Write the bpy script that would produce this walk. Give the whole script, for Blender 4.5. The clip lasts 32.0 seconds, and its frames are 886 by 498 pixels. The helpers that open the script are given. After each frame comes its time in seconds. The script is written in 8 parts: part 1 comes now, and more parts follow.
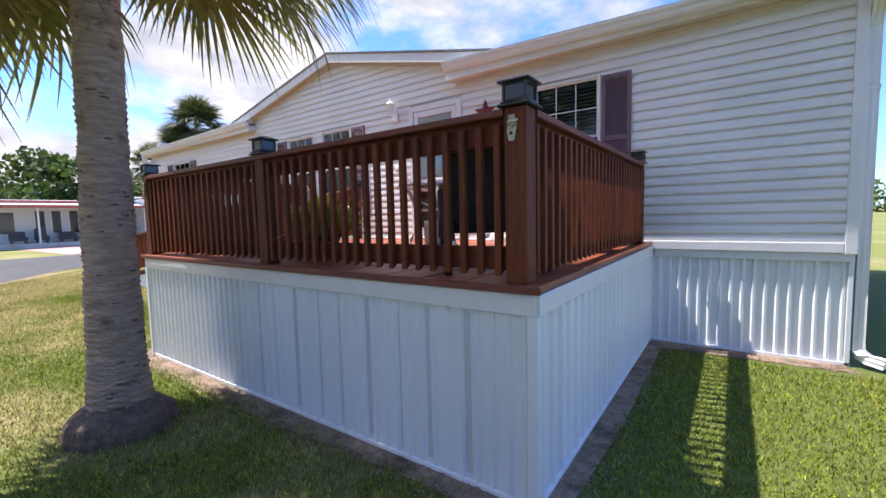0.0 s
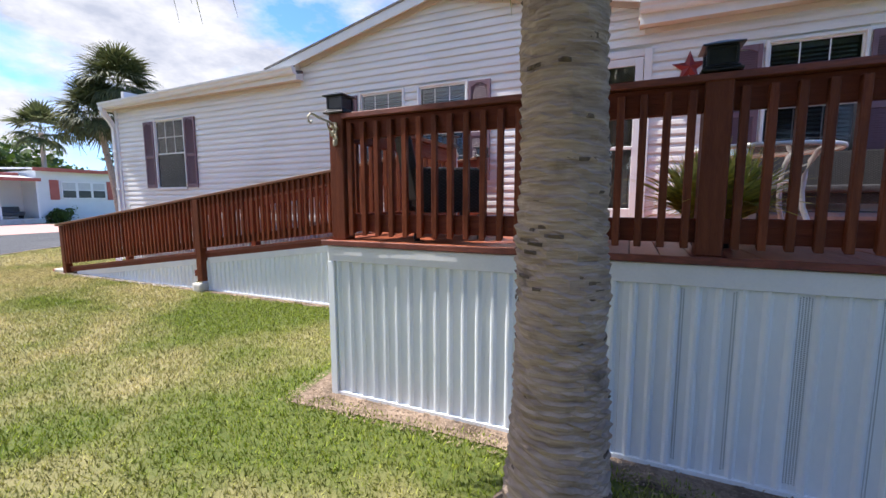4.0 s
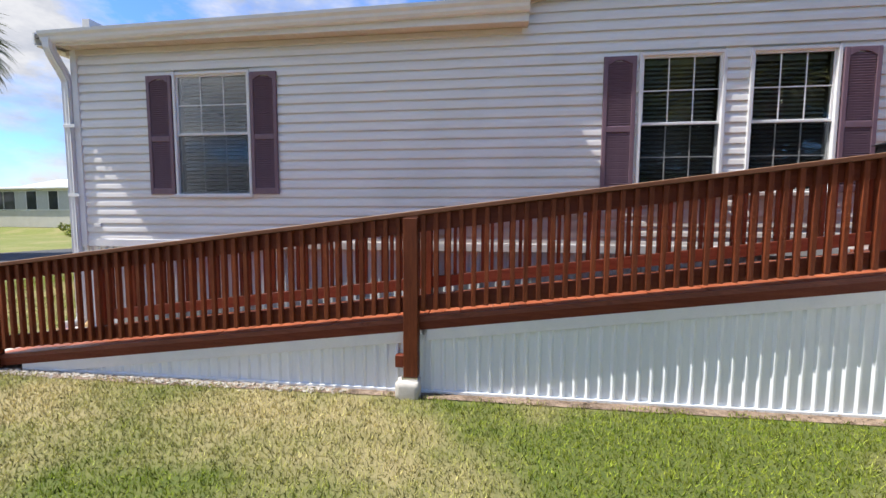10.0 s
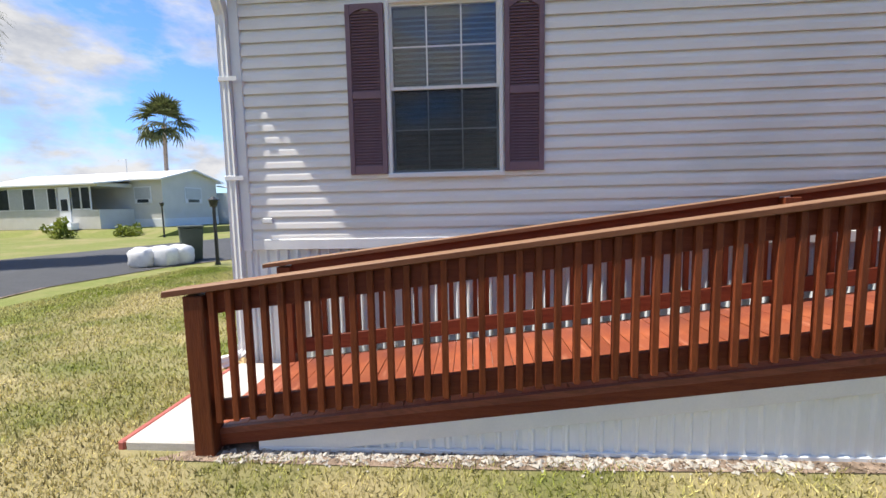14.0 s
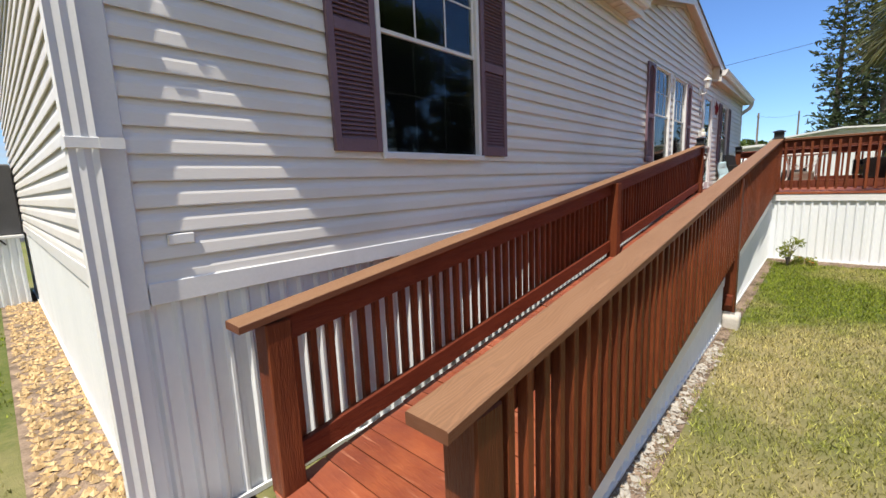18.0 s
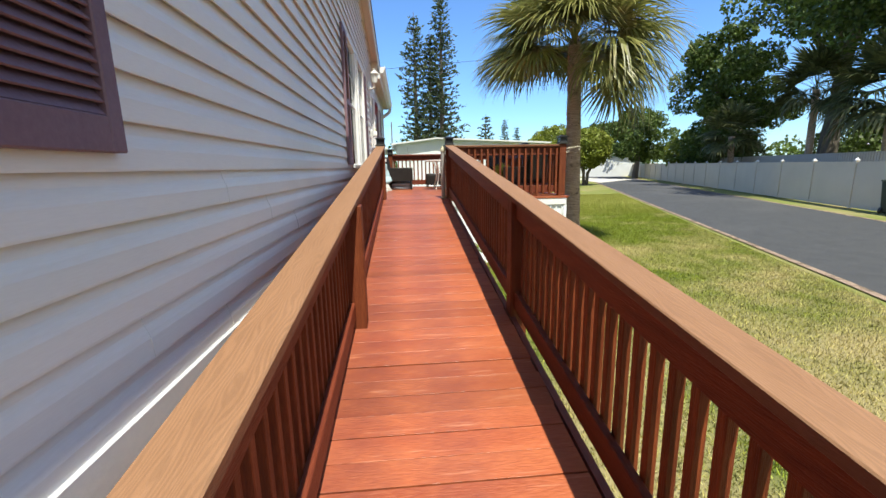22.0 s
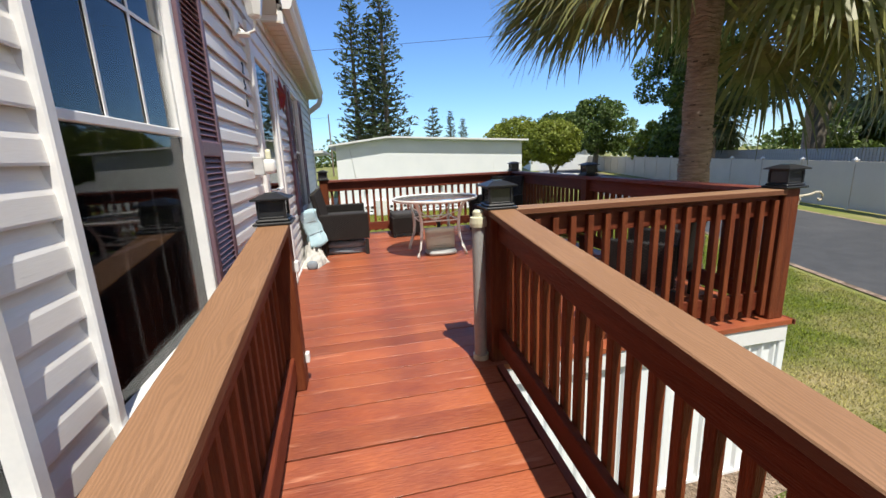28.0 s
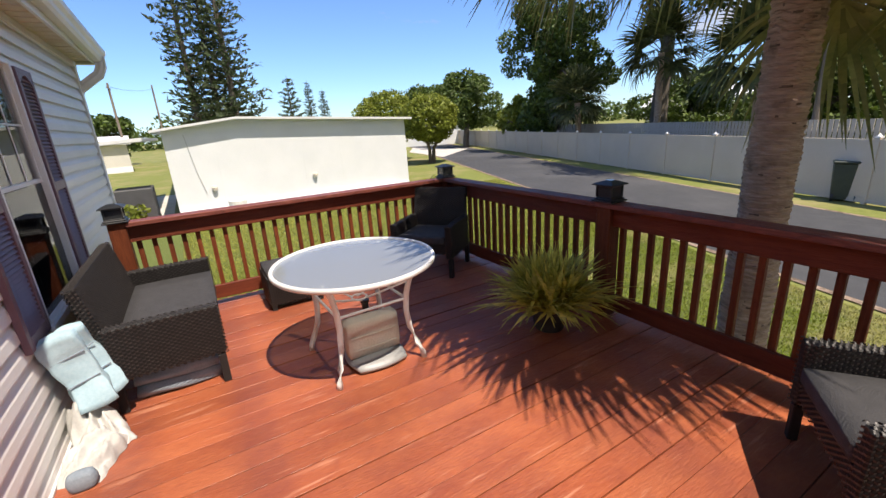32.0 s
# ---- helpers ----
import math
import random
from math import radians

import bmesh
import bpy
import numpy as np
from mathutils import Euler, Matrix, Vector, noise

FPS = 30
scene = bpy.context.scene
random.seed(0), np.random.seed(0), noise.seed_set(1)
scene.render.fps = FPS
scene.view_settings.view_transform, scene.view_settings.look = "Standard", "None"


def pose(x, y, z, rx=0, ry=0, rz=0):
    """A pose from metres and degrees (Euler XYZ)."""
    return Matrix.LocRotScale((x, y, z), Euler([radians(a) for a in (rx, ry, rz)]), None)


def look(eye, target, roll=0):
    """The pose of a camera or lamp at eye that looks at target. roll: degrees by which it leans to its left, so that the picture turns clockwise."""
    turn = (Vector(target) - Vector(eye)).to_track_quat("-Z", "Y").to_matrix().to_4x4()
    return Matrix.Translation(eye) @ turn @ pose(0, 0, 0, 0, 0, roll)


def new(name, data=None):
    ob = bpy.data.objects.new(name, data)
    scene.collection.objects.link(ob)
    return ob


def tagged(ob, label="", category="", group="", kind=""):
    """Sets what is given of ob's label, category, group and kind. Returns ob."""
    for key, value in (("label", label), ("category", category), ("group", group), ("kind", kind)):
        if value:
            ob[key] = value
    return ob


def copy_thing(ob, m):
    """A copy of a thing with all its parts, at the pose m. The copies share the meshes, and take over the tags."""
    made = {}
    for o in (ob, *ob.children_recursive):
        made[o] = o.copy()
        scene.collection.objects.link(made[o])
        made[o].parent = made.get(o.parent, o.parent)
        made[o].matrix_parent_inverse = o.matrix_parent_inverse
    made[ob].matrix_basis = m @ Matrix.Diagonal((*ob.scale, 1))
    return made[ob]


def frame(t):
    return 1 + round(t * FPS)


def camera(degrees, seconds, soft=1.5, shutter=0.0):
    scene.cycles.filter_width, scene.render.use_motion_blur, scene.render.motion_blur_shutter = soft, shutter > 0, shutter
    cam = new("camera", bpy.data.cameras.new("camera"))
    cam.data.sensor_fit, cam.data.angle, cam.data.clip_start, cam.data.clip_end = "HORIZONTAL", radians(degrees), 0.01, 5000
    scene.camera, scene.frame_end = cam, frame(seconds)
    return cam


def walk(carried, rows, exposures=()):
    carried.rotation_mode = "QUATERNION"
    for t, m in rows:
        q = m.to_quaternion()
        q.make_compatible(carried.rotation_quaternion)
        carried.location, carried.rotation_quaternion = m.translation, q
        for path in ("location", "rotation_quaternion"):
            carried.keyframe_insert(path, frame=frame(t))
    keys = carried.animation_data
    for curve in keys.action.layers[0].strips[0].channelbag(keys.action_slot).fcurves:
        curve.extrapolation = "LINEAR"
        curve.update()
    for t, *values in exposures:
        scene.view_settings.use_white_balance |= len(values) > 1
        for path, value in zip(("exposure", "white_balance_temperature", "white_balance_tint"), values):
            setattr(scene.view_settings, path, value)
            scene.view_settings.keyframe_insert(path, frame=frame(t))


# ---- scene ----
cam = camera(94.0, 32.0)
# seconds, eye x y z, yaw, pitch, roll (degrees)
ROWS = [
    (0, 0, 0, 1.5, 35.2, -4.52, -1.4),
    (0.5, -0.445, -0.131, 1.49, 32.84, -4.7, -1.52),
    (1, -0.86, -0.327, 1.458, 30.83, -5.02, -1.55),
    (1.5, -1.272, -0.401, 1.437, 29.17, -5.38, -1.43),
    (2, -1.722, -0.452, 1.442, 27.78, -5.45, -1.16),
    (2.5, -2.155, -0.564, 1.429, 26.92, -5.61, -0.85),
    (3, -2.572, -0.52, 1.429, 26.17, -5.87, -0.54),
    (3.5, -3.029, -0.502, 1.426, 25.34, -6.22, -0.32),
    (5.5, -4.818, -0.296, 1.437, 19.63, -7.59, 0.43),
    (6, -5.31, -0.17, 1.447, 18.4, -7.15, 0.39),
    (6.5, -5.779, -0.134, 1.455, 17.87, -6.61, -0.16),
    (7, -6.235, -0.05, 1.476, 17.72, -6.07, -0.78),
    (7.5, -6.729, 0.071, 1.497, 17.86, -5.54, -1.01),
    (8, -7.226, 0.123, 1.463, 18.16, -5.25, -0.65),
    (8.5, -7.675, 0.273, 1.45, 17.71, -4.87, -0.03),
    (9, -8.157, 0.38, 1.463, 15.99, -4.5, 0.49),
    (9.5, -8.581, 0.48, 1.466, 12.55, -4.42, 0.48),
    (10, -9, 0.635, 1.463, 7.11, -4.52, 0.23),
    (10.5, -9.381, 0.692, 1.453, 0.77, -4.76, -0),
    (11, -9.702, 0.764, 1.463, -4.83, -5.1, -0.37),
    (11.5, -10.056, 0.91, 1.466, -7.6, -5.73, -0.89),
    (12, -10.505, 0.971, 1.45, -6.23, -6.34, -1.52),
    (12.5, -10.965, 1.113, 1.411, -1.16, -6.44, -2.26),
    (13, -11.398, 1.316, 1.437, 3.22, -6.18, -2.17),
    (13.5, -11.794, 1.448, 1.426, 4.69, -5.88, -1.52),
    (14, -12.138, 1.666, 1.413, 3.87, -5.65, -1.16),
    (14.5, -12.566, 1.789, 1.429, 1.69, -5.77, -1.24),
    (16.5, -13.913, 2.39, 1.503, -20.26, -7.72, -1.68),
    (17, -14.135, 2.691, 1.51, -28.31, -7.9, -1.67),
    (17.5, -14.36, 2.973, 1.505, -36.97, -8.41, -1.86),
    (18, -14.476, 3.261, 1.516, -47.19, -8.97, -2.35),
    (18.5, -14.422, 3.631, 1.542, -58.26, -9.69, -2.78),
    (19, -14.373, 3.923, 1.547, -72, -10.52, -3.8),
    (19.5, -14.268, 4.161, 1.545, -84.71, -11.68, -4.05),
    (20, -13.945, 4.324, 1.522, -88.25, -10.06, -2.88),
    (20.5, -13.644, 4.480, 1.572, -91.36, -10.11, -1.54),
    (21, -13.301, 4.657, 1.647, -93.29, -10.36, -1.81),
    (21.5, -12.926, 4.622, 1.684, -93.94, -10.77, -1.55),
    (22, -12.453, 4.659, 1.679, -95.05, -11.26, -1.04),
    (22.5, -12.034, 4.69, 1.761, -96.19, -11, -0.8),
    (23, -11.588, 4.621, 1.819, -97.47, -10.26, -0.73),
    (23.5, -11.19, 4.694, 1.858, -98.41, -9.64, -1.05),
    (24, -10.827, 4.648, 1.915, -98.84, -9.25, -1.57),
    (24.5, -10.413, 4.565, 1.991, -98.61, -9.22, -2.1),
    (25, -9.984, 4.631, 2.017, -97.94, -9.55, -2.3),
    (25.5, -9.535, 4.592, 2.072, -97.31, -9.99, -2.21),
    (27.5, -7.863, 4.609, 2.242, -100.31, -12.11, -2.30),
    (28, -7.475, 4.680, 2.310, -102.55, -12.65, -2.35),
    (28.5, -7.076, 4.563, 2.349, -104.39, -12.90, -2.47),
    (29, -6.724, 4.561, 2.393, -105.88, -13.12, -2.26),
    (29.5, -6.407, 4.517, 2.458, -106.71, -12.97, -2.65),
    (30, -6.055, 4.402, 2.481, -104.19, -13.64, -3.82),
    (30.5, -5.762, 4.475, 2.508, -102.94, -14.96, -2.93),
    (31, -5.476, 4.551, 2.565, -105.43, -16.01, -3.10),
    (31.5, -5.217, 4.484, 2.576, -110.38, -16.55, -3.86),
    (32, -5.002, 4.432, 2.628, -120.18, -16.97, -3.62),
]


def aim(x, y, z, yaw, pitch, roll):
    a, b = radians(yaw), radians(pitch)
    return look((x, y, z), (x - math.sin(a) * math.cos(b), y + math.cos(a) * math.cos(b), z + math.sin(b)), roll)


walk(cam, [(r[0], aim(*r[1:])) for r in ROWS], [(0.0, 1.58, 6450, 16), (3.0, 1.62, 6250, 14), (6.0, 1.12, 6400, 14), (12.0, 1.25, 6450, 10), (17.0, 0.96, 6950, 10), (19.0, 0.82, 6950, 9), (20.5, 1.03, 6950, 5), (22.0, 1.20, 6950, 3), (25.5, 1.20, 6850, 3), (27.5, 0.97, 6850, 7), (29.0, 0.92, 6750, 9), (32.0, 1.04, 7250, 14)])

# ---- sky, sun ----
SUN = Vector((-0.478, -0.115, 1.0)).normalized()
world = bpy.data.worlds.new("sky")
scene.world = world
world.use_nodes = True
wt = world.node_tree
wt.nodes.clear()


def wnode(kind, **inputs):
    n = wt.nodes.new(kind)
    for k, v in inputs.items():
        n.inputs[k.replace("_", " ")].default_value = v
    return n


w_out = wnode("ShaderNodeOutputWorld")
w_bg = wnode("ShaderNodeBackground", Strength=0.15)
w_sky = wt.nodes.new("ShaderNodeTexSky")
w_sky.sky_type = "NISHITA"
w_sky.sun_disc = False
w_sky.sun_elevation = math.asin(SUN.z)
w_sky.sun_rotation = math.atan2(SUN.x, SUN.y)
w_sky.air_density, w_sky.dust_density, w_sky.ozone_density = 1.0, 0.2, 2.5
w_tc = wt.nodes.new("ShaderNodeTexCoord")
w_sep = wt.nodes.new("ShaderNodeSeparateXYZ")
w_map = wt.nodes.new("ShaderNodeMapping")
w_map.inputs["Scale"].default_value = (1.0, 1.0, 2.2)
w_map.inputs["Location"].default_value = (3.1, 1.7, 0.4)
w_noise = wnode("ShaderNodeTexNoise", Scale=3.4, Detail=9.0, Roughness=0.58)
# leans the clouds west, and out of view to the south as fill light
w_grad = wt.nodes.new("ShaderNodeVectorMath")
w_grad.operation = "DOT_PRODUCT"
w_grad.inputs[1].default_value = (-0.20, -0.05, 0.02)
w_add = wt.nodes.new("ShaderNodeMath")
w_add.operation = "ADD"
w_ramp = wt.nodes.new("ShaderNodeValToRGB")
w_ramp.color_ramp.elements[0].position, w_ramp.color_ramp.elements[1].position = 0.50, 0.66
w_tint = wt.nodes.new("ShaderNodeMix")
w_tint.data_type, w_tint.blend_type = "RGBA", "MULTIPLY"
w_tint.inputs[0].default_value = 1.0
w_tint.inputs[7].default_value = (0.36, 0.51, 0.74, 1)
w_mix = wt.nodes.new("ShaderNodeMix")
w_mix.data_type = "RGBA"
w_shade = wnode("ShaderNodeTexNoise", Scale=7.5, Detail=6.0, Roughness=0.6)
w_cloud = wt.nodes.new("ShaderNodeValToRGB")
w_cloud.color_ramp.elements[0].position, w_cloud.color_ramp.elements[1].position = 0.36, 0.60
w_cloud.color_ramp.elements[0].color = (0.62, 0.66, 0.74, 1)
w_cloud.color_ramp.elements[1].color = (1.0, 1.0, 1.0, 1)
w_bright = wt.nodes.new("ShaderNodeMix")
w_bright.data_type, w_bright.blend_type = "RGBA", "MULTIPLY"
w_bright.inputs[0].default_value = 1.0
w_bright.inputs[7].default_value = (2.45, 2.47, 2.55, 1)
L = wt.links.new
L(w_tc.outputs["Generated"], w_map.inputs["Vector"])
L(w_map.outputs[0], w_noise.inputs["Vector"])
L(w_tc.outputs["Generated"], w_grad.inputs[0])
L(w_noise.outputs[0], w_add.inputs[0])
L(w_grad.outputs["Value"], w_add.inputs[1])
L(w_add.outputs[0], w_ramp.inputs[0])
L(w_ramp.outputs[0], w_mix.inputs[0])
L(w_sky.outputs[0], w_tint.inputs[6])
L(w_tint.outputs[2], w_mix.inputs[6])
L(w_map.outputs[0], w_shade.inputs["Vector"])
L(w_shade.outputs[0], w_cloud.inputs[0])
L(w_cloud.outputs[0], w_bright.inputs[6])
L(w_bright.outputs[2], w_mix.inputs[7])
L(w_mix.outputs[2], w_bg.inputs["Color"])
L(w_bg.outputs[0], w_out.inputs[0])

sun_data = bpy.data.lights.new("sun", "SUN")
sun_data.energy, sun_data.angle, sun_data.color = 3.35, radians(0.53), (1.0, 0.955, 0.88)
sun = new("sun", sun_data)
sun.matrix_world = look(SUN * 60, (0, 0, 0))


# ---- materials ----
def material(name, a, b=None, scale=8.0, rough=0.7, bump=0.0, fine=60.0, stretch=(1, 1, 1), metal=0.0, spec=0.5,
             vary=0.0, coords="Object", broad=None, island=0.0, trans=0.0, coat=0.0, grain=0.0, wear=None):
    """Two tones mixed by noise at two scales, fine relief, and a shift of value by object or by island."""
    m = bpy.data.materials.new(name)
    m.use_nodes = True
    t = m.node_tree
    p = t.nodes["Principled BSDF"]
    p.inputs["Roughness"].default_value = rough
    p.inputs["Metallic"].default_value = metal
    p.inputs["Specular IOR Level"].default_value = spec
    p.inputs["Coat Weight"].default_value = coat
    tc = t.nodes.new("ShaderNodeTexCoord")
    mp = t.nodes.new("ShaderNodeMapping")
    mp.inputs["Scale"].default_value = stretch
    if coords == "World":
        geo = t.nodes.new("ShaderNodeNewGeometry")
        t.links.new(geo.outputs["Position"], mp.inputs["Vector"])
    else:
        t.links.new(tc.outputs[coords], mp.inputs["Vector"])
    n1 = t.nodes.new("ShaderNodeTexNoise")
    n1.inputs["Scale"].default_value, n1.inputs["Detail"].default_value = scale, 6.0
    n2 = t.nodes.new("ShaderNodeTexNoise")
    n2.inputs["Scale"].default_value, n2.inputs["Detail"].default_value = fine, 4.0
    for n in (n1, n2):
        t.links.new(mp.outputs[0], n.inputs["Vector"])
    info = None
    if vary or island:
        # the pieces of one set take their grain from different places
        info = t.nodes.new("ShaderNodeObjectInfo")
        off = t.nodes.new("ShaderNodeVectorMath")
        off.operation = "SCALE"
        off.inputs[0].default_value = (37.0, 23.0, 51.0)
        t.links.new(info.outputs["Random"], off.inputs["Scale"])
        if vary:
            t.links.new(off.outputs[0], mp.inputs["Location"])
    add = t.nodes.new("ShaderNodeMix")
    add.data_type = "FLOAT"
    add.inputs[0].default_value = 0.4
    t.links.new(n1.outputs[0], add.inputs[2])
    t.links.new(n2.outputs[0], add.inputs[3])
    ramp = t.nodes.new("ShaderNodeValToRGB")
    ramp.color_ramp.elements[0].position, ramp.color_ramp.elements[1].position = 0.33, 0.67
    b = b or a
    ramp.color_ramp.elements[0].color, ramp.color_ramp.elements[1].color = (*a, 1), (*b, 1)
    t.links.new(add.outputs[0], ramp.inputs[0])
    colour = ramp.outputs[0]
    if broad:
        n3 = t.nodes.new("ShaderNodeTexNoise")
        n3.inputs["Scale"].default_value, n3.inputs["Detail"].default_value = broad[1], 8.0
        n3.inputs["Roughness"].default_value = broad[4] if len(broad) > 4 else 0.5
        if coords == "World":
            t.links.new(geo.outputs["Position"], n3.inputs["Vector"])
        else:
            t.links.new(tc.outputs[coords], n3.inputs["Vector"])
        fade = n3.outputs[0]
        if len(broad) > 5:  # the dry patches grow commoner along one way
            slope = t.nodes.new("ShaderNodeVectorMath")
            slope.operation = "DOT_PRODUCT"
            slope.inputs[1].default_value = broad[5]
            t.links.new(geo.outputs["Position"], slope.inputs[0])
            both = t.nodes.new("ShaderNodeMath")
            t.links.new(fade, both.inputs[0])
            t.links.new(slope.outputs["Value"], both.inputs[1])
            fade = both.outputs[0]
        r3 = t.nodes.new("ShaderNodeValToRGB")
        r3.color_ramp.elements[0].position, r3.color_ramp.elements[1].position = broad[2], broad[3]
        t.links.new(fade, r3.inputs[0])
        mx = t.nodes.new("ShaderNodeMix")
        mx.data_type = "RGBA"
        mx.inputs[7].default_value = (*broad[0], 1)
        t.links.new(r3.outputs[0], mx.inputs[0])
        t.links.new(colour, mx.inputs[6])
        colour = mx.outputs[2]
    if grain:  # long arched growth rings along x
        wm = t.nodes.new("ShaderNodeMapping")
        wm.inputs["Scale"].default_value = (0.16, 1.0, 1.0)
        t.links.new(tc.outputs["Object"], wm.inputs["Vector"])
        wv = t.nodes.new("ShaderNodeTexWave")
        wv.wave_type, wv.bands_direction = "BANDS", "Y"
        for k, v in (("Scale", 30.0), ("Distortion", 22.0), ("Detail", 1.0), ("Detail Scale", 0.7)):
            wv.inputs[k].default_value = v
        t.links.new(wm.outputs[0], wv.inputs["Vector"])
        wr = t.nodes.new("ShaderNodeMapRange")
        wr.inputs["From Min"].default_value, wr.inputs["From Max"].default_value = 0.25, 0.75
        wr.inputs["To Min"].default_value, wr.inputs["To Max"].default_value = 1 - 0.5 * grain, 1.06
        t.links.new(wv.outputs["Fac"], wr.inputs["Value"])
        wx = t.nodes.new("ShaderNodeMix")
        wx.data_type, wx.blend_type = "RGBA", "MULTIPLY"
        wx.inputs[0].default_value = 1.0
        t.links.new(colour, wx.inputs[6])
        t.links.new(wr.outputs[0], wx.inputs[7])
        colour = wx.outputs[2]
    if wear:  # short scuffs along the piece: colour, stretch, from, to
        sm = t.nodes.new("ShaderNodeMapping")
        sm.inputs["Scale"].default_value = wear[1]
        t.links.new(tc.outputs["Object"], sm.inputs["Vector"])
        if vary:
            t.links.new(off.outputs[0], sm.inputs["Location"])
        sn = t.nodes.new("ShaderNodeTexNoise")
        sn.inputs["Scale"].default_value, sn.inputs["Detail"].default_value, sn.inputs["Roughness"].default_value = 1.0, 5.0, 0.6
        t.links.new(sm.outputs[0], sn.inputs["Vector"])
        sr = t.nodes.new("ShaderNodeMapRange")
        sr.inputs["From Min"].default_value, sr.inputs["From Max"].default_value = wear[2], wear[3]
        t.links.new(sn.outputs[0], sr.inputs["Value"])
        sx = t.nodes.new("ShaderNodeMix")
        sx.data_type = "RGBA"
        sx.inputs[7].default_value = (*wear[0], 1)
        t.links.new(sr.outputs[0], sx.inputs[0])
        t.links.new(colour, sx.inputs[6])
        colour = sx.outputs[2]
    if vary or island:
        hs = t.nodes.new("ShaderNodeHueSaturation")
        rng = t.nodes.new("ShaderNodeMapRange")
        k = vary or island
        rng.inputs["To Min"].default_value, rng.inputs["To Max"].default_value = 1 - k, 1 + k
        if island:
            g2 = t.nodes.new("ShaderNodeNewGeometry")
            t.links.new(g2.outputs["Random Per Island"], rng.inputs["Value"])
        else:
            t.links.new(info.outputs["Random"], rng.inputs["Value"])
        t.links.new(rng.outputs[0], hs.inputs["Value"])
        t.links.new(colour, hs.inputs["Color"])
        colour = hs.outputs[0]
    t.links.new(colour, p.inputs["Base Color"])
    if bump:
        bp = t.nodes.new("ShaderNodeBump")
        bp.inputs["Strength"].default_value, bp.inputs["Distance"].default_value = min(1.0, bump), 0.01 * max(1.0, bump)
        t.links.new(n2.outputs[0], bp.inputs["Height"])
        t.links.new(bp.outputs[0], p.inputs["Normal"])
    if trans:
        tr = t.nodes.new("ShaderNodeBsdfTranslucent")
        ms = t.nodes.new("ShaderNodeMixShader")
        ms.inputs[0].default_value = trans
        t.links.new(colour, tr.inputs["Color"])
        t.links.new(p.outputs[0], ms.inputs[1])
        t.links.new(tr.outputs[0], ms.inputs[2])
        t.links.new(ms.outputs[0], t.nodes["Material Output"].inputs[0])
    return m


def glass_material(name, tint=(0.75, 0.8, 0.82), gloss=0.09, milk=None, share=0.0):
    m = bpy.data.materials.new(name)
    m.use_nodes = True
    t = m.node_tree
    t.nodes.clear()
    out = t.nodes.new("ShaderNodeOutputMaterial")
    mix = t.nodes.new("ShaderNodeMixShader")
    clear = t.nodes.new("ShaderNodeBsdfTransparent")
    clear.inputs[0].default_value = (*tint, 1)
    shine = t.nodes.new("ShaderNodeBsdfGlossy")
    shine.inputs["Roughness"].default_value = 0.02
    fr = t.nodes.new("ShaderNodeFresnel")
    fr.inputs[0].default_value = 1.5
    add = t.nodes.new("ShaderNodeMath")
    add.operation = "ADD"
    add.use_clamp = True
    add.inputs[1].default_value = gloss
    t.links.new(fr.outputs[0], add.inputs[0])
    t.links.new(add.outputs[0], mix.inputs[0])
    body = clear
    if milk:
        haze = t.nodes.new("ShaderNodeBsdfDiffuse")
        haze.inputs[0].default_value = (*milk, 1)
        body = t.nodes.new("ShaderNodeMixShader")
        body.inputs[0].default_value = share
        t.links.new(clear.outputs[0], body.inputs[1])
        t.links.new(haze.outputs[0], body.inputs[2])
    t.links.new(body.outputs[0], mix.inputs[1])
    t.links.new(shine.outputs[0], mix.inputs[2])
    t.links.new(mix.outputs[0], out.inputs[0])
    return m


M_SIDING = material("vinyl_siding", (0.77, 0.745, 0.715), (0.84, 0.82, 0.79), 3, 0.42, 0.04, 90, (0.3, 1, 3), coords="World", broad=((0.65, 0.64, 0.605), 0.8, 0.5, 0.8))
M_SKIRT = material("white_skirting", (0.76, 0.80, 0.83), (0.83, 0.86, 0.88), 2, 0.38, 0.05, 50, (1, 1, 0.3), coords="World", vary=0.03)
M_TRIM = material("white_vinyl_trim", (0.72, 0.73, 0.74), (0.80, 0.80, 0.80), 6, 0.4, 0.05, 80, coords="World")
M_SOFFIT = material("cream_soffit", (0.60, 0.53, 0.44), (0.68, 0.61, 0.52), 4, 0.55, 0.1, 60, coords="World")
M_SHINGLE = material("grey_shingles", (0.10, 0.095, 0.09), (0.2, 0.19, 0.18), 14, 0.95, 0.8, 120, coords="World")
M_SHUTTER = material("plum_shutter", (0.155, 0.090, 0.115), (0.205, 0.128, 0.157), 5, 0.5, 0.15, 70)
M_BOARD = material("red_stained_board", (0.285, 0.066, 0.028), (0.41, 0.124, 0.052), 1.7, 0.40, 0.4, 26, (4, 0.8, 4), vary=0.17, broad=((0.17, 0.045, 0.032), 1.5, 0.46, 0.70, 0.6), wear=((0.52, 0.22, 0.13), (30, 2.4, 4), 0.60, 0.76))
M_POST = material("brown_stained_timber", (0.095, 0.022, 0.010), (0.19, 0.052, 0.020), 4, 0.5, 0.5, 24, (9, 9, 0.8), vary=0.12, spec=0.22)
M_RAIL = material("brown_stained_rail", (0.10, 0.020, 0.010), (0.18, 0.042, 0.019), 4, 0.5, 0.5, 24, (0.8, 9, 9), vary=0.1, spec=0.22)
M_BALUSTER = material("brown_stained_baluster", (0.105, 0.023, 0.010), (0.22, 0.058, 0.021), 4, 0.5, 0.5, 24, (14, 14, 1.2), vary=0.22, spec=0.22)
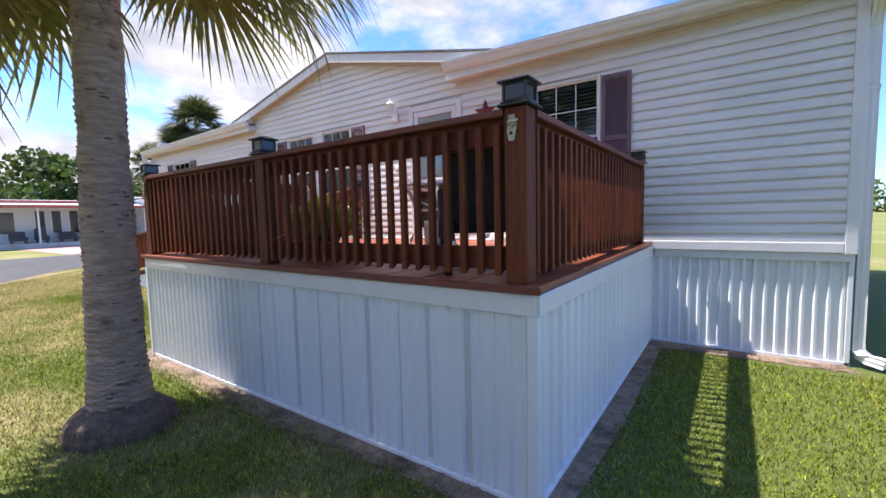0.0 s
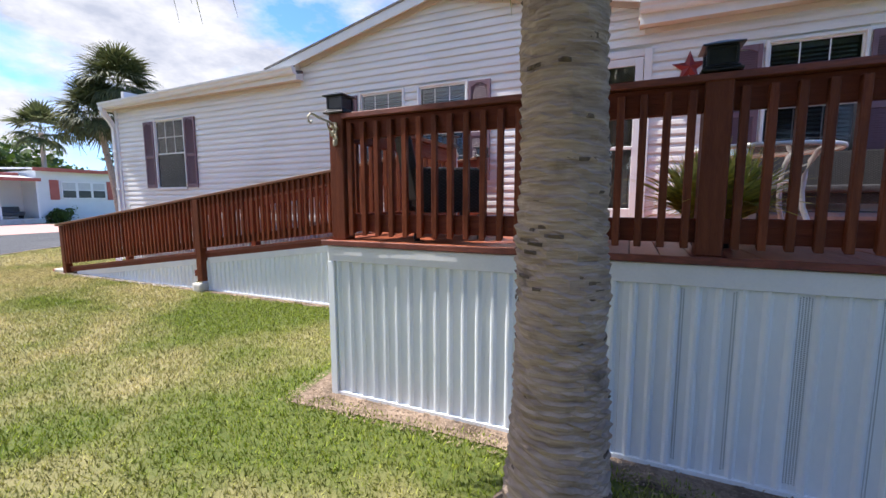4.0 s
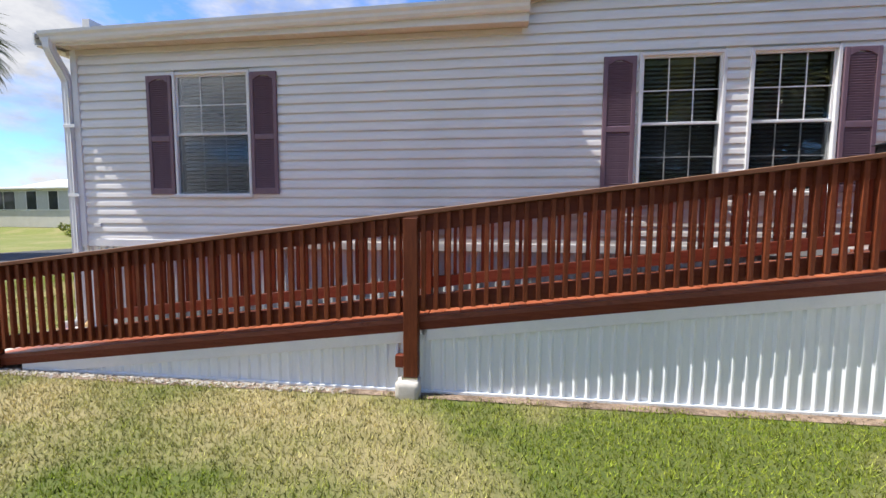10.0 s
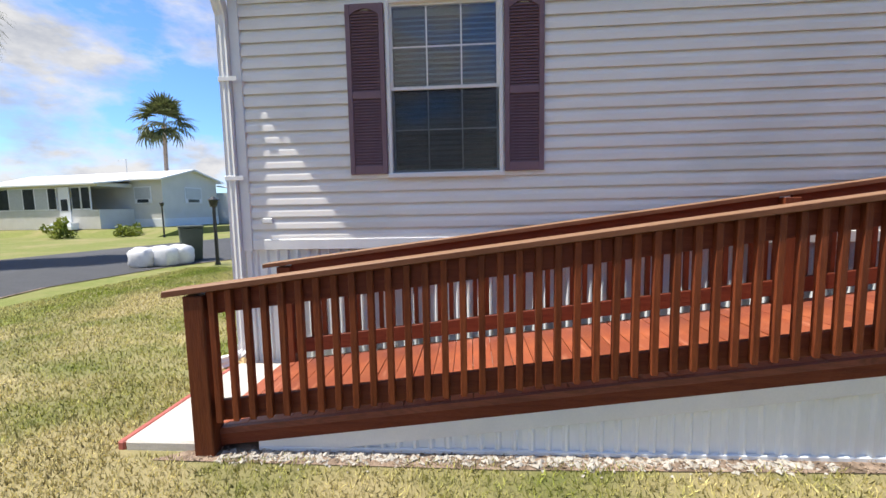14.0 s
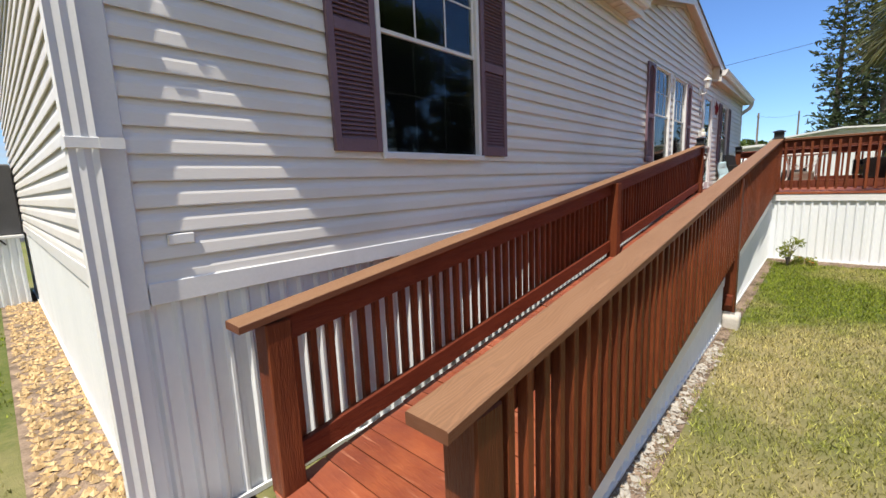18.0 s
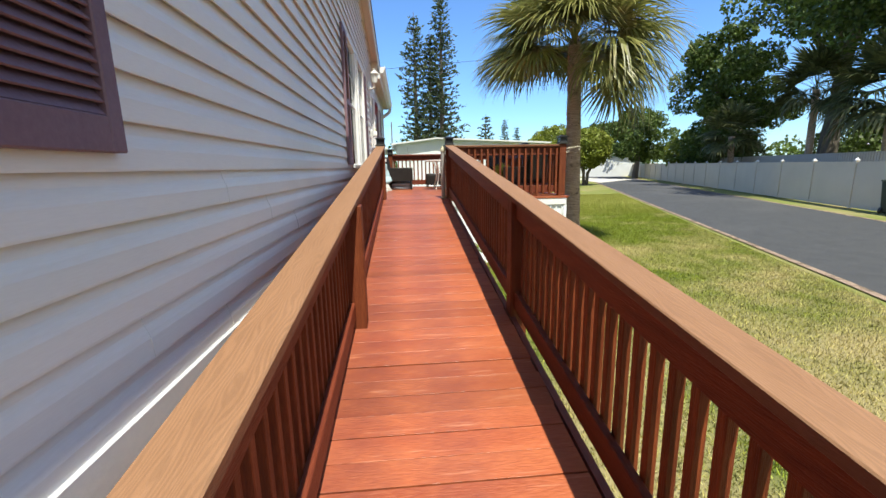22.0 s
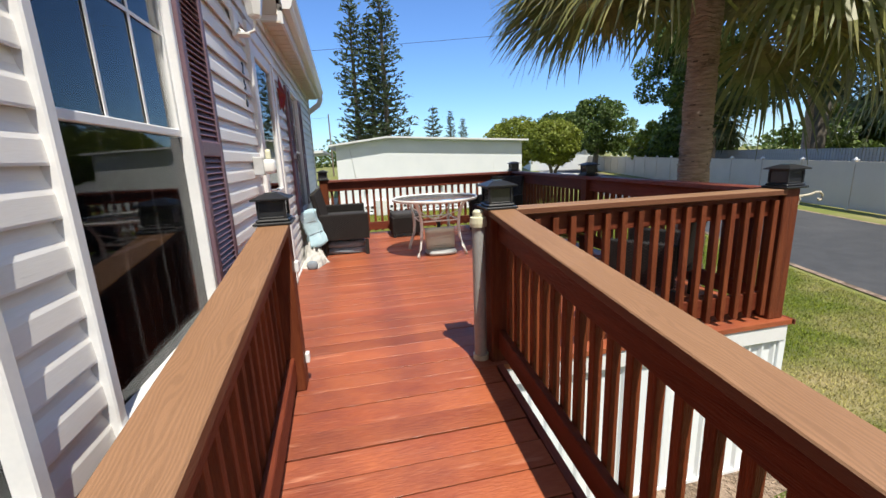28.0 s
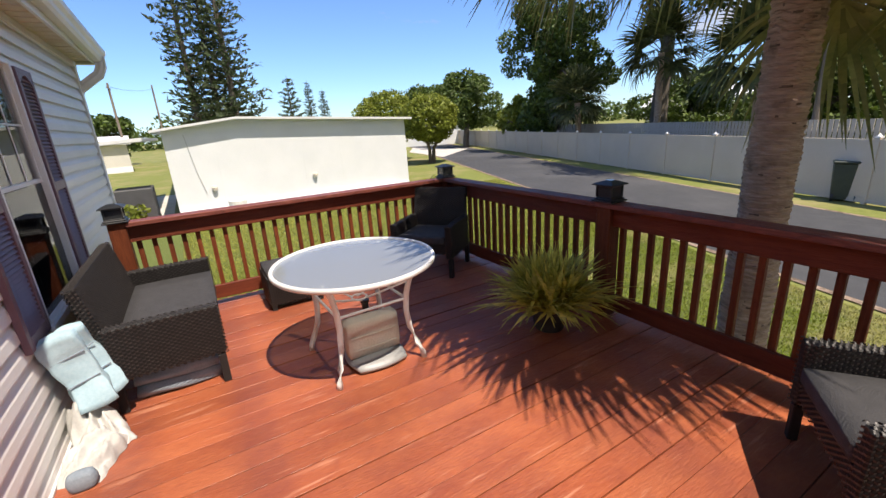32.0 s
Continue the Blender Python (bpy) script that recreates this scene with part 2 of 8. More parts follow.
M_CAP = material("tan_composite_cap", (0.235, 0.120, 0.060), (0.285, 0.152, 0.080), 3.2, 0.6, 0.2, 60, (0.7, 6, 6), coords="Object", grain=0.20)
# darker copy of the cap colour, standing for its shaded sides
M_CAPSHADE = material("shaded_cap_side", (0.13, 0.05, 0.026), (0.19, 0.08, 0.045), 3.2, 0.55, 0.3, 50, (0.7, 6, 6), spec=0.22)
M_CAPD = material("dark_red_cap", (0.14, 0.03, 0.02), (0.24, 0.065, 0.04), 3.2, 0.5, 0.35, 40, (1.4, 9, 9), coords="Object", grain=0.35)
M_GRASSBASE = material("lawn_soil", (0.055, 0.09, 0.012), (0.15, 0.165, 0.035), 26, 0.95, 1.0, 140, coords="World", broad=((0.32, 0.27, 0.13), 0.5, 0.55, 0.75, 0.60, (-0.020, -0.022, 0)))
M_BLADE = material("grass_blades", (0.098, 0.168, 0.010), (0.315, 0.345, 0.048), 15, 0.75, 0.0, 50, coords="World", broad=((0.47, 0.405, 0.175), 0.5, 0.55, 0.75, 0.62, (-0.020, -0.022, 0)), island=0.75, trans=0.25, spec=0.2)
M_DRYBLADE = material("dry_grass_blades", (0.20, 0.25, 0.03), (0.46, 0.42, 0.12), 9, 0.75, 0.0, 40, coords="World", island=0.5, trans=0.25, spec=0.2)
M_FARGRASS = material("far_lawn", (0.12, 0.15, 0.025), (0.20, 0.215, 0.05), 6, 0.95, 0.8, 60, coords="World", broad=((0.27, 0.23, 0.10), 0.35, 0.46, 0.66, 0.65))
M_SOIL = material("sandy_soil", (0.21, 0.145, 0.10), (0.40, 0.30, 0.22), 18, 0.95, 1.5, 70, coords="World", broad=((0.10, 0.07, 0.045), 4.0, 0.46, 0.64, 0.65))
M_LITTER = material("dry_litter", (0.17, 0.12, 0.08), (0.36, 0.27, 0.19), 9, 0.9, coords="World", island=0.4)
M_CONCRETE = material("pale_concrete", (0.48, 0.45, 0.40), (0.60, 0.57, 0.52), 5, 0.9, 0.5, 90, coords="World", broad=((0.36, 0.33, 0.28), 1.5, 0.52, 0.75))
M_ASPHALT = material("dark_asphalt", (0.040, 0.042, 0.046), (0.065, 0.067, 0.071), 3, 0.85, 0.6, 220, coords="World", broad=((0.085, 0.085, 0.088), 0.25, 0.5, 0.75))
M_PINKDRIVE = material("pink_driveway", (0.45, 0.25, 0.21), (0.52, 0.31, 0.27), 3, 0.9, 0.3, 60, coords="World")
M_GLASS = glass_material("window_glass", (0.94, 0.96, 0.97), 0.03)
M_VENT = material("shaded_vent_hole", (0.20, 0.23, 0.25), (0.26, 0.29, 0.31), 9, 0.8)
M_SCREEN = glass_material("insect_screen", (0.80, 0.81, 0.82), -0.04, (0.05, 0.052, 0.056), 0.07)
M_TABLEGLASS = glass_material("frosted_table_glass", (0.82, 0.85, 0.86), 0.03, (0.46, 0.49, 0.50), 0.50)
# room surfaces: the dimness behind the windows is put into this colour
M_ROOM = material("darkened_interior", (0.10, 0.10, 0.10), (0.13, 0.125, 0.12), 3, 0.9)
# white slats in dark grey: the shade behind the glass is in the colour
M_BLIND = material("blind_dimmed", (0.15, 0.185, 0.195), (0.20, 0.235, 0.245), 4, 0.6)
M_BLACK = material("black_plastic", (0.012, 0.013, 0.015), (0.022, 0.023, 0.026), 12, 0.38, 0.1, 90)
M_SMOKE = material("smoked_lens", (0.02, 0.022, 0.025), (0.035, 0.036, 0.04), 9, 0.12)
M_WICKER = material("dark_brown_wicker", (0.018, 0.015, 0.014), (0.042, 0.036, 0.034), 30, 0.42, 0.3, 120, island=0.3)
M_WICKERCORE = material("wicker_backing", (0.010, 0.009, 0.009), (0.016, 0.014, 0.013), 20, 0.7)
M_MESHSEAT = material("charcoal_seat_pad", (0.035, 0.034, 0.036), (0.055, 0.053, 0.055), 16, 0.8, 0.6, 160)
M_WHITEMETAL = material("white_enamel", (0.70, 0.69, 0.66), (0.80, 0.79, 0.76), 6, 0.35, 0.1, 60)
M_BLUECLOTH = material("pale_blue_cloth", (0.31, 0.47, 0.54), (0.42, 0.57, 0.63), 7, 0.9, 0.12, 60)
M_GREYCLOTH = material("blue_grey_cloth", (0.16, 0.20, 0.24), (0.26, 0.30, 0.34), 8, 0.9, 0.15, 90)
M_CREAMCLOTH = material("cream_cloth", (0.42, 0.415, 0.39), (0.54, 0.53, 0.50), 7, 0.9, 0.12, 60)
M_BEIGE = material("beige_canvas", (0.52, 0.47, 0.38), (0.62, 0.57, 0.48), 6, 0.85, 0.4, 80)
M_STAR = material("barn_red_metal", (0.16, 0.008, 0.012), (0.24, 0.016, 0.020), 10, 0.45, 0.2, 60)
M_CHROME = material("satin_metal", (0.55, 0.55, 0.56), (0.65, 0.65, 0.66), 10, 0.25, 0.0, 60, metal=1.0)
M_BRACKET = material("cream_cast_iron", (0.42, 0.37, 0.27), (0.62, 0.57, 0.46), 30, 0.5, 0.4, 120, broad=((0.16, 0.11, 0.07), 40.0, 0.52, 0.68))
M_LAMPGLASS = material("frosted_lantern_glass", (0.75, 0.75, 0.72), (0.82, 0.82, 0.8), 6, 0.2)
M_PVC = material("grey_pvc", (0.27, 0.275, 0.27), (0.36, 0.365, 0.36), 5, 0.45, 0.1, 50)
M_CREAMPLASTIC = material("cream_plastic", (0.56, 0.55, 0.38), (0.66, 0.64, 0.48), 5, 0.45)
M_GREYBOX = material("grey_metal_box", (0.45, 0.46, 0.46), (0.55, 0.56, 0.56), 6, 0.4)
M_TRUNK = material("palm_trunk", (0.27, 0.19, 0.14), (0.58, 0.44, 0.335), 9, 0.95, 1.4, 26, (0.6, 0.6, 5.0), coords="Object", broad=((0.15, 0.11, 0.08), 7.0, 0.58, 0.74, 0.5))
M_ROOT = material("palm_roots", (0.085, 0.058, 0.042), (0.22, 0.16, 0.12), 16, 0.95, 1.6, 60, coords="World")
M_FROND = material("palm_frond", (0.14, 0.165, 0.042), (0.29, 0.28, 0.09), 3, 0.38, 0.0, 30, island=0.35, trans=0.35, broad=((0.40, 0.31, 0.14), 1.4, 0.50, 0.72))
M_FARFROND = material("far_palm_frond", (0.055, 0.08, 0.022), (0.13, 0.13, 0.05), 3, 0.6, island=0.4, trans=0.25)
M_BARK = material("grey_bark", (0.09, 0.075, 0.06), (0.17, 0.145, 0.12), 8, 0.95, 0.9, 40, (1, 1, 0.3))
M_LEAF = material("tree_leaves", (0.042, 0.078, 0.011), (0.105, 0.155, 0.026), 2, 0.6, island=0.45, trans=0.25)
M_LEAFLIT = material("yellow_green_leaves", (0.14, 0.185, 0.02), (0.26, 0.29, 0.04), 2, 0.6, island=0.35, trans=0.3)
M_PINE = material("pine_needles", (0.030, 0.055, 0.020), (0.070, 0.095, 0.035), 2, 0.7, island=0.4, trans=0.15)
M_FERN = material("fern_leaves", (0.40, 0.38, 0.045), (0.74, 0.64, 0.15), 4, 0.55, island=0.35, trans=0.45)
M_POT = material("dark_pot", (0.03, 0.027, 0.025), (0.05, 0.045, 0.04), 9, 0.7)
M_FLOWER = material("orange_petals", (0.75, 0.16, 0.02), (0.85, 0.26, 0.04), 20, 0.6, trans=0.3)
M_MORTAR = material("old_mortar", (0.33, 0.30, 0.25), (0.50, 0.47, 0.42), 14, 0.95, 0.8, 70, coords="World", island=0.15)
M_ROCK = material("golden_rocks", (0.42, 0.27, 0.12), (0.62, 0.46, 0.26), 14, 0.9, 0.6, 60, island=0.35)
M_WHITEWALL = material("white_painted_wall", (0.66, 0.69, 0.70), (0.74, 0.76, 0.77), 1.2, 0.7, 0.3, 30, coords="World")
M_BEIGEWALL = material("cream_house_wall", (0.58, 0.56, 0.51), (0.66, 0.64, 0.59), 1.5, 0.8, 0.2, 30, coords="World")
M_FENCE = material("beige_vinyl_wall", (0.56, 0.475, 0.37), (0.63, 0.54, 0.43), 1.2, 0.55, 0.1, 40, coords="World")
M_WOODFENCE = material("weathered_pickets", (0.40, 0.37, 0.33), (0.54, 0.50, 0.45), 5, 0.9, 0.4, 40, (1, 1, 0.2))
M_WHITEROOF = material("white_metal_roof", (0.66, 0.67, 0.67), (0.74, 0.75, 0.75), 2, 0.5, 0.1, 30, coords="World")
M_REDTRIM = material("brick_red_trim", (0.36, 0.09, 0.07), (0.44, 0.13, 0.10), 3, 0.7, 0.1, 40)
M_DARKGLASS = material("dark_window", (0.03, 0.035, 0.04), (0.06, 0.065, 0.07), 2, 0.08)
M_DARKBOX = material("charcoal_cabinet", (0.055, 0.055, 0.06), (0.08, 0.08, 0.085), 4, 0.6, 0.2, 50)
M_POLE = material("weathered_pole", (0.16, 0.13, 0.10), (0.24, 0.20, 0.16), 6, 0.9, 0.4, 30, (1, 1, 0.2))
M_BIN = material("dark_green_bin", (0.03, 0.045, 0.035), (0.05, 0.065, 0.05), 6, 0.55)
M_BAG = material("white_rubbish_bag", (0.62, 0.62, 0.62), (0.75, 0.75, 0.75), 10, 0.35, 0.5, 40)
M_NUMBER = material("black_numeral", (0.01, 0.01, 0.01), (0.015, 0.015, 0.015), 10, 0.4)


# ---- building helpers ----
def thing(name, at=(0, 0, 0), label="", category="", group="", kind=""):
    ob = new(name)
    ob.empty_display_size = 0.1
    ob.matrix_basis = Matrix.Translation(at)
    return tagged(ob, label, category, group, kind)


def mesh_of(name, bm, mat):
    me = bpy.data.meshes.new(name)
    bm.normal_update()
    bm.to_mesh(me)
    bm.free()
    me.materials.append(mat)
    return me


def origin_of(ob):
    v = Vector(ob.matrix_basis.translation)
    while ob.parent:
        ob = ob.parent
        v = v + ob.matrix_basis.translation
    return v


def part(name, bm, mat, parent=None, label="", smooth=False, world_space=True):
    """Links a bmesh as one mesh object. world_space: it was drawn in world metres and is laid under its parent's base."""
    if parent is not None and world_space:
        bmesh.ops.translate(bm, verts=bm.verts, vec=-origin_of(parent))
    me = mesh_of(name, bm, mat)
    if smooth:
        me.polygons.foreach_set("use_smooth", [True] * len(me.polygons))
    ob = new(name, me)
    if parent is not None:
        ob.parent = parent
    if label:
        tagged(ob, label)
    return ob


def piece(name, me, parent, loc, rot=(0, 0, 0)):
    """One of many alike pieces that share a mesh."""
    ob = new(name, me)
    ob.parent = parent
    ob.location, ob.rotation_euler = Vector(loc) - origin_of(parent), rot
    return ob


def box(bm, x0, x1, y0, y1, z0, z1, bevel=0.0, m=None):
    out = bmesh.ops.create_cube(bm, size=1.0)["verts"]
    bmesh.ops.scale(bm, vec=(abs(x1 - x0), abs(y1 - y0), abs(z1 - z0)), verts=out)
    bmesh.ops.translate(bm, vec=((x0 + x1) / 2, (y0 + y1) / 2, (z0 + z1) / 2), verts=out)
    if bevel:
        edges = list({e for v in out for e in v.link_edges})
        got = bmesh.ops.bevel(bm, geom=edges, offset=bevel, segments=1, affect="EDGES", profile=0.7)
        out = list({v for f in got["faces"] for v in f.verts} | {v for v in out if v.is_valid})
    if m is not None:
        bmesh.ops.transform(bm, matrix=m, verts=out)
    return out


def cube(*a, bevel=0.0, m=None):
    bm = bmesh.new()
    box(bm, *a, bevel=bevel, m=m)
    return bm


def tube(bm, pts, r, n=10, caps=True):
    """A round bar along points; r one radius or one per point."""
    pts = [Vector(p) for p in pts]
    rings = []
    for i, p in enumerate(pts):
        d = (pts[min(i + 1, len(pts) - 1)] - pts[max(i - 1, 0)]).normalized()
        side = d.cross(Vector((0, 0, 1)) if abs(d.z) < 0.95 else Vector((1, 0, 0))).normalized()
        up = side.cross(d)
        rad = r[i] if isinstance(r, (list, tuple)) else r
        rings.append([bm.verts.new(p + rad * (math.cos(a) * side + math.sin(a) * up)) for a in [2 * math.pi * k / n for k in range(n)]])
    for a, b in zip(rings, rings[1:]):
        for k in range(n):
            bm.faces.new((a[k], a[(k + 1) % n], b[(k + 1) % n], b[k]))
    if caps:
        bm.faces.new(rings[0][::-1])
        bm.faces.new(rings[-1])
    return rings


def lathe(bm, profile, n=20, at=(0, 0, 0)):
    """Turns (radius, height) pairs about the upright through at."""
    rings = [[bm.verts.new((at[0] + r * math.cos(2 * math.pi * k / n), at[1] + r * math.sin(2 * math.pi * k / n), at[2] + z)) for k in range(n)] for r, z in profile]
    for a, b in zip(rings, rings[1:]):
        for k in range(n):
            bm.faces.new((a[k], a[(k + 1) % n], b[(k + 1) % n], b[k]))
    bm.faces.new(rings[0][::-1])
    bm.faces.new(rings[-1])


def prism(bm, outline, place, closed=True):
    """Sweeps a closed outline between two ends: place(p, 0) and place(p, 1) give the corners."""
    a = [bm.verts.new(place(p, 0)) for p in outline]
    b = [bm.verts.new(place(p, 1)) for p in outline]
    n = len(outline)
    for k in range(n):
        bm.faces.new((a[k], a[(k + 1) % n], b[(k + 1) % n], b[k]))
    bm.faces.new(a[::-1])
    bm.faces.new(b)
    bmesh.ops.recalc_face_normals(bm, faces=bm.faces)


def soft_box(bm, x0, x1, y0, y1, z0, z1, puff=0.25, cuts=5, m=None, wob=0.0):
    """A stuffed, rounded block."""
    b2 = bmesh.new()
    bmesh.ops.create_cube(b2, size=2.0)
    bmesh.ops.subdivide_edges(b2, edges=b2.edges, cuts=cuts, use_grid_fill=True)
    c, h = Vector(((x0 + x1) / 2, (y0 + y1) / 2, (z0 + z1) / 2)), Vector(((x1 - x0) / 2, (y1 - y0) / 2, (z1 - z0) / 2))
    for v in b2.verts:
        s = v.co.normalized() * 1.25
        q = v.co.lerp(s, puff)
        if wob:
            q += noise.noise_vector(v.co * 1.7 + c * 3) * wob
        v.co = Vector((c.x + h.x * q.x, c.y + h.y * q.y, c.z + h.z * q.z))
    if m is not None:
        bmesh.ops.transform(b2, matrix=m, verts=b2.verts)
    tmp = bpy.data.meshes.new("tmp")
    b2.to_mesh(tmp)
    b2.free()
    bm.from_mesh(tmp)
    bpy.data.meshes.remove(tmp)


def tri_mesh(name, verts, mat, parent=None, quads=False):
    """A mesh from a numpy block of loose triangles (n, 3, 3) or quads (n, 4, 3)."""
    k = verts.shape[1]
    n = verts.shape[0]
    me = bpy.data.meshes.new(name)
    co = verts.reshape(-1, 3)
    if parent is not None:
        co = co - np.array(origin_of(parent))
    me.vertices.add(n * k)
    me.vertices.foreach_set("co", co.astype(np.float32).ravel())
    me.loops.add(n * k)
    me.loops.foreach_set("vertex_index", np.arange(n * k, dtype=np.int32))
    me.polygons.add(n)
    me.polygons.foreach_set("loop_start", np.arange(0, n * k, k, dtype=np.int32))
    me.update(calc_edges=True)
    me.materials.append(mat)
    ob = new(name, me)
    if parent is not None:
        ob.parent = parent
    return ob

# ---- plan ----
WALL_Y, WEST, EAST = 5.27, -14.17, 0.92
DECK_X0, DECK_X1, DECK_Y0, DECK_Z = -5.46, -0.75, 1.85, 1.15
RAMP_X0, RAMP_X1, RAMP_Y0, RAMP_Y1 = -13.76, -5.46, 3.955, 5.06
SLOPE = (DECK_Z - 0.12) / (RAMP_X1 - RAMP_X0)
EAVE_Y, GABLE_Y = 5.085, 5.105
EAVE_WEST, EAVE_EAST = 3.60, 3.60
PEAK_X, PEAK_Z, GABLE_S = -6.05, 4.455, 0.224
GABLE_X0, GABLE_X1 = -8.74, -3.46


def ramp_z(x):
    return 0.12 + (x - RAMP_X0) * SLOPE


def road_near(x):
    return -1.42 - 0.358 * (x + 7.5)


# ---- ground and roads ----
g = bmesh.new()
bmesh.ops.create_grid(g, x_segments=60, y_segments=60, size=400)
part("ground", g, M_FARGRASS).location.z = -0.012
tagged(bpy.data.objects["ground"], "patchy green and straw coloured lawn reaching to the horizon", "lawn", kind="structure")


def sheet(name, outline, z, mat, label, category):
    bm = bmesh.new()
    bm.faces.new([bm.verts.new((x, y, z)) for x, y in outline])
    bmesh.ops.triangulate(bm, faces=bm.faces)
    return tagged(part(name, bm, mat), label, category, kind="structure")


sheet("lawn", [(-17.5, 1.6), (-7.5, -1.1), (2.0, -4.6), (10.2, -7.5), (10.3, 13), (-14.3, 13), (-19.2, 13)], -0.004, M_GRASSBASE, "worn front lawn of coarse grass with bare sandy patches", "lawn")
NEAR = [(110, road_near(110)), (30, road_near(30)), (9.3, road_near(9.3)), (-7.5, -1.42), (-15, 1.5), (-18.4, 3.8), (-20.0, 6.4), (-20.6, 9.2), (-20.2, 12), (-18.6, 15), (-16.9, 19.5), (-12, 29), (0, 42)]
FAR = [(-8, 52), (-19, 38), (-24.5, 28), (-26.6, 20), (-27.6, 15), (-28.0, 10), (-27.4, 4), (-26.5, 0), (-24, -0.6), (-15, -3.7), (-7.5, -6.45), (9.3, -12.5), (30, -20.1), (110, -49.2)]
sheet("road", NEAR + FAR, 0.004, M_ASPHALT, "smooth dark grey asphalt lane curving past the houses", "road")
for side, line, s in (("verge", NEAR, 1), ("far_verge", FAR, -1)):
    bm = bmesh.new()
    last = None
    for (x, y) in line:
        k = 0.09 * s
        a, b = bm.verts.new((x, y - 0.03 * s, 0.008)), bm.verts.new((x + 0.35 * k, y + k, 0.008))
        if last:
            bm.faces.new((last[0], a, b, last[1]))
        last = (a, b)
    tagged(part(side, bm, M_SOIL), "dry sandy edge beside the asphalt", "verge", kind="structure")
sheet("driveway", [(-28.0, 6.2), (-38.5, 6.0), (-38.5, 13.5), (-27.8, 11.8)], 0.006, M_PINKDRIVE, "faded pink painted driveway", "driveway")
sheet("side_driveway", [(-19.0, 14.2), (-14.6, 17.2), (-14.6, 18.6), (-17.4, 18.2)], 0.010, M_CONCRETE, "pale concrete apron beside the lane", "driveway")
sheet("far_driveway", [(24, -13.0), (33, -14.5), (40, -18.5), (30, -19.5)], 0.009, M_CONCRETE, "sunlit pale concrete driveway", "driveway")
pad = thing("concrete_pad", (-14.2, 4.5, 0), "pale concrete landing slab at the foot of the ramp", "concrete slab", kind="structure")
part("slab", cube(-14.24, -13.765, 3.90, 5.16, -0.05, 0.055, bevel=0.012), M_CONCRETE, pad)
part("edging", cube(-14.29, -14.243, 3.90, 5.18, -0.05, 0.05, bevel=0.01), M_REDTRIM, pad, "red brick edging strip")

# bare strips along the walls
for name, outline in (("deck_bed", [(-5.62, 1.62), (-4.6, 1.70), (-3, 1.66), (-1.6, 1.72), (-0.66, 1.72), (-0.60, 3.0), (-0.62, 5.0), (0.9, 5.08), (0.9, 5.3), (-0.8, 5.3), (-5.4, 5.3), (-5.4, 3.96), (-5.78, 3.7), (-5.75, 2.6)]),
                      ("ramp_bed", [(-14.0, 3.80), (-12, 3.78), (-10, 3.82), (-8, 3.80), (-5.8, 3.80), (-5.5, 5.2), (-13.7, 5.2), (-13.75, 3.95)])):
    sheet(name, outline, 0.003, M_SOIL, "bare sandy soil along the skirting", "soil")
gen = np.random.default_rng(5)
spill = []
for k in range(900):
    x = -13.6 + 3.4 * gen.random() ** 1.3
    y = 3.90 - abs(gen.normal()) * 0.055
    r = gen.uniform(0.006, 0.026) * (1.0 if y > 3.8 else 0.5)
    d = gen.normal(size=(6, 3)) * 0.25 + np.array([[1, 0, 0], [-1, 0, 0], [0, 1, 0], [0, -1, 0], [0, 0, 0.3], [0, 0, -0.4]])
    p = np.array([x, y, r * 0.2]) + d * r
    for i, j, m2 in ((0, 2, 4), (2, 1, 4), (1, 3, 4), (3, 0, 4), (2, 0, 5), (1, 2, 5), (3, 1, 5), (0, 3, 5)):
        spill.append([p[i], p[j], p[m2]])
tagged(tri_mesh("mortar_spill", np.array(spill), M_MORTAR), "broken whitish mortar crumbs along the foot of the ramp", "mortar", kind="stuff")

# ---- house shell ----
WINDOWS = [(-12.83, -11.85, 1.69, 3.15), (-7.54, -6.70, 1.695, 3.15), (-6.48, -5.66, 1.695, 3.15), (-2.20, -1.34, 1.695, 3.15)]
DOOR = (-4.30, -3.305, 1.15, 3.235)
OPENINGS = WINDOWS + [DOOR]
BOT, COURSE, BAND = 1.146, 0.107, 1.07


def gable_top(x):
    """The upper edge of the front gable's roof at x."""
    return PEAK_Z - GABLE_S * abs(x - PEAK_X)


front = thing("wall_front", ((WEST + EAST) / 2, WALL_Y, BOT), "weathered off-white vinyl lap siding on the long front wall", "wall", kind="structure")
bm = bmesh.new()
cuts = sorted({WEST, EAST} | {v for o in OPENINGS for v in o[:2]})
for a, b in zip(cuts, cuts[1:]):
    z = 1.08
    for o in sorted([o for o in OPENINGS if o[0] < (a + b) / 2 < o[1]], key=lambda o: o[2]):
        box(bm, a, b, WALL_Y + 0.02, WALL_Y + 0.12, z, o[2])
        z = o[3]
    box(bm, a, b, WALL_Y + 0.02, WALL_Y + 0.12, z, 3.52)
prism(bm, [(GABLE_X0, 3.52), (GABLE_X1, 3.52), (GABLE_X1, gable_top(GABLE_X1) - 0.1), (PEAK_X, PEAK_Z - 0.1), (GABLE_X0, gable_top(GABLE_X0) - 0.1)], lambda p, k: (p[0], WALL_Y + 0.02 + 0.1 * k, p[1]))
part("sheathing", bm, M_SIDING, front)

# one course of lap siding: (out from the wall, height in the course)
LAP = [(-0.004, 0.020), (0.0095, 0.019), (0.0115, 0.0), (0.0165, 0.0), (0.0172, 0.006), (0.0142, 0.050), (0.0102, 0.064), (0.0030, 0.080), (0.0004, 0.094), (-0.0020, COURSE + 0.004), (-0.014, COURSE + 0.004), (-0.014, 0.004)]
lap_cache = {}


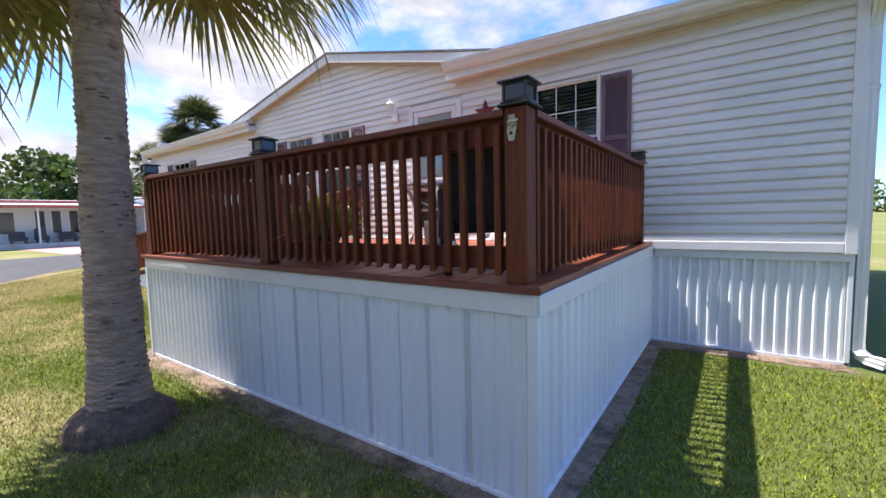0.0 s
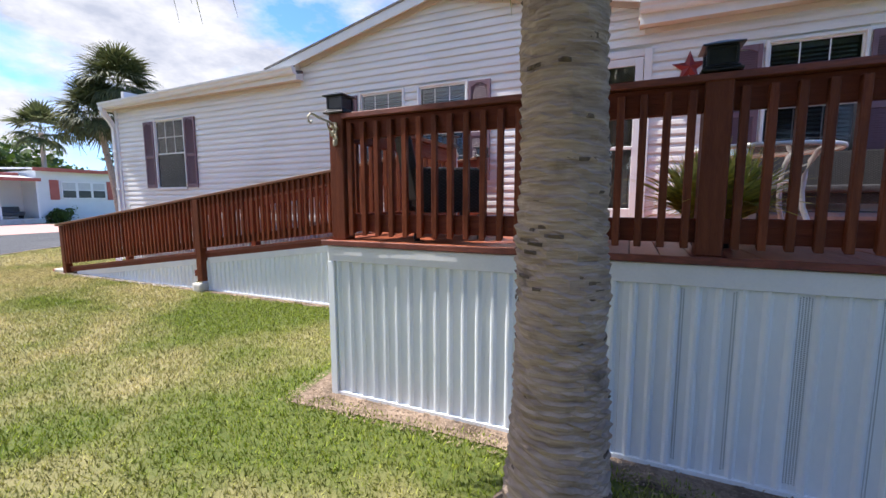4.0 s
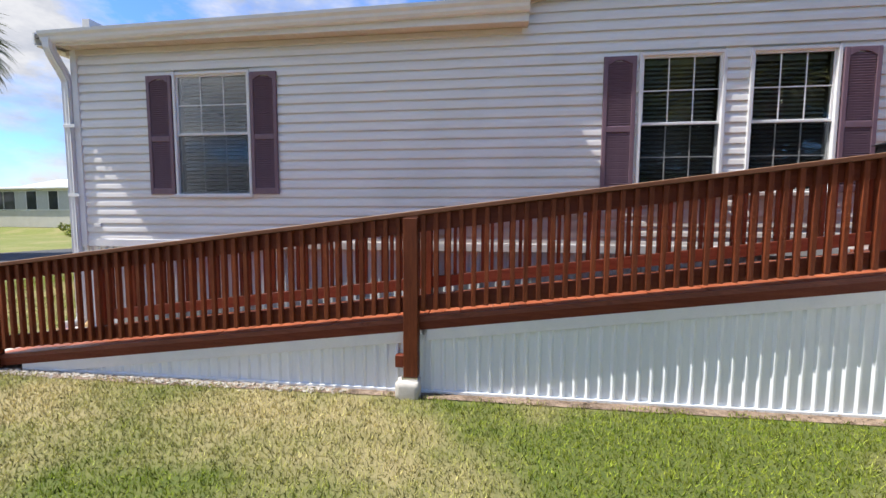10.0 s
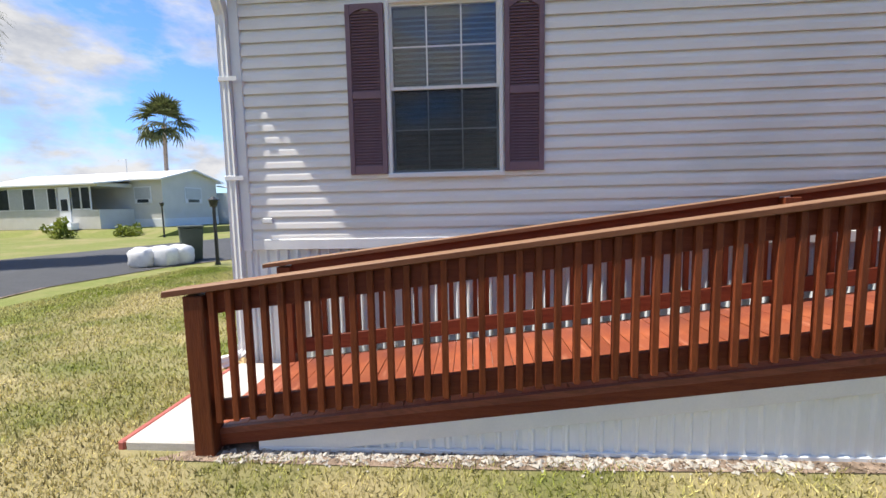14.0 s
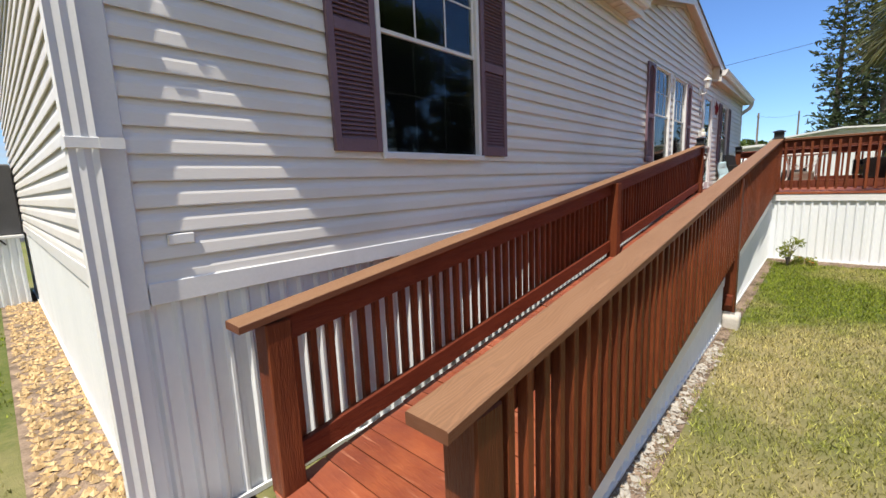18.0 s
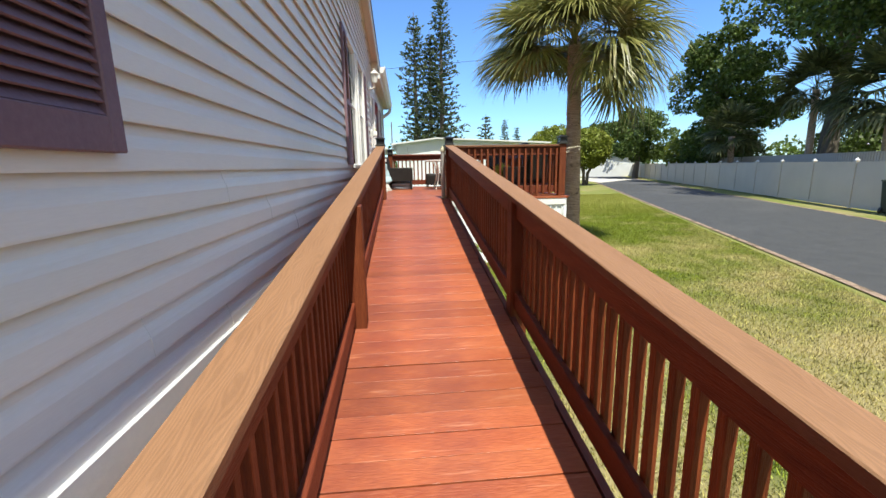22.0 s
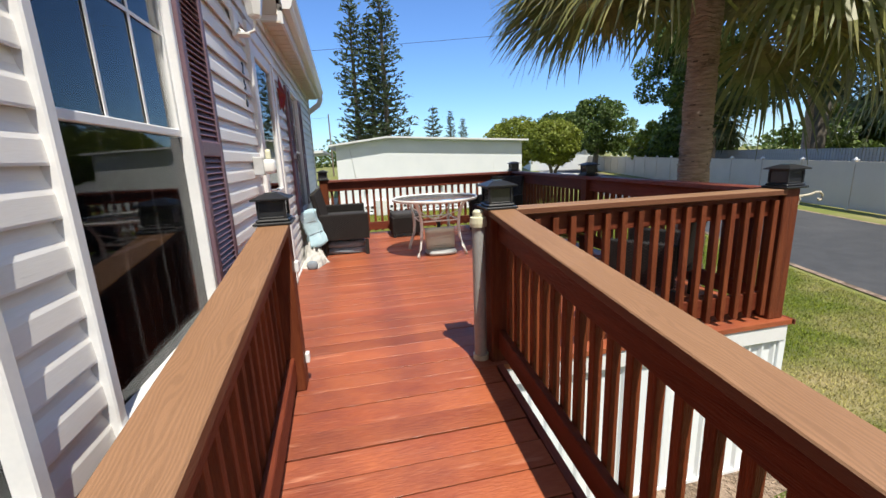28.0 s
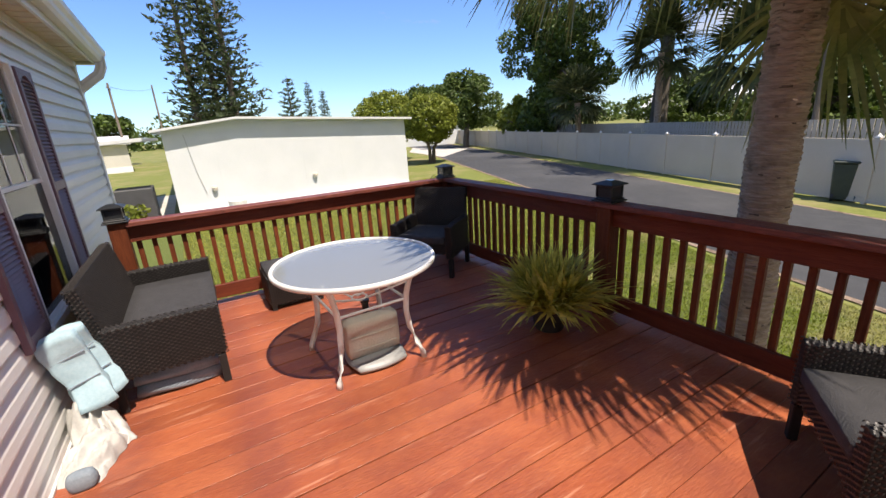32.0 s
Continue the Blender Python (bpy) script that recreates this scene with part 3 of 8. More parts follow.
def lap_mesh(length):
    key = round(length, 3)
    if key not in lap_cache:
        bm = bmesh.new()
        prism(bm, LAP, lambda p, k: (length * k, -p[0], p[1]))
        lap_cache[key] = mesh_of("siding_plank", bm, M_SIDING)
    return lap_cache[key]


z = BOT
while z < PEAK_Z - 0.2:
    zm = z + COURSE / 2
    if z < 3.44:
        a, b = WEST + 0.06, EAST - 0.06
    else:
        half = (PEAK_Z - 0.14 - zm) / GABLE_S
        a, b = max(GABLE_X0, PEAK_X - half), min(GABLE_X1, PEAK_X + half)
    spans, x = [], a
    for o in sorted(OPENINGS):
        if o[2] - 0.03 < zm < o[3] + 0.03 and a < o[0] < b:
            spans.append((x, o[0] + 0.006))
            x = o[1] - 0.006
    spans.append((x, b))
    for x0, x1 in spans:
        if x1 - x0 > 6:  # long runs are lapped from two or three lengths
            n = 2 if x1 - x0 < 9 else 3
            off = (round(z / COURSE) * 1.37) % 1.8 - 0.9
            joints = [x0] + [x0 + (x1 - x0) * i / n + off for i in range(1, n)] + [x1]
        else:
            joints = [x0, x1]
        for i, (j0, j1) in enumerate(zip(joints, joints[1:])):
            piece("siding_plank", lap_mesh(j1 - j0 + (0.02 if i < len(joints) - 2 else 0)), front, (j0, WALL_Y - 0.0012 * i, z))
    z += COURSE
for x0, x1 in ((WEST - 0.012, WEST + 0.075), (EAST - 0.075, EAST + 0.012)):
    part("corner_post", cube(x0, x1, WALL_Y - 0.03, WALL_Y + 0.06, BAND - 0.01, 3.5, bevel=0.004), M_TRIM, front)
for x0, x1 in ((WEST + 0.08, -11.02), (-11.016, -7.36), (-7.356, -3.7), (-3.696, EAST - 0.08)):
    part("starter_trim", cube(x0, x1, WALL_Y - 0.026, WALL_Y + 0.02, BAND, BOT + 0.018, bevel=0.004), M_TRIM, front)

west = thing("wall_west", (WEST, 9.0, BOT), "off-white vinyl lap siding on the end wall", "wall", kind="structure")
part("sheathing", cube(WEST + 0.02, WEST + 0.12, WALL_Y + 0.13, 13.0, 1.02, 3.9), M_SIDING, west)
z = BOT
while z < 3.6:
    piece("siding_plank", lap_mesh(13.0 - WALL_Y - 0.065), west, (WEST, 13.0, z), (0, 0, -math.pi / 2))
    z += COURSE
part("corner_post", cube(WEST - 0.028, WEST + 0.05, WALL_Y + 0.0635, WALL_Y + 0.14, BAND - 0.01, 3.5, bevel=0.004), M_TRIM, west)
part("starter_trim", cube(WEST - 0.022, WEST + 0.02, WALL_Y + 0.15, 13.0, BAND, BOT + 0.018), M_TRIM, west)
for name, dims in (("wall_east", (EAST - 0.12, EAST, WALL_Y + 0.125, 13.0, 0.0, 3.9)), ("wall_north", (WEST, EAST, 12.9, 13.0, 0.0, 3.9))):
    tagged(part(name, cube(*dims), M_SIDING), "plain off-white house wall", "wall", kind="structure")
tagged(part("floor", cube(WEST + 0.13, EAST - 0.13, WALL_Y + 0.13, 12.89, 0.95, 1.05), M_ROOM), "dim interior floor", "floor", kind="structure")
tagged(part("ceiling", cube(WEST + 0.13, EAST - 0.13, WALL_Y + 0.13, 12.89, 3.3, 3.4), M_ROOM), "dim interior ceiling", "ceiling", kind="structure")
# added partitions close off the rooms so that they stay dark
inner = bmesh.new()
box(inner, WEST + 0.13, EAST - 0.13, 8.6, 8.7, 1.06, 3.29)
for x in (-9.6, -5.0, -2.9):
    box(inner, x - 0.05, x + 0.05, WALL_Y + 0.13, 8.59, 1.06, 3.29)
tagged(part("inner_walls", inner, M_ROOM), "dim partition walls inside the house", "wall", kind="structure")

# ---- roof, gutters, downspouts ----
roof = thing("roof", (PEAK_X, 9.0, 3.5), "low shingled roof with a front gable and cream soffits", "roof", kind="structure")
RW, RE, RIDGE_Y, RIDGE_Z = WEST - 0.29, EAST + 0.27, 9.1, 4.66
PITCH = (RIDGE_Z - EAVE_WEST) / (RIDGE_Y - EAVE_Y)
MID_Y = WALL_Y + 0.13
for x0, x1, y0, y1, z0, z1 in ((RW, GABLE_X0 + 0.06, EAVE_Y, RIDGE_Y, EAVE_WEST, RIDGE_Z), (-3.46, RE, EAVE_Y, RIDGE_Y, EAVE_EAST, RIDGE_Z),
                               (GABLE_X0 + 0.062, -3.462, MID_Y, RIDGE_Y, EAVE_WEST + PITCH * (MID_Y - EAVE_Y), RIDGE_Z), (RW, RE, RIDGE_Y, 13.3, RIDGE_Z, 3.62)):
    bm = bmesh.new()
    prism(bm, [(y0, z0), (y1, z1), (y1, z1 - 0.05), (y0, z0 - 0.05)], lambda p, k: (x0 + (x1 - x0) * k, p[0], p[1]))
    part("roof_slope", bm, M_SHINGLE, roof)
for x0, x1, up in ((-3.46, -3.448, EAVE_EAST), (GABLE_X0 + 0.046, GABLE_X0 + 0.058, EAVE_WEST)):  # boxed ends of the eaves beside the gable
    bm = bmesh.new()
    prism(bm, [(EAVE_Y + 0.021, up - 0.123), (WALL_Y - 0.001, up - 0.123), (WALL_Y - 0.001, up + 0.0), (EAVE_Y + 0.021, up - 0.048)], lambda p, k: (x0 + (x1 - x0) * k, p[0], p[1]))
    part("eave_end", bm, M_TRIM, roof)
for sign, x0, foot in ((-1, GABLE_X0, -9.4), (1, GABLE_X1, -2.72)):
    za, zf = gable_top(x0), gable_top(foot)
    bm = bmesh.new()  # the shingles run on past the rake board onto the main slope
    prism(bm, [(foot, zf), (PEAK_X, PEAK_Z), (PEAK_X, PEAK_Z - 0.03), (foot, zf - 0.03)], lambda p, k: (p[0], GABLE_Y - 0.015 + 3.44 * k, p[1] + 0.02))
    part("gable_slope", bm, M_SHINGLE, roof)
    bm = bmesh.new()
    prism(bm, [(foot, zf), (PEAK_X, PEAK_Z), (PEAK_X, PEAK_Z - 0.14), (foot, zf - 0.14)], lambda p, k: (p[0], GABLE_Y + 0.02 * k, p[1] - 0.012))
    part("rake_board", bm, M_TRIM, roof)
    bm = bmesh.new()
    prism(bm, [(x0, za - 0.075), (PEAK_X, PEAK_Z - 0.075), (PEAK_X, PEAK_Z - 0.095), (x0, za - 0.095)], lambda p, k: (p[0], GABLE_Y + 0.021 + (WALL_Y - GABLE_Y - 0.021) * k, p[1]))
    part("rake_soffit", bm, M_SOFFIT, roof)
    bm = bmesh.new()
    prism(bm, [(x0, za - 0.10), (PEAK_X, PEAK_Z - 0.10), (PEAK_X, PEAK_Z - 0.17), (x0, za - 0.17)], lambda p, k: (p[0], WALL_Y - 0.03 + 0.028 * k, p[1]))
    part("frieze_trim", bm, M_SOFFIT, roof)
    part("rake_end", cube(min(x0, x0 - sign * 0.015), max(x0, x0 - sign * 0.015), GABLE_Y + 0.021, WALL_Y - 0.001, 3.52, za - 0.097), M_SOFFIT, roof)


def gutter(x0, x1, up, g0, g1):
    """Soffit, fascia and an ogee gutter along one eave; up: the height of the eave's edge; g0, g1: the gutter's rim at its ends."""
    part("soffit", cube(x0, x1, EAVE_Y + 0.021, WALL_Y, up - 0.138, up - 0.124), M_SOFFIT, roof)
    for k in range(int((x1 - x0) / 0.15)):
        piece("soffit_rib", rib_me, roof, (x0 + 0.08 + 0.15 * k, (EAVE_Y + WALL_Y) / 2, up - 0.141))
    part("fascia", cube(x0, x1, EAVE_Y, EAVE_Y + 0.02, up - 0.145, up - 0.02), M_TRIM, roof)
    bm = bmesh.new()
    prism(bm, [(0, -0.025), (0, -0.125), (-0.055, -0.125), (-0.075, -0.10), (-0.08, -0.07), (-0.105, -0.045), (-0.11, -0.01), (-0.102, -0.01), (-0.095, -0.038), (-0.07, -0.065), (-0.064, -0.095), (-0.05, -0.115), (-0.008, -0.115), (-0.008, -0.025)],
          lambda p, k: (x0 + (x1 - x0) * k, EAVE_Y - 0.003 + p[0], g0 + (g1 - g0) * k + 0.01 + p[1]))
    part("gutter", bm, M_TRIM, roof, "white ogee gutter")
    for x, g in ((x0 - 0.003, g0), (x1, g1)):
        bm = bmesh.new()
        prism(bm, [(0, -0.02), (0, -0.127), (-0.056, -0.127), (-0.077, -0.10), (-0.082, -0.07), (-0.107, -0.045), (-0.112, -0.006)], lambda p, k: (x + 0.003 * k, EAVE_Y - 0.003 + p[0], g + 0.01 + p[1]))
        part("end_cap", bm, M_TRIM, roof)
    part("frieze_trim", cube(x0 + 0.06, x1 - 0.06, WALL_Y - 0.03, WALL_Y - 0.002, up - 0.20, up - 0.14, bevel=0.004), M_SOFFIT, roof)


bm = bmesh.new()
box(bm, -0.006, 0.006, -(WALL_Y - EAVE_Y) / 2 + 0.03, (WALL_Y - EAVE_Y) / 2 - 0.04, -0.003, 0.003)
rib_me = mesh_of("soffit_rib", bm, M_SOFFIT)
gutter(WEST - 0.12, GABLE_X0 + 0.06, EAVE_WEST, 3.585, 3.655)
gutter(-3.46, EAST + 0.1, EAVE_EAST, 3.685, 3.575)
for x, s, up in ((RW, -1, EAVE_WEST), (RE, 1, EAVE_EAST)):  # end rakes
    bm = bmesh.new()
    prism(bm, [(EAVE_Y, up + 0.02), (RIDGE_Y, RIDGE_Z + 0.02), (13.3, 3.62), (13.3, 3.48), (RIDGE_Y, RIDGE_Z - 0.13), (EAVE_Y, up - 0.12)], lambda p, k: (x + s * 0.022 * k, p[0], p[1]))
    part("rake_board", bm, M_TRIM, roof)
    part("soffit", cube(min(x, x - s * 0.28), max(x, x - s * 0.28), EAVE_Y + 0.021, 13.2, up - 0.138, up - 0.124), M_SOFFIT, roof)


def downspout(x, y, s, label):
    """A ribbed square pipe: elbow from the gutter, long drop, kicked-out foot."""
    ob = thing("downspout", (x, y, 0), label, "downspout", "downspouts")
    half = 0.042

    def pipe(pts, name, w=half):
        bm = bmesh.new()
        rings = []
        ring = [(-1, -1), (-.5, -.86), (0, -1), (.5, -.86), (1, -1), (.86, -.5), (1, 0), (.86, .5), (1, 1), (.5, .86), (0, 1), (-.5, .86), (-1, 1), (-.86, .5), (-1, 0), (-.86, -.5)]
        for i, p in enumerate(pts):
            a, b = Vector(pts[max(i - 1, 0)]), Vector(pts[min(i + 1, len(pts) - 1)])
            d = (b - a).normalized()
            u = Vector((1, 0, 0)) if abs(d.x) < 0.7 else Vector((0, 1, 0))
            u = (u - d * u.dot(d)).normalized()
            v = d.cross(u)
            rings.append([bm.verts.new(Vector(p) + w * (q[0] * u + q[1] * v)) for q in ring])
        for a, b in zip(rings, rings[1:]):
            for k in range(16):
                bm.faces.new((a[k], a[(k + 1) % 16], b[(k + 1) % 16], b[k]))
        bm.faces.new(rings[0][::-1])
        bm.faces.new(rings[-1])
        bmesh.ops.recalc_face_normals(bm, faces=bm.faces)
        return part(name, bm, M_TRIM, ob)

    pipe([(x - s * 0.02, EAVE_Y - 0.055, 3.52), (x - s * 0.015, EAVE_Y - 0.05, 3.42), (x - s * 0.01, EAVE_Y - 0.01, 3.34), (x, y - 0.06, 3.2), (x, y, 3.08), (x, y, 2.9)], "elbow", half * 1.02)
    pipe([(x, y, 2.92), (x, y, 0.20)], "pipe")
    pipe([(x, y, 0.22), (x, y, 0.16), (x + 0.02 * s, y - 0.02, 0.115), (x + 0.07 * s, y - 0.05, 0.085), (x + 0.17 * s, y - 0.1, 0.07)], "foot_elbow", half * 1.08)
    for z in (2.55, 1.71):
        bm = cube(x - 0.049, x + 0.049, y - 0.049, y - 0.043, z - 0.02, z + 0.02, bevel=0.002)
        box(bm, x - 0.049, x - 0.043, y - 0.043, y + 0.049, z - 0.02, z + 0.02)
        box(bm, x + 0.043, x + 0.049, y - 0.043, y + 0.049, z - 0.02, z + 0.02)
        box(bm, min(x - s * 0.12, x - s * 0.049), max(x - s * 0.12, x - s * 0.049), y - 0.055, y - 0.049, z - 0.02, z + 0.02)
        part("strap", bm, M_TRIM, ob)


downspout(WEST - 0.056, 5.238, -1, "white ribbed metal downspout with a kicked-out foot at the house corner")
downspout(EAST + 0.06, WALL_Y + 0.06, 1, "white ribbed metal downspout standing at the house corner")


# ---- skirting ----
def rib_outline(width, n):
    """Plan of a ribbed panel: n narrow raised ribs across its width."""
    pitch = width / n
    pts = []
    for k in range(n):
        x = k * pitch
        pts += [(x + 0.0, 0), (x + pitch * 0.34, 0), (x + pitch * 0.48, 0.019), (x + pitch * 0.62, 0.019), (x + pitch * 0.78, 0)]
    return pts + [(width, 0)]


def skirt_panel(width, n, z0, top):
    """top: heights at the two ends."""
    bm = bmesh.new()
    lo, hi, back = [], [], []
    for x, o in rib_outline(width, n):
        lo.append(bm.verts.new((x, -o, z0)))
        hi.append(bm.verts.new((x, -o, top[0] + (top[1] - top[0]) * x / width)))
    for a, b, c, d in zip(lo, lo[1:], hi[1:], hi):
        bm.faces.new((a, b, c, d))
    back = [bm.verts.new((0, 0.02, z0)), bm.verts.new((width, 0.02, z0)), bm.verts.new((width, 0.02, top[1])), bm.verts.new((0, 0.02, top[0]))]
    bm.faces.new(back[::-1])
    bm.faces.new((back[0], lo[0], hi[0], back[3]))
    bm.faces.new((lo[-1], back[1], back[2], hi[-1]))
    return mesh_of("skirt_panel", bm, M_SKIRT)


def skirt_run(parent, p0, p1, z0, z1, ribs=4, pitch=0.096):
    """Panels side by side from p0 to p1 (seen from the right of that way)."""
    d = Vector((p1[0] - p0[0], p1[1] - p0[1], 0))
    length = d.length
    n = max(1, round(length / (ribs * pitch)))
    w = length / n
    me = skirt_panel(w - 0.001, ribs, z0, (z1, z1))
    for k in range(n):
        q = Vector((p0[0], p0[1], 0)) + d * (k / n)
        piece("skirt_panel", me, parent, q, (0, 0, math.atan2(d.y, d.x)))


house_skirt = thing("house_skirting", ((WEST + EAST) / 2, WALL_Y + 0.02, 0), "white ribbed vinyl skirting round the foot of the house", "skirting", kind="structure")
skirt_run(house_skirt, (WEST + 0.03, WALL_Y + 0.03), (EAST - 0.02, WALL_Y + 0.03), 0.0, BAND)
skirt_run(house_skirt, (WEST + 0.02, 13.0), (WEST + 0.02, WALL_Y + 0.06), 0.0, BAND)
part("corner_trim", cube(WEST - 0.005, WEST + 0.045, WALL_Y - 0.005, WALL_Y + 0.055, 0.0, BAND - 0.001, bevel=0.004), M_SKIRT, house_skirt)
part("corner_trim", cube(EAST - 0.04, EAST + 0.0, WALL_Y + 0.0, WALL_Y + 0.05, 0.0, BAND - 0.001, bevel=0.004), M_SKIRT, house_skirt)
part("top_rail", cube(DECK_X1 + 0.02, EAST - 0.01, WALL_Y - 0.006, WALL_Y + 0.014, 0.985, BAND - 0.002, bevel=0.003), M_TRIM, house_skirt)
part("base_rail", cube(WEST, EAST, WALL_Y + 0.0, WALL_Y + 0.016, 0.0, 0.03), M_SKIRT, house_skirt)
part("base_rail", cube(WEST - 0.016, WEST + 0.004, WALL_Y + 0.06, 13.0, -0.01, 0.035), M_SKIRT, house_skirt)

# ---- deck ----
deck = thing("deck", ((DECK_X0 + DECK_X1) / 2, 3.5, 0), "raised deck of red-brown stained boards on white ribbed skirting", "deck", kind="structure")
SX0, SX1, SY = DECK_X0 + 0.045, DECK_X1 - 0.04, DECK_Y0 + 0.032
skirt_run(deck, (SX0, SY), (SX1, SY), 0.0, 1.03)
skirt_run(deck, (SX1, SY), (SX1, WALL_Y + 0.01), 0.0, 1.03, ribs=3, pitch=0.135)
skirt_run(deck, (SX0, RAMP_Y0 + 0.03), (SX0, SY), 0.0, 1.03)
for x0, x1, y0, y1 in ((SX0 - 0.02, SX1 + 0.02, SY - 0.026, SY - 0.005), (SX1 + 0.015, SX1 + 0.036, SY - 0.014, WALL_Y - 0.02), (SX0 - 0.036, SX0 - 0.015, SY - 0.014, RAMP_Y0 - 0.0)):
    part("trim_board", cube(x0, x1, y0, y1, 1.0, 1.108, bevel=0.003), M_TRIM, deck)
for x, y in ((SX0, SY), (SX1, SY)):
    part("corner_trim", cube(x - 0.028, x + 0.028, y - 0.028, y + 0.028, 0.0, 0.999, bevel=0.004), M_SKIRT, deck)
# one solid slab in place of joists, added to darken the board gaps
part("joists", cube(SX0 + 0.03, SX1 - 0.03, SY + 0.03, WALL_Y - 0.03, 0.95, 1.11), M_POST, deck)
for x0, x1, y0, y1 in ((SX0, SX1, SY - 0.022, SY - 0.002), (SX1 + 0.003, SX1 + 0.024, SY, WALL_Y - 0.03), (SX0 - 0.024, SX0 - 0.003, SY, RAMP_Y0)):
    part("base_rail", cube(x0, x1, y0, y1, 0.0, 0.028, bevel=0.003), M_SKIRT, deck)
holes = []
for k in range(9):  # vented panels at the near end of the front
    hx = SX1 - 0.42 - 0.255 * k
    for i in range(5):
        for j in range(88):
            x, zz = hx + 0.011 * i, 0.06 + 0.0105 * j + (0.005 if i % 2 else 0)
            holes.append([(x, SY - 0.0012, zz), (x + 0.0055, SY - 0.0012, zz), (x + 0.0055, SY - 0.0012, zz + 0.0055), (x, SY - 0.0012, zz + 0.0055)])
# flat dots: the shade inside the holes is put into their colour
vent_me = tri_mesh("vent_holes", np.array(holes), M_VENT, deck)
tagged(vent_me, "rows of flat dark dots for the shade in tiny vent holes", kind="stuff")


def board_mesh(w, length, h=0.034):
    """A deck board along y with eased edges."""
    bm = bmesh.new()
    e = 0.0009
    prism(bm, [(0, 0), (w, 0), (w, h - e), (w - e, h), (e, h), (0, h - e)], lambda p, k: (p[0], length * k, p[1]))
    return mesh_of("deck_board", bm, M_BOARD)


rng = random.Random(3)
n_boards = 33
pitch = (DECK_X1 - DECK_X0) / n_boards
fulls = [board_mesh(pitch - g, WALL_Y - 0.03 - DECK_Y0) for g in (0.003, 0.0045, 0.006, 0.0075)]
for k in range(n_boards):
    x = DECK_X0 + k * pitch
    dz = rng.uniform(-0.0022, 0.0022)
    piece("deck_board", rng.choice(fulls), deck, (x, DECK_Y0 + rng.uniform(-0.004, 0.004), DECK_Z - 0.034 + dz))

part("edge_strip", cube(DECK_X0 - 0.012, DECK_X1 + 0.012, DECK_Y0 - 0.018, DECK_Y0 - 0.0055, DECK_Z - 0.036, DECK_Z + 0.001, bevel=0.003), M_CAPD, deck, "stained edge board along the deck")

# ---- ramp ----
ramp = thing("ramp", ((RAMP_X0 + RAMP_X1) / 2, 4.5, 0), "long sloping ramp of red-brown stained boards beside the house", "ramp", kind="structure")
ang = -math.atan(SLOPE)
n_boards = 61
step = (RAMP_X1 - RAMP_X0) / n_boards
ramp_boards = [board_mesh(step / math.cos(ang) - g, RAMP_Y1 - RAMP_Y0) for g in (0.003, 0.0045, 0.006, 0.0075)]
for k in range(n_boards):
    x = RAMP_X0 + k * step
    piece("deck_board", rng.choice(ramp_boards), ramp, (x, RAMP_Y0 + rng.uniform(-0.006, 0.006), ramp_z(x) - 0.034 + rng.uniform(-0.0022, 0.0022)), (rng.uniform(-0.0012, 0.0012), ang + rng.uniform(-0.006, 0.006), 0))


def slanted(parent, name, mat, x0, x1, y0, y1, lo, hi, floor=None, label=""):
    """A board between x0 and x1 that follows the ramp, lo to hi above its boards."""
    bm = bmesh.new()
    pts = [(x0, lo), (x1, lo), (x1, hi), (x0, hi)]
    prism(bm, pts, lambda p, k: (p[0], y0 + (y1 - y0) * k, ramp_z(p[0]) + p[1]))
    return part(name, bm, mat, parent, label)


slanted(ramp, "stringer", M_POST, RAMP_X0, RAMP_X1, RAMP_Y0 + 0.05, RAMP_Y0 + 0.09, -0.10, -0.036)
slanted(ramp, "stringer", M_POST, RAMP_X0, RAMP_X1, RAMP_Y1 - 0.1, RAMP_Y1 - 0.06, -0.10, -0.036)
slanted(ramp, "rim_board", M_RAIL, RAMP_X0 + 0.02, RAMP_X1 - 0.01, RAMP_Y0 - 0.040, RAMP_Y0 + 0.026, -0.105, -0.0355)
slanted(ramp, "edge_strip", M_CAPD, RAMP_X0, RAMP_X1 - 0.002, RAMP_Y0 - 0.044, RAMP_Y0 - 0.0075, -0.0345, 0.003, label="stained edge board along the ramp")
slanted(ramp, "trim_board", M_TRIM, RAMP_X0 + 0.35, -9.74, RAMP_Y0 - 0.039, RAMP_Y0 - 0.016, -0.20, -0.1065)
slanted(ramp, "trim_board", M_TRIM, -9.54, RAMP_X1 - 0.0, RAMP_Y0 - 0.039, RAMP_Y0 - 0.016, -0.20, -0.1065)
w = 0.384
x = RAMP_X0 + 0.75
while x < RAMP_X1 - 0.1:
    ww = min(w, RAMP_X1 + 0.075 - x)
    me = skirt_panel(ww - 0.001, 4, 0.0, (max(0.012, ramp_z(x) - 0.15), ramp_z(x + ww) - 0.15))
    piece("skirt_panel", me, ramp, (x, RAMP_Y0 - 0.016, 0))
    x += ww
bm = cube(RAMP_X0 + 0.35, RAMP_X1 - 0.01, RAMP_Y0 - 0.042, RAMP_Y0 - 0.018, 0.0, 0.026, bevel=0.003)
part("base_rail", bm, M_SKIRT, ramp)

# ---- railings ----
POST, CAP_H = 0.118, 0.872
bm = bmesh.new()
box(bm, -0.018, 0.018, -0.018, 0.018, 0.0, 0.772, bevel=0.003)
for v in bm.verts:  # lower end cut aslant
    if v.co.z < 0.02:
        v.co.z += 0.5 * (v.co.y + 0.018)
bal_me = mesh_of("baluster", bm, M_BALUSTER)


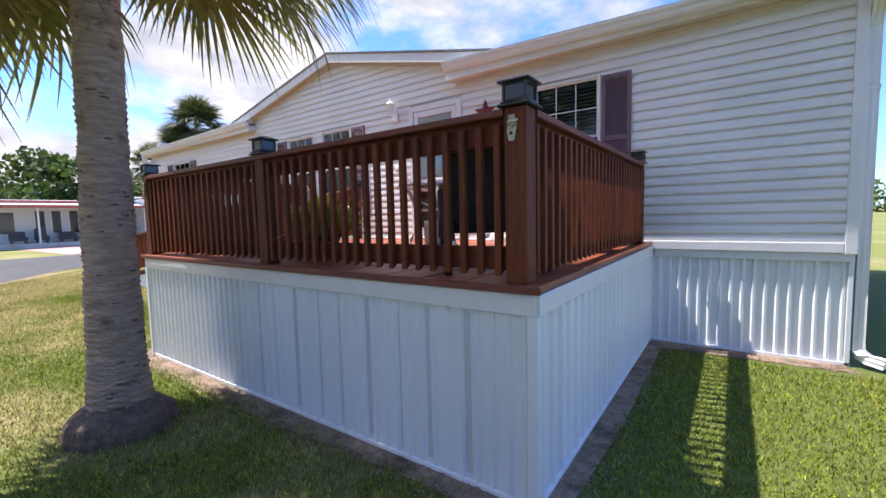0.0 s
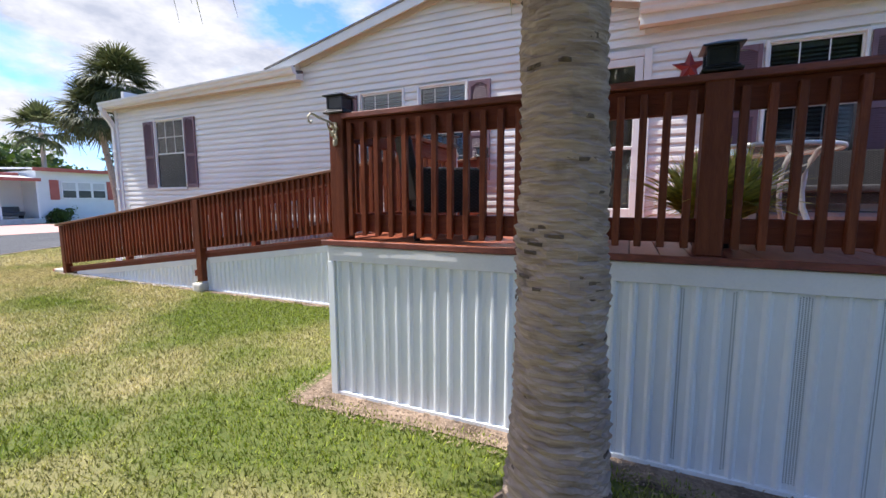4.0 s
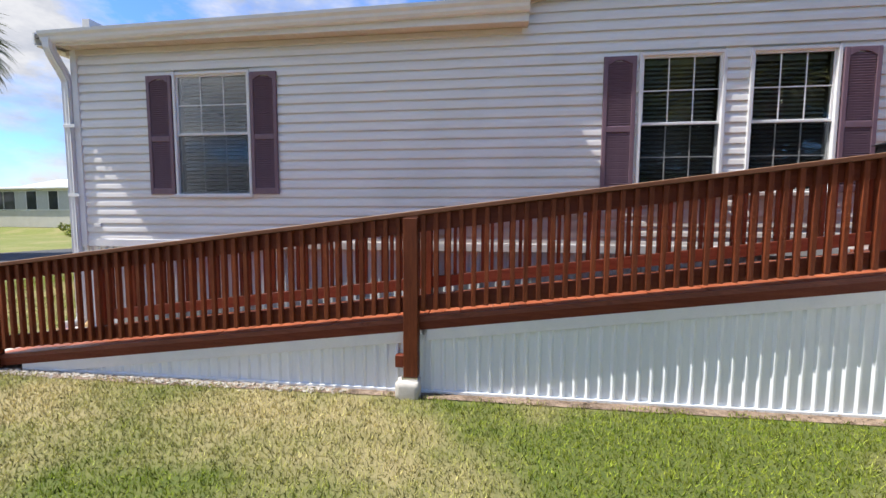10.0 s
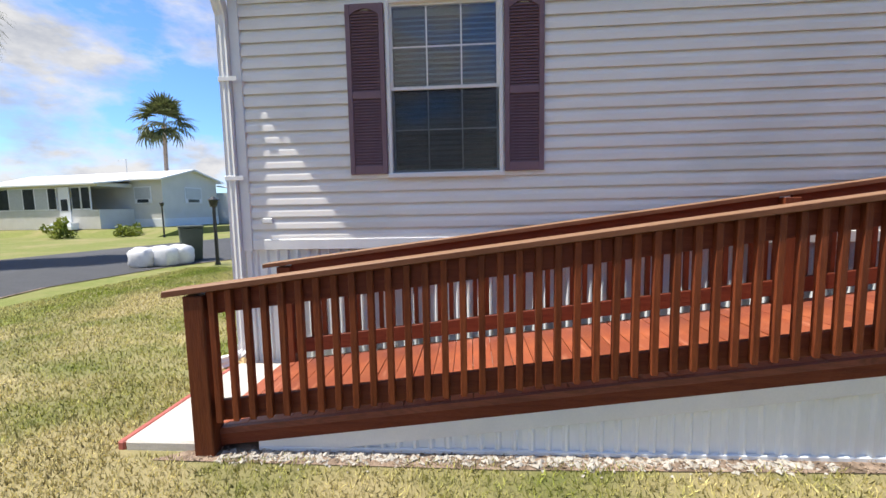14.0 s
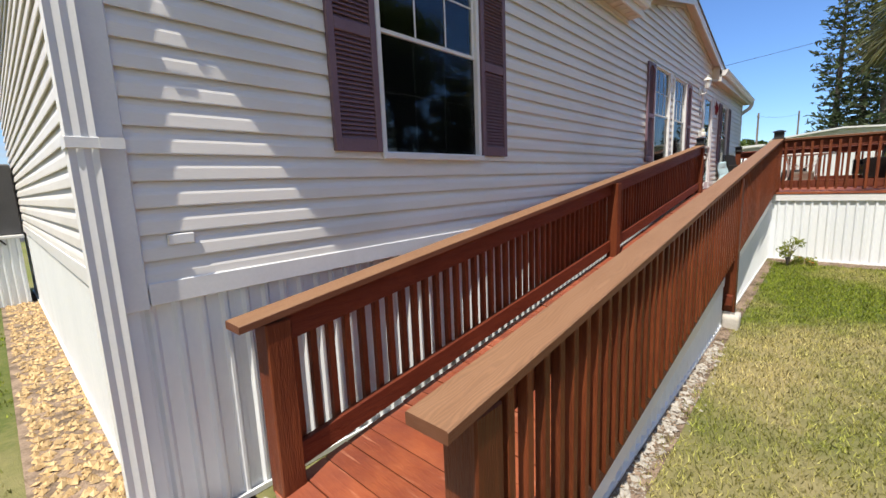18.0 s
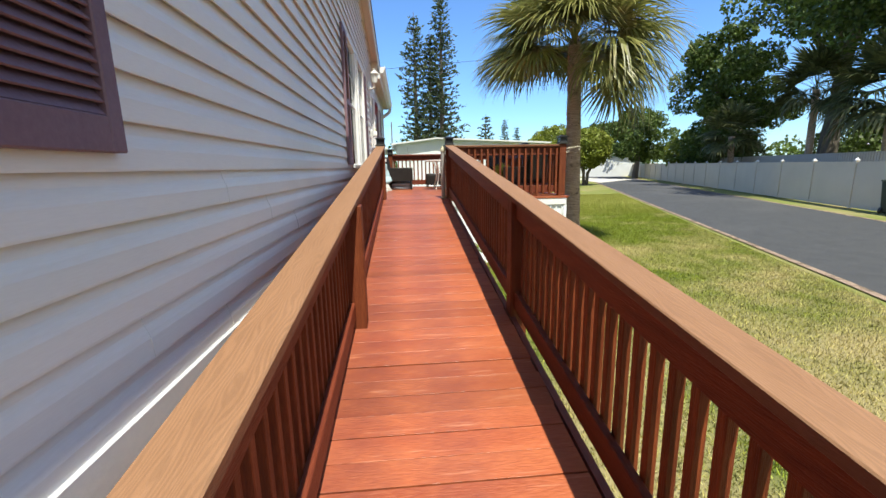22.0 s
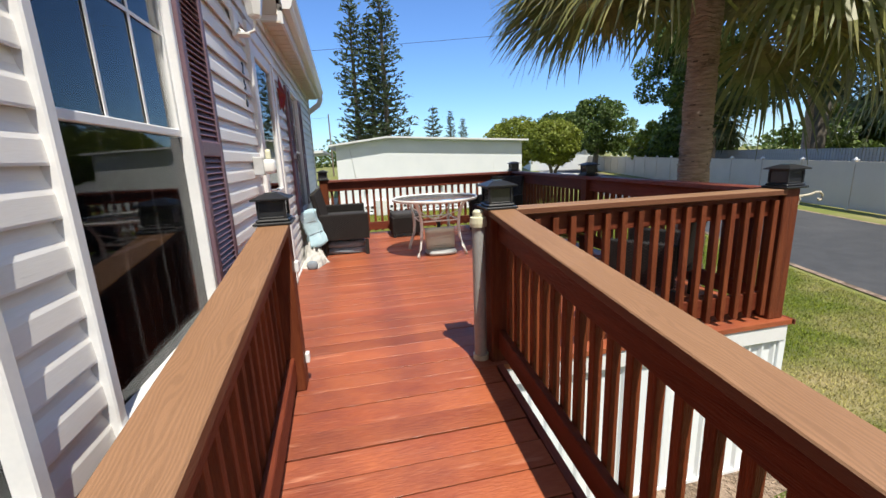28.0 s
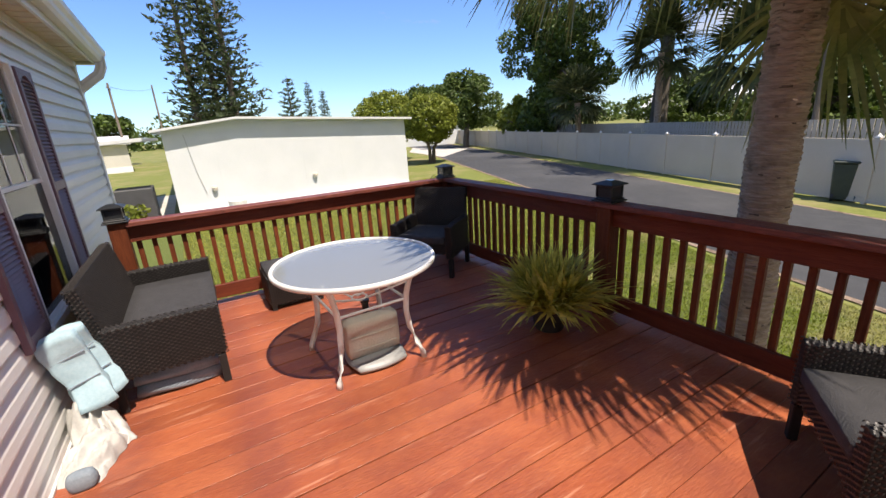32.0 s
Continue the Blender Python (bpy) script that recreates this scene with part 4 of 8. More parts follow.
def railing(name, p0, p1, out, label, slope=False, posts=(), caps=M_CAPD, start=None, ends=(0.0, 0.0), pitch=0.106):
    """Two rails, a flat cap and square balusters on their outer face, between p0 and p1 (x, y)."""
    a, b = Vector((*p0, 0)), Vector((*p1, 0))
    d = (b - a).normalized()
    n = Vector((d.y, -d.x, 0)) * out
    length = (b - a).length

    def ground_z(s):
        return ramp_z((a + d * s).x) if slope else DECK_Z

    base = thing(name, (*((a + b) / 2).xy, ground_z(length / 2)), label, "railing", "deck and ramp railings")

    def bar(nm, mat, s0, s1, off0, off1, lo, hi, bev=0.004):
        bm = bmesh.new()
        k = 0.004
        lo_, hi_ = lo, hi
        pts = [(off0 + k, lo_), (off1 - k, lo_), (off1, lo_ + k), (off1, hi_ - k), (off1 - k, hi_), (off0 + k, hi_), (off0, hi_ - k), (off0, lo_ + k)]
        # drawn along its own x, so that the grain runs with it
        za, zb = ground_z(s0), ground_z(s1)
        prism(bm, pts, lambda p, q: (q * (s1 - s0), p[0], p[1] + q * (zb - za)))
        me = mesh_of(nm, bm, mat)
        if mat is M_CAP:  # the sides take a darker brown, their shade put into the colour
            me.materials.append(M_CAPSHADE)
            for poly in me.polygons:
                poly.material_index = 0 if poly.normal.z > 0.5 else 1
        ob = new(nm, me)
        ob.parent = base
        ob.location = a + d * s0 + Vector((0, 0, za)) - origin_of(base)
        ob.rotation_euler = (0, 0, math.atan2(d.y, d.x))
        return ob

    marks = [0.0] + list(posts) + [length]
    half = POST / 2
    bar("cap_rail", caps, 0.0 - ends[0], length + ends[1], -0.07, 0.07, CAP_H - 0.036, CAP_H)
    for s0, s1 in zip(marks, marks[1:]):
        e0, e1 = s0 + half * 0.9, s1 - half * 0.9
        bar("top_rail", M_RAIL, e0, e1, -0.018, 0.018, CAP_H - 0.036 - 0.135, CAP_H - 0.0365)
        bar("bottom_rail", M_RAIL, e0, e1, -0.018, 0.018, 0.062, 0.185)
        count = max(1, round((e1 - e0) / pitch))
        for k in range(count):
            s = e0 + (k + 0.5) * (e1 - e0) / count
            p = a + d * s + n * 0.0362
            piece("baluster", bal_me, base, (p.x, p.y, ground_z(s) + (0.062 if slope else 0.034)), (0, 0, math.atan2(n.y, n.x) + math.pi / 2))
    return base


def post(parent, x, y, z0, z1, label=""):
    return part("post", cube(x - POST / 2, x + POST / 2, y - POST / 2, y + POST / 2, z0, z1, bevel=0.006), M_POST, parent, label)


PX0, PX1, PXM, PY, RY, LY = -5.36, -0.885, -3.11, 1.945, 3.90, 5.035
TOP = DECK_Z + CAP_H + 0.004
south = railing("deck_railing", (PX0, PY), (PX1, PY), 1, "stained timber railing along the front edge of the deck", posts=(PXM - PX0,), ends=(-0.06, -0.06))
for x in (PX0, PXM, PX1):
    post(south, x, PY, DECK_Z, TOP)
eastr = railing("deck_railing", (PX1, PY), (PX1, 5.03), 1, "stained timber railing across the end of the deck", ends=(-0.06, -0.06))
post(eastr, PX1, 5.03, DECK_Z, TOP)
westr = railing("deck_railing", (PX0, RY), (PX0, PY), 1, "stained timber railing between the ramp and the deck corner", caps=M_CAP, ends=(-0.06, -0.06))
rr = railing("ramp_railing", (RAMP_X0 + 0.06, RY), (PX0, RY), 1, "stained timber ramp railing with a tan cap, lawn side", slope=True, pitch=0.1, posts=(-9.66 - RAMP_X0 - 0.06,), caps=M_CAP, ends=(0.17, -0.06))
post(rr, RAMP_X0 + 0.06, RY, 0.0, ramp_z(RAMP_X0 + 0.06) + CAP_H - 0.05)
post(rr, -9.66, RY - 0.012, 0.16, ramp_z(-9.66) + CAP_H - 0.05)
post(rr, PX0, RY, DECK_Z - 0.04, TOP)
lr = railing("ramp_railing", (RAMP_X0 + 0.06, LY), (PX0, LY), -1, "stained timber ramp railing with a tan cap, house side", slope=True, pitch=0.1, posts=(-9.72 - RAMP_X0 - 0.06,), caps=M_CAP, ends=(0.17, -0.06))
post(lr, RAMP_X0 + 0.06, LY, 0.1, ramp_z(RAMP_X0 + 0.06) + CAP_H - 0.05)
post(lr, -9.72, LY - 0.03, ramp_z(-9.72) - 0.02, ramp_z(-9.72) + CAP_H - 0.05)
post(lr, PX0, LY, DECK_Z, TOP)
footing = thing("post_footing", (-9.66, RY, 0), "rough white concrete footing with a steel post bracket", "footing")
bm = bmesh.new()
soft_box(bm, -9.775, -9.585, RY - 0.12, RY + 0.02, -0.06, 0.135, 0.16, 4, wob=0.10)
part("block", bm, M_CONCRETE, footing, smooth=True)
part("bracket", cube(-9.73, -9.60, RY - 0.08, RY + 0.015, 0.132, 0.162), M_CHROME, footing)
part("cleat", cube(-9.79, -9.722, RY - 0.06, RY + 0.0, 0.235, 0.335, bevel=0.004), M_RAIL, footing)


def post_light(m):
    ob = thing("post_light", (0, 0, 0), "black solar cap light with pyramid roof on a railing post", "post light", "solar post lights")
    part("skirt", cube(-0.092, 0.092, -0.092, 0.092, 0.0, 0.014, bevel=0.004), M_BLACK, ob)
    part("base_plate", cube(-0.080, 0.080, -0.080, 0.080, 0.0142, 0.030, bevel=0.007), M_BLACK, ob)
    bm = bmesh.new()
    box(bm, -0.066, 0.066, -0.066, 0.066, 0.030, 0.040, bevel=0.003)
    box(bm, -0.068, 0.068, -0.068, 0.068, 0.112, 0.122, bevel=0.002)
    for sx in (-1, 1):
        for sy in (-1, 1):
            box(bm, sx * 0.063 - 0.006, sx * 0.063 + 0.006, sy * 0.063 - 0.006, sy * 0.063 + 0.006, 0.036, 0.116)
    part("cage", bm, M_BLACK, ob)
    part("lens", cube(-0.062, 0.062, -0.062, 0.062, 0.040, 0.112), M_SMOKE, ob, "smoked lens")
    bm = bmesh.new()
    prof = [(0.070, 0.122), (0.090, 0.124), (0.091, 0.131), (0.086, 0.134), (0.04, 0.153), (0.03, 0.156)]
    rings = [[bm.verts.new((sx * r, sy * r, z)) for sx, sy in ((-1, -1), (1, -1), (1, 1), (-1, 1))] for r, z in prof]
    for a, b in zip(rings, rings[1:]):
        for k in range(4):
            bm.faces.new((a[k], a[(k + 1) % 4], b[(k + 1) % 4], b[k]))
    bm.faces.new(rings[0][::-1])
    bm.faces.new(rings[-1])
    part("roof", bm, M_BLACK, ob)
    part("solar_panel", cube(-0.028, 0.028, -0.028, 0.028, 0.1562, 0.1585), M_SMOKE, ob)
    ob.matrix_basis = m
    return ob


first = post_light(pose(PX1, PY, TOP) @ Matrix.Scale(0.94, 4))
for x, y in ((PXM, PY), (PX0, PY), (PX1, 5.03), (PX0, RY), (PX0, LY)):
    copy_thing(first, pose(x, y, TOP))


# ---- windows, shutters, door ----
def window(k, x0, x1, z0, z1):
    ob = thing("window_%d" % k, ((x0 + x1) / 2, WALL_Y, z0), "white vinyl sash window with grilles and closed blinds", "window", kind="structure")
    zm = z0 + 0.51 * (z1 - z0)
    bm = bmesh.new()
    t, f0, f1 = 0.034, WALL_Y - 0.032, WALL_Y + 0.07
    box(bm, x0, x0 + t, f0, f1, z0, z1, bevel=0.004)
    box(bm, x1 - t, x1, f0, f1, z0, z1, bevel=0.004)
    box(bm, x0 + t, x1 - t, f0 + 0.001, f1, z1 - t, z1, bevel=0.004)
    box(bm, x0 + t, x1 - t, f0 + 0.001, f1, z0, z0 + t, bevel=0.004)
    part("window_frame", bm, M_TRIM, ob)
    part("window_sill", cube(x0 - 0.01, x1 + 0.01, WALL_Y - 0.05, WALL_Y - 0.028, z0 - 0.012, z0 + 0.028, bevel=0.004), M_TRIM, ob)
    for name, za, zb, y in (("upper_sash", zm - 0.018, z1 - t, WALL_Y - 0.004), ("lower_sash", z0 + t, zm + 0.018, WALL_Y + 0.022)):
        bm = bmesh.new()
        s = 0.02
        xa, xb = x0 + t, x1 - t
        box(bm, xa, xa + s, y, y + 0.022, za, zb)
        box(bm, xb - s, xb, y, y + 0.022, za, zb)
        box(bm, xa + s, xb - s, y - 0.001, y + 0.022, za, za + s + 0.006, bevel=0.003)
        box(bm, xa + s, xb - s, y - 0.001, y + 0.022, zb - s, zb)
        sash = part(name, bm, M_TRIM, ob)
        part("pane", cube(xa + s - 0.004, xb - s + 0.004, y + 0.008, y + 0.012, za + s, zb - s), M_GLASS, sash).visible_shadow = False
        gx0, gx1, gz0, gz1 = xa + s, xb - s, za + s, zb - s
        for i in (1, 2):
            gx = gx0 + (gx1 - gx0) * i / 3
            part("grille_bar", cube(gx - 0.006, gx + 0.006, y + 0.003, y + 0.006, gz0, gz1), M_TRIM, sash)
        gz = (gz0 + gz1) / 2
        part("grille_bar", cube(gx0, gx1, y + 0.0026, y + 0.0056, gz - 0.006, gz + 0.006), M_TRIM, sash)
    blind = thing("window_blind", ((x0 + x1) / 2, WALL_Y + 0.1, z1), "horizontal slat blind behind the glass, coloured dark for the shade there", "blind", "window blinds")
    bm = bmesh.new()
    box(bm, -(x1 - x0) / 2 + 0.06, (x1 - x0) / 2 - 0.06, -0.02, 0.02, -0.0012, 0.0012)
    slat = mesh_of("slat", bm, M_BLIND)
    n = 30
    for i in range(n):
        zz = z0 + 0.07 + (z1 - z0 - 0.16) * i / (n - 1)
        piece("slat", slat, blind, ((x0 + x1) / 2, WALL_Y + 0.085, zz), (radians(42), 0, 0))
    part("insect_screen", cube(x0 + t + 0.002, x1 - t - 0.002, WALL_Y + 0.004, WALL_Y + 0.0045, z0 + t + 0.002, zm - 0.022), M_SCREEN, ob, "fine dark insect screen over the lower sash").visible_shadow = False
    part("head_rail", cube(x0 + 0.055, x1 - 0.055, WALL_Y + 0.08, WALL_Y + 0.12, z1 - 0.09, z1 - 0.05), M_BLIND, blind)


for k, o in enumerate(WINDOWS):
    window(k + 1, *o)

SH_W, SH_H = 0.325, 1.40


def shutter():
    """A louvred panel: two stiles, three rails, an arched head and slanting louvres in two fields."""
    ob = thing("shutter", (0, 0, 0), "plum coloured louvred vinyl shutter beside a window", "shutter", "window shutters")
    s = 0.042
    for a, b in ((0, s), (SH_W - s, SH_W)):
        part("stile", cube(a, b, -0.03, 0, 0, SH_H, bevel=0.003), M_SHUTTER, ob)
    for z0, z1 in ((0, 0.07), (0.63, 0.69), (SH_H - 0.036, SH_H)):
        part("rail", cube(s, SH_W - s, -0.0295, 0, z0, z1, bevel=0.003), M_SHUTTER, ob)
    bm = bmesh.new()
    wdt = SH_W - 2 * s
    arch = [(s, SH_H - 0.034)] + [(s, SH_H - 0.088)] + [(s + wdt * i / 8, SH_H - 0.088 + 0.05 * math.sin(math.pi * i / 8)) for i in range(1, 8)] + [(SH_W - s, SH_H - 0.088), (SH_W - s, SH_H - 0.034)]
    prism(bm, arch, lambda p, k: (p[0], -0.029 + 0.026 * k, p[1]))
    part("arched_head", bm, M_SHUTTER, ob)
    part("backing", cube(s - 0.002, SH_W - s + 0.002, -0.006, -0.001, 0.06, SH_H - 0.05), M_SHUTTER, ob)
    bm = bmesh.new()
    prism(bm, [(-0.005, 0.016), (-0.026, -0.0105), (-0.0225, -0.0135), (-0.004, 0.009)], lambda p, k: (s + wdt * k, p[0], p[1]))
    lou = mesh_of("louvre", bm, M_SHUTTER)
    for z0, z1 in ((0.07, 0.63), (0.69, SH_H - 0.05)):
        n = round((z1 - z0) / 0.0245)
        for i in range(n):
            piece("louvre", lou, ob, (0, 0, z0 + (i + 0.5) * (z1 - z0) / n))
    return ob


sh0 = shutter()
sh_at = [-13.165, -11.84, -7.895, -5.645, -2.55, -1.325]
sh0.matrix_basis = pose(sh_at[0], WALL_Y - 0.012, 1.718)
for x in sh_at[1:]:
    copy_thing(sh0, pose(x, WALL_Y - 0.012, 1.718))

door = thing("door_1", ((DOOR[0] + DOOR[1]) / 2, WALL_Y, DECK_Z), "white full-view glass storm door in a white frame", "door", kind="structure")
x0, x1, z0, z1 = DOOR
bm = bmesh.new()
box(bm, x0, x0 + 0.085, WALL_Y - 0.04, WALL_Y + 0.1, z0 + 0.002, z1, bevel=0.005)
box(bm, x1 - 0.085, x1, WALL_Y - 0.04, WALL_Y + 0.1, z0 + 0.002, z1, bevel=0.005)
box(bm, x0 + 0.085, x1 - 0.085, WALL_Y - 0.039, WALL_Y + 0.1, z1 - 0.085, z1, bevel=0.005)
part("door_frame", bm, M_TRIM, door)
part("threshold", cube(x0 + 0.086, x1 - 0.086, WALL_Y - 0.05, WALL_Y + 0.1, z0 + 0.002, z0 + 0.03, bevel=0.004), M_CHROME, door)
leaf = bmesh.new()
a, b, zb, zt = x0 + 0.092, x1 - 0.092, z0 + 0.035, z1 - 0.092
box(leaf, a, a + 0.09, WALL_Y - 0.03, WALL_Y + 0.005, zb, zt, bevel=0.005)
box(leaf, b - 0.09, b, WALL_Y - 0.03, WALL_Y + 0.005, zb, zt, bevel=0.005)
box(leaf, a + 0.09, b - 0.09, WALL_Y - 0.029, WALL_Y + 0.005, zb, zb + 0.14, bevel=0.005)
box(leaf, a + 0.09, b - 0.09, WALL_Y - 0.029, WALL_Y + 0.005, zt - 0.09, zt, bevel=0.005)
leaf_ob = part("door_leaf", leaf, M_TRIM, door)
part("mid_bar", cube(a + 0.091, b - 0.091, WALL_Y - 0.036, WALL_Y - 0.004, zb + 0.87, zb + 0.91, bevel=0.005), M_TRIM, leaf_ob)
part("pane", cube(a + 0.088, b - 0.088, WALL_Y - 0.012, WALL_Y - 0.007, zb + 0.138, zt - 0.088), M_GLASS, leaf_ob).visible_shadow = False
bm = bmesh.new()
tube(bm, [(a + 0.045, WALL_Y - 0.03, zb + 0.93), (a + 0.045, WALL_Y - 0.075, zb + 0.93), (a + 0.06, WALL_Y - 0.08, zb + 0.93), (a + 0.16, WALL_Y - 0.075, zb + 0.925)], 0.009, 8)
box(bm, a + 0.028, a + 0.062, WALL_Y - 0.036, WALL_Y - 0.029, zb + 0.83, zb + 1.0, bevel=0.003)
part("door_handle", bm, M_CHROME, leaf_ob, "satin metal lever handle")
# assumed inner door, in the same darkened colour as the rooms
inner_door = bmesh.new()
box(inner_door, x0 + 0.09, x1 - 0.09, WALL_Y + 0.085, WALL_Y + 0.125, z0 + 0.03, z1 - 0.09)
for zz0, zz1 in ((0.15, 0.85), (1.0, 1.75)):
    for xx in (x0 + 0.2, (x0 + x1) / 2 + 0.03):
        box(inner_door, xx, xx + 0.26, WALL_Y + 0.078, WALL_Y + 0.09, z0 + zz0, z0 + zz1, bevel=0.006)
part("inner_door", inner_door, M_ROOM, door, "panelled inner door, coloured dark for the unlit room")


# ---- plants ----
def trunk_mesh(bm, pts, radii, n=14, ring=0.0, seed=1):
    rings = tube(bm, pts, radii, n)
    for i, r in enumerate(rings):
        for v in r:
            c = Vector(pts[i])
            d = v.co - c
            k = 1 + 0.08 * noise.noise(v.co * 5 + Vector((seed, 0, 0))) + ring * 1.25 * (((v.co.z * 24 + 1.3 * noise.noise(Vector((d.x * 9, d.y * 9, v.co.z * 3)))) % 1.0) - 0.5) + ring * 0.8 * noise.noise(Vector((v.co.x * 30, v.co.y * 30, v.co.z * 34)))
            v.co = c + d * k


def frond_quads(rng, reach, leaflets, droop, wide, fold=0.25):
    """A fan palm leaf along +x from its stalk's foot: stalk, then a fan of drooping segments. Returns (n, 4, 3)."""
    quads = []
    stalk = reach * 0.48
    zs = lambda s: 0.25 * s - droop * 0.35 * s * s / reach
    for i in range(6):
        a, b = stalk * i / 6, stalk * (i + 1) / 6
        w = 0.016
        quads.append([(a, -w, zs(a)), (b, -w, zs(b)), (b, w, zs(b)), (a, w, zs(a))])
    z0 = zs(stalk)
    for k in range(leaflets):
        u = (k + 0.5) / leaflets * 2 - 1
        ang = u * 1.75 + rng.uniform(-0.04, 0.04)
        length = reach * 0.62 * (1 - 0.28 * abs(u) ** 1.6) * rng.uniform(0.88, 1.08)
        start = stalk + 0.10 * (1 - abs(u)) * reach
        px, py, pz = start * 1.0, 0.0, z0 - 0.05 * (1 - abs(u))
        n = 5
        limpness = rng.uniform(0.5, 1.5)
        pts = []
        for j in range(n + 1):
            s = j / n
            x = px + math.cos(ang) * length * s * (1 - 0.12 * s * droop)
            y = py + math.sin(ang) * length * s * (1 - 0.12 * s * droop)
            z = pz + fold * abs(math.sin(ang)) * length * s * 0.4 - droop * length * (0.10 * s + 0.50 * limpness * s ** 3.0) + 0.02 * math.sin(k * 2.1)
            pts.append((x, y, z))
        for j in range(n):
            wa, wb = wide * math.sin(math.pi * (0.18 + 0.80 * j / n)) , wide * math.sin(math.pi * (0.18 + 0.80 * (j + 1) / n))
            (xa, ya, za), (xb, yb, zb) = pts[j], pts[j + 1]
            sx, sy = -math.sin(ang), math.cos(ang)
            quads.append([(xa - sx * wa, ya - sy * wa, za), (xb - sx * wb, yb - sy * wb, zb), (xb + sx * wb, yb + sy * wb, zb), (xa + sx * wa, ya + sy * wa, za)])
    return np.array(quads)


def quad_data(name, quads, mat):
    n = len(quads)
    me = bpy.data.meshes.new(name)
    me.vertices.add(n * 4)
    me.vertices.foreach_set("co", quads.astype(np.float32).ravel())
    me.loops.add(n * 4)
    me.loops.foreach_set("vertex_index", np.arange(n * 4, dtype=np.int32))
    me.polygons.add(n)
    me.polygons.foreach_set("loop_start", np.arange(0, n * 4, 4, dtype=np.int32))
    me.update(calc_edges=True)
    me.materials.append(mat)
    return me


def palm(at, height, reach, fronds, label, lean=(0.0, 0.0), r0=0.20, r1=0.14, leaflets=40, mat=None, seed=1, wide=0.022, limp=0.0):
    rng = random.Random(seed)
    ob = thing("palm_tree", (*at, 0), label, "palm tree", "cabbage palms")
    n = 420 if mat is None else 12
    pts, rad = [], []
    for i in range(n + 1):
        s = i / n
        pts.append((at[0] + lean[0] * s ** 1.5, at[1] + lean[1] * s ** 1.5, -0.05 + (height + 0.05) * s))
        flare = r0 * 0.45 * math.exp(-s * height / 0.20)
        rad.append(r1 + (r0 - r1) * (1 - s) ** 2 + flare)
    bm = bmesh.new()
    trunk_mesh(bm, pts, rad, 40 if mat is None else 8, 0.075 if mat is None else 0, seed)
    part("trunk", bm, M_TRUNK, ob, smooth=False)
    hub = Vector((at[0] + lean[0], at[1] + lean[1], height))
    if mat is None:
        bm = bmesh.new()  # old leaf bases below the crown
        for k in range(26):
            a = k * 2.399
            z = height - 0.42 + 0.016 * k
            box(bm, -0.16, 0.02, -0.03, 0.03, 0.10, 0.13, m=Matrix.Translation((hub.x, hub.y, z)) @ Matrix.Rotation(a, 4, "Z") @ Matrix.Rotation(radians(70), 4, "Y"))
        part("leaf_bases", bm, M_TRUNK, ob)
        bm = bmesh.new()  # matted roots swelling out of the lawn round the foot
        lathe(bm, [(r0 * 1.10, 0.20), (r0 * 1.30, 0.175), (r0 * 1.52, 0.145), (r0 * 1.70, 0.115), (r0 * 1.80, 0.08), (r0 * 1.84, 0.045), (r0 * 1.86, 0.01), (r0 * 1.9, -0.04)], 72, (*at, 0))
        for v in bm.verts:
            d = Vector((v.co.x - at[0], v.co.y - at[1], 0))
            a = math.atan2(d.y, d.x)
            k = 0.10 * noise.noise(Vector((math.cos(a) * 2.2, math.sin(a) * 2.2, 3.0))) + 0.07 * noise.noise(Vector((math.cos(a) * 14, math.sin(a) * 14, v.co.z * 20)))
            v.co += d * k + Vector((0, 0, 0.16 * noise.noise(Vector((math.cos(a) * 3.1, math.sin(a) * 3.1, 8.0))) * max(v.co.z, 0)))
        part("root_mat", bm, M_ROOT, ob, "dark matted roots at the palm's foot")
        bm = bmesh.new()  # torn rims of old leaf scars
        for k in range(150):
            s = 0.05 + 0.8 * rng.random()
            i = int(s * n)
            a = rng.uniform(0, 6.283)
            c = Vector(pts[i]) + Vector((math.cos(a), math.sin(a), 0)) * rad[i] * 0.985
            m = Matrix.Translation(c) @ Matrix.Rotation(a, 4, "Z") @ Matrix.Rotation(rng.uniform(-0.5, 0.2), 4, "Y")
            h, w = rng.uniform(0.004, 0.016), rng.uniform(0.008, 0.035)
            f = [bm.verts.new(m @ Vector(q)) for q in ((0, -w, -0.006), (0, w, -0.006), (h, w * 0.5, 0.004), (h, -w * 0.4, 0.006), (0, -w, 0.008), (0, w, 0.008))]
            for q in ((0, 1, 2, 3), (3, 2, 5, 4), (0, 3, 4), (1, 5, 2)):
                bm.faces.new([f[j] for j in q])
        tagged(part("scar_texture", bm, M_ROOT, ob), "torn brown rims of old leaf scars", kind="stuff")
    variants = []
    for k in range(5):
        variants.append(quad_data("frond", frond_quads(rng, reach * rng.uniform(0.92, 1.06), leaflets, 0.34 + limp + 0.13 * k, wide), mat or M_FROND))
    for k in range(fronds):
        s = k / (fronds - 1)
        tilt = 80 - 112 * s ** 0.9 + rng.uniform(-8, 8)  # from the upright spear leaves down to the hanging ones
        az = k * 137.5 + rng.uniform(-14, 14)
        if mat is None and (math.sin(radians(az)) > 0.12 or math.cos(radians(az)) > 0.6):
            tilt = max(tilt, (-9 if math.cos(radians(az - 125)) > 0.3 else 1) + rng.uniform(-9, 9))
            s = min(s, 0.6)  # the side over the deck is pruned of hanging leaves
        if mat is None and math.cos(radians(az - 160)) > 0.93:
            tilt = max(tilt, rng.uniform(2, 20))
        v = variants[min(4, int(5 * s * 0.999))]
        f = new("frond", v)
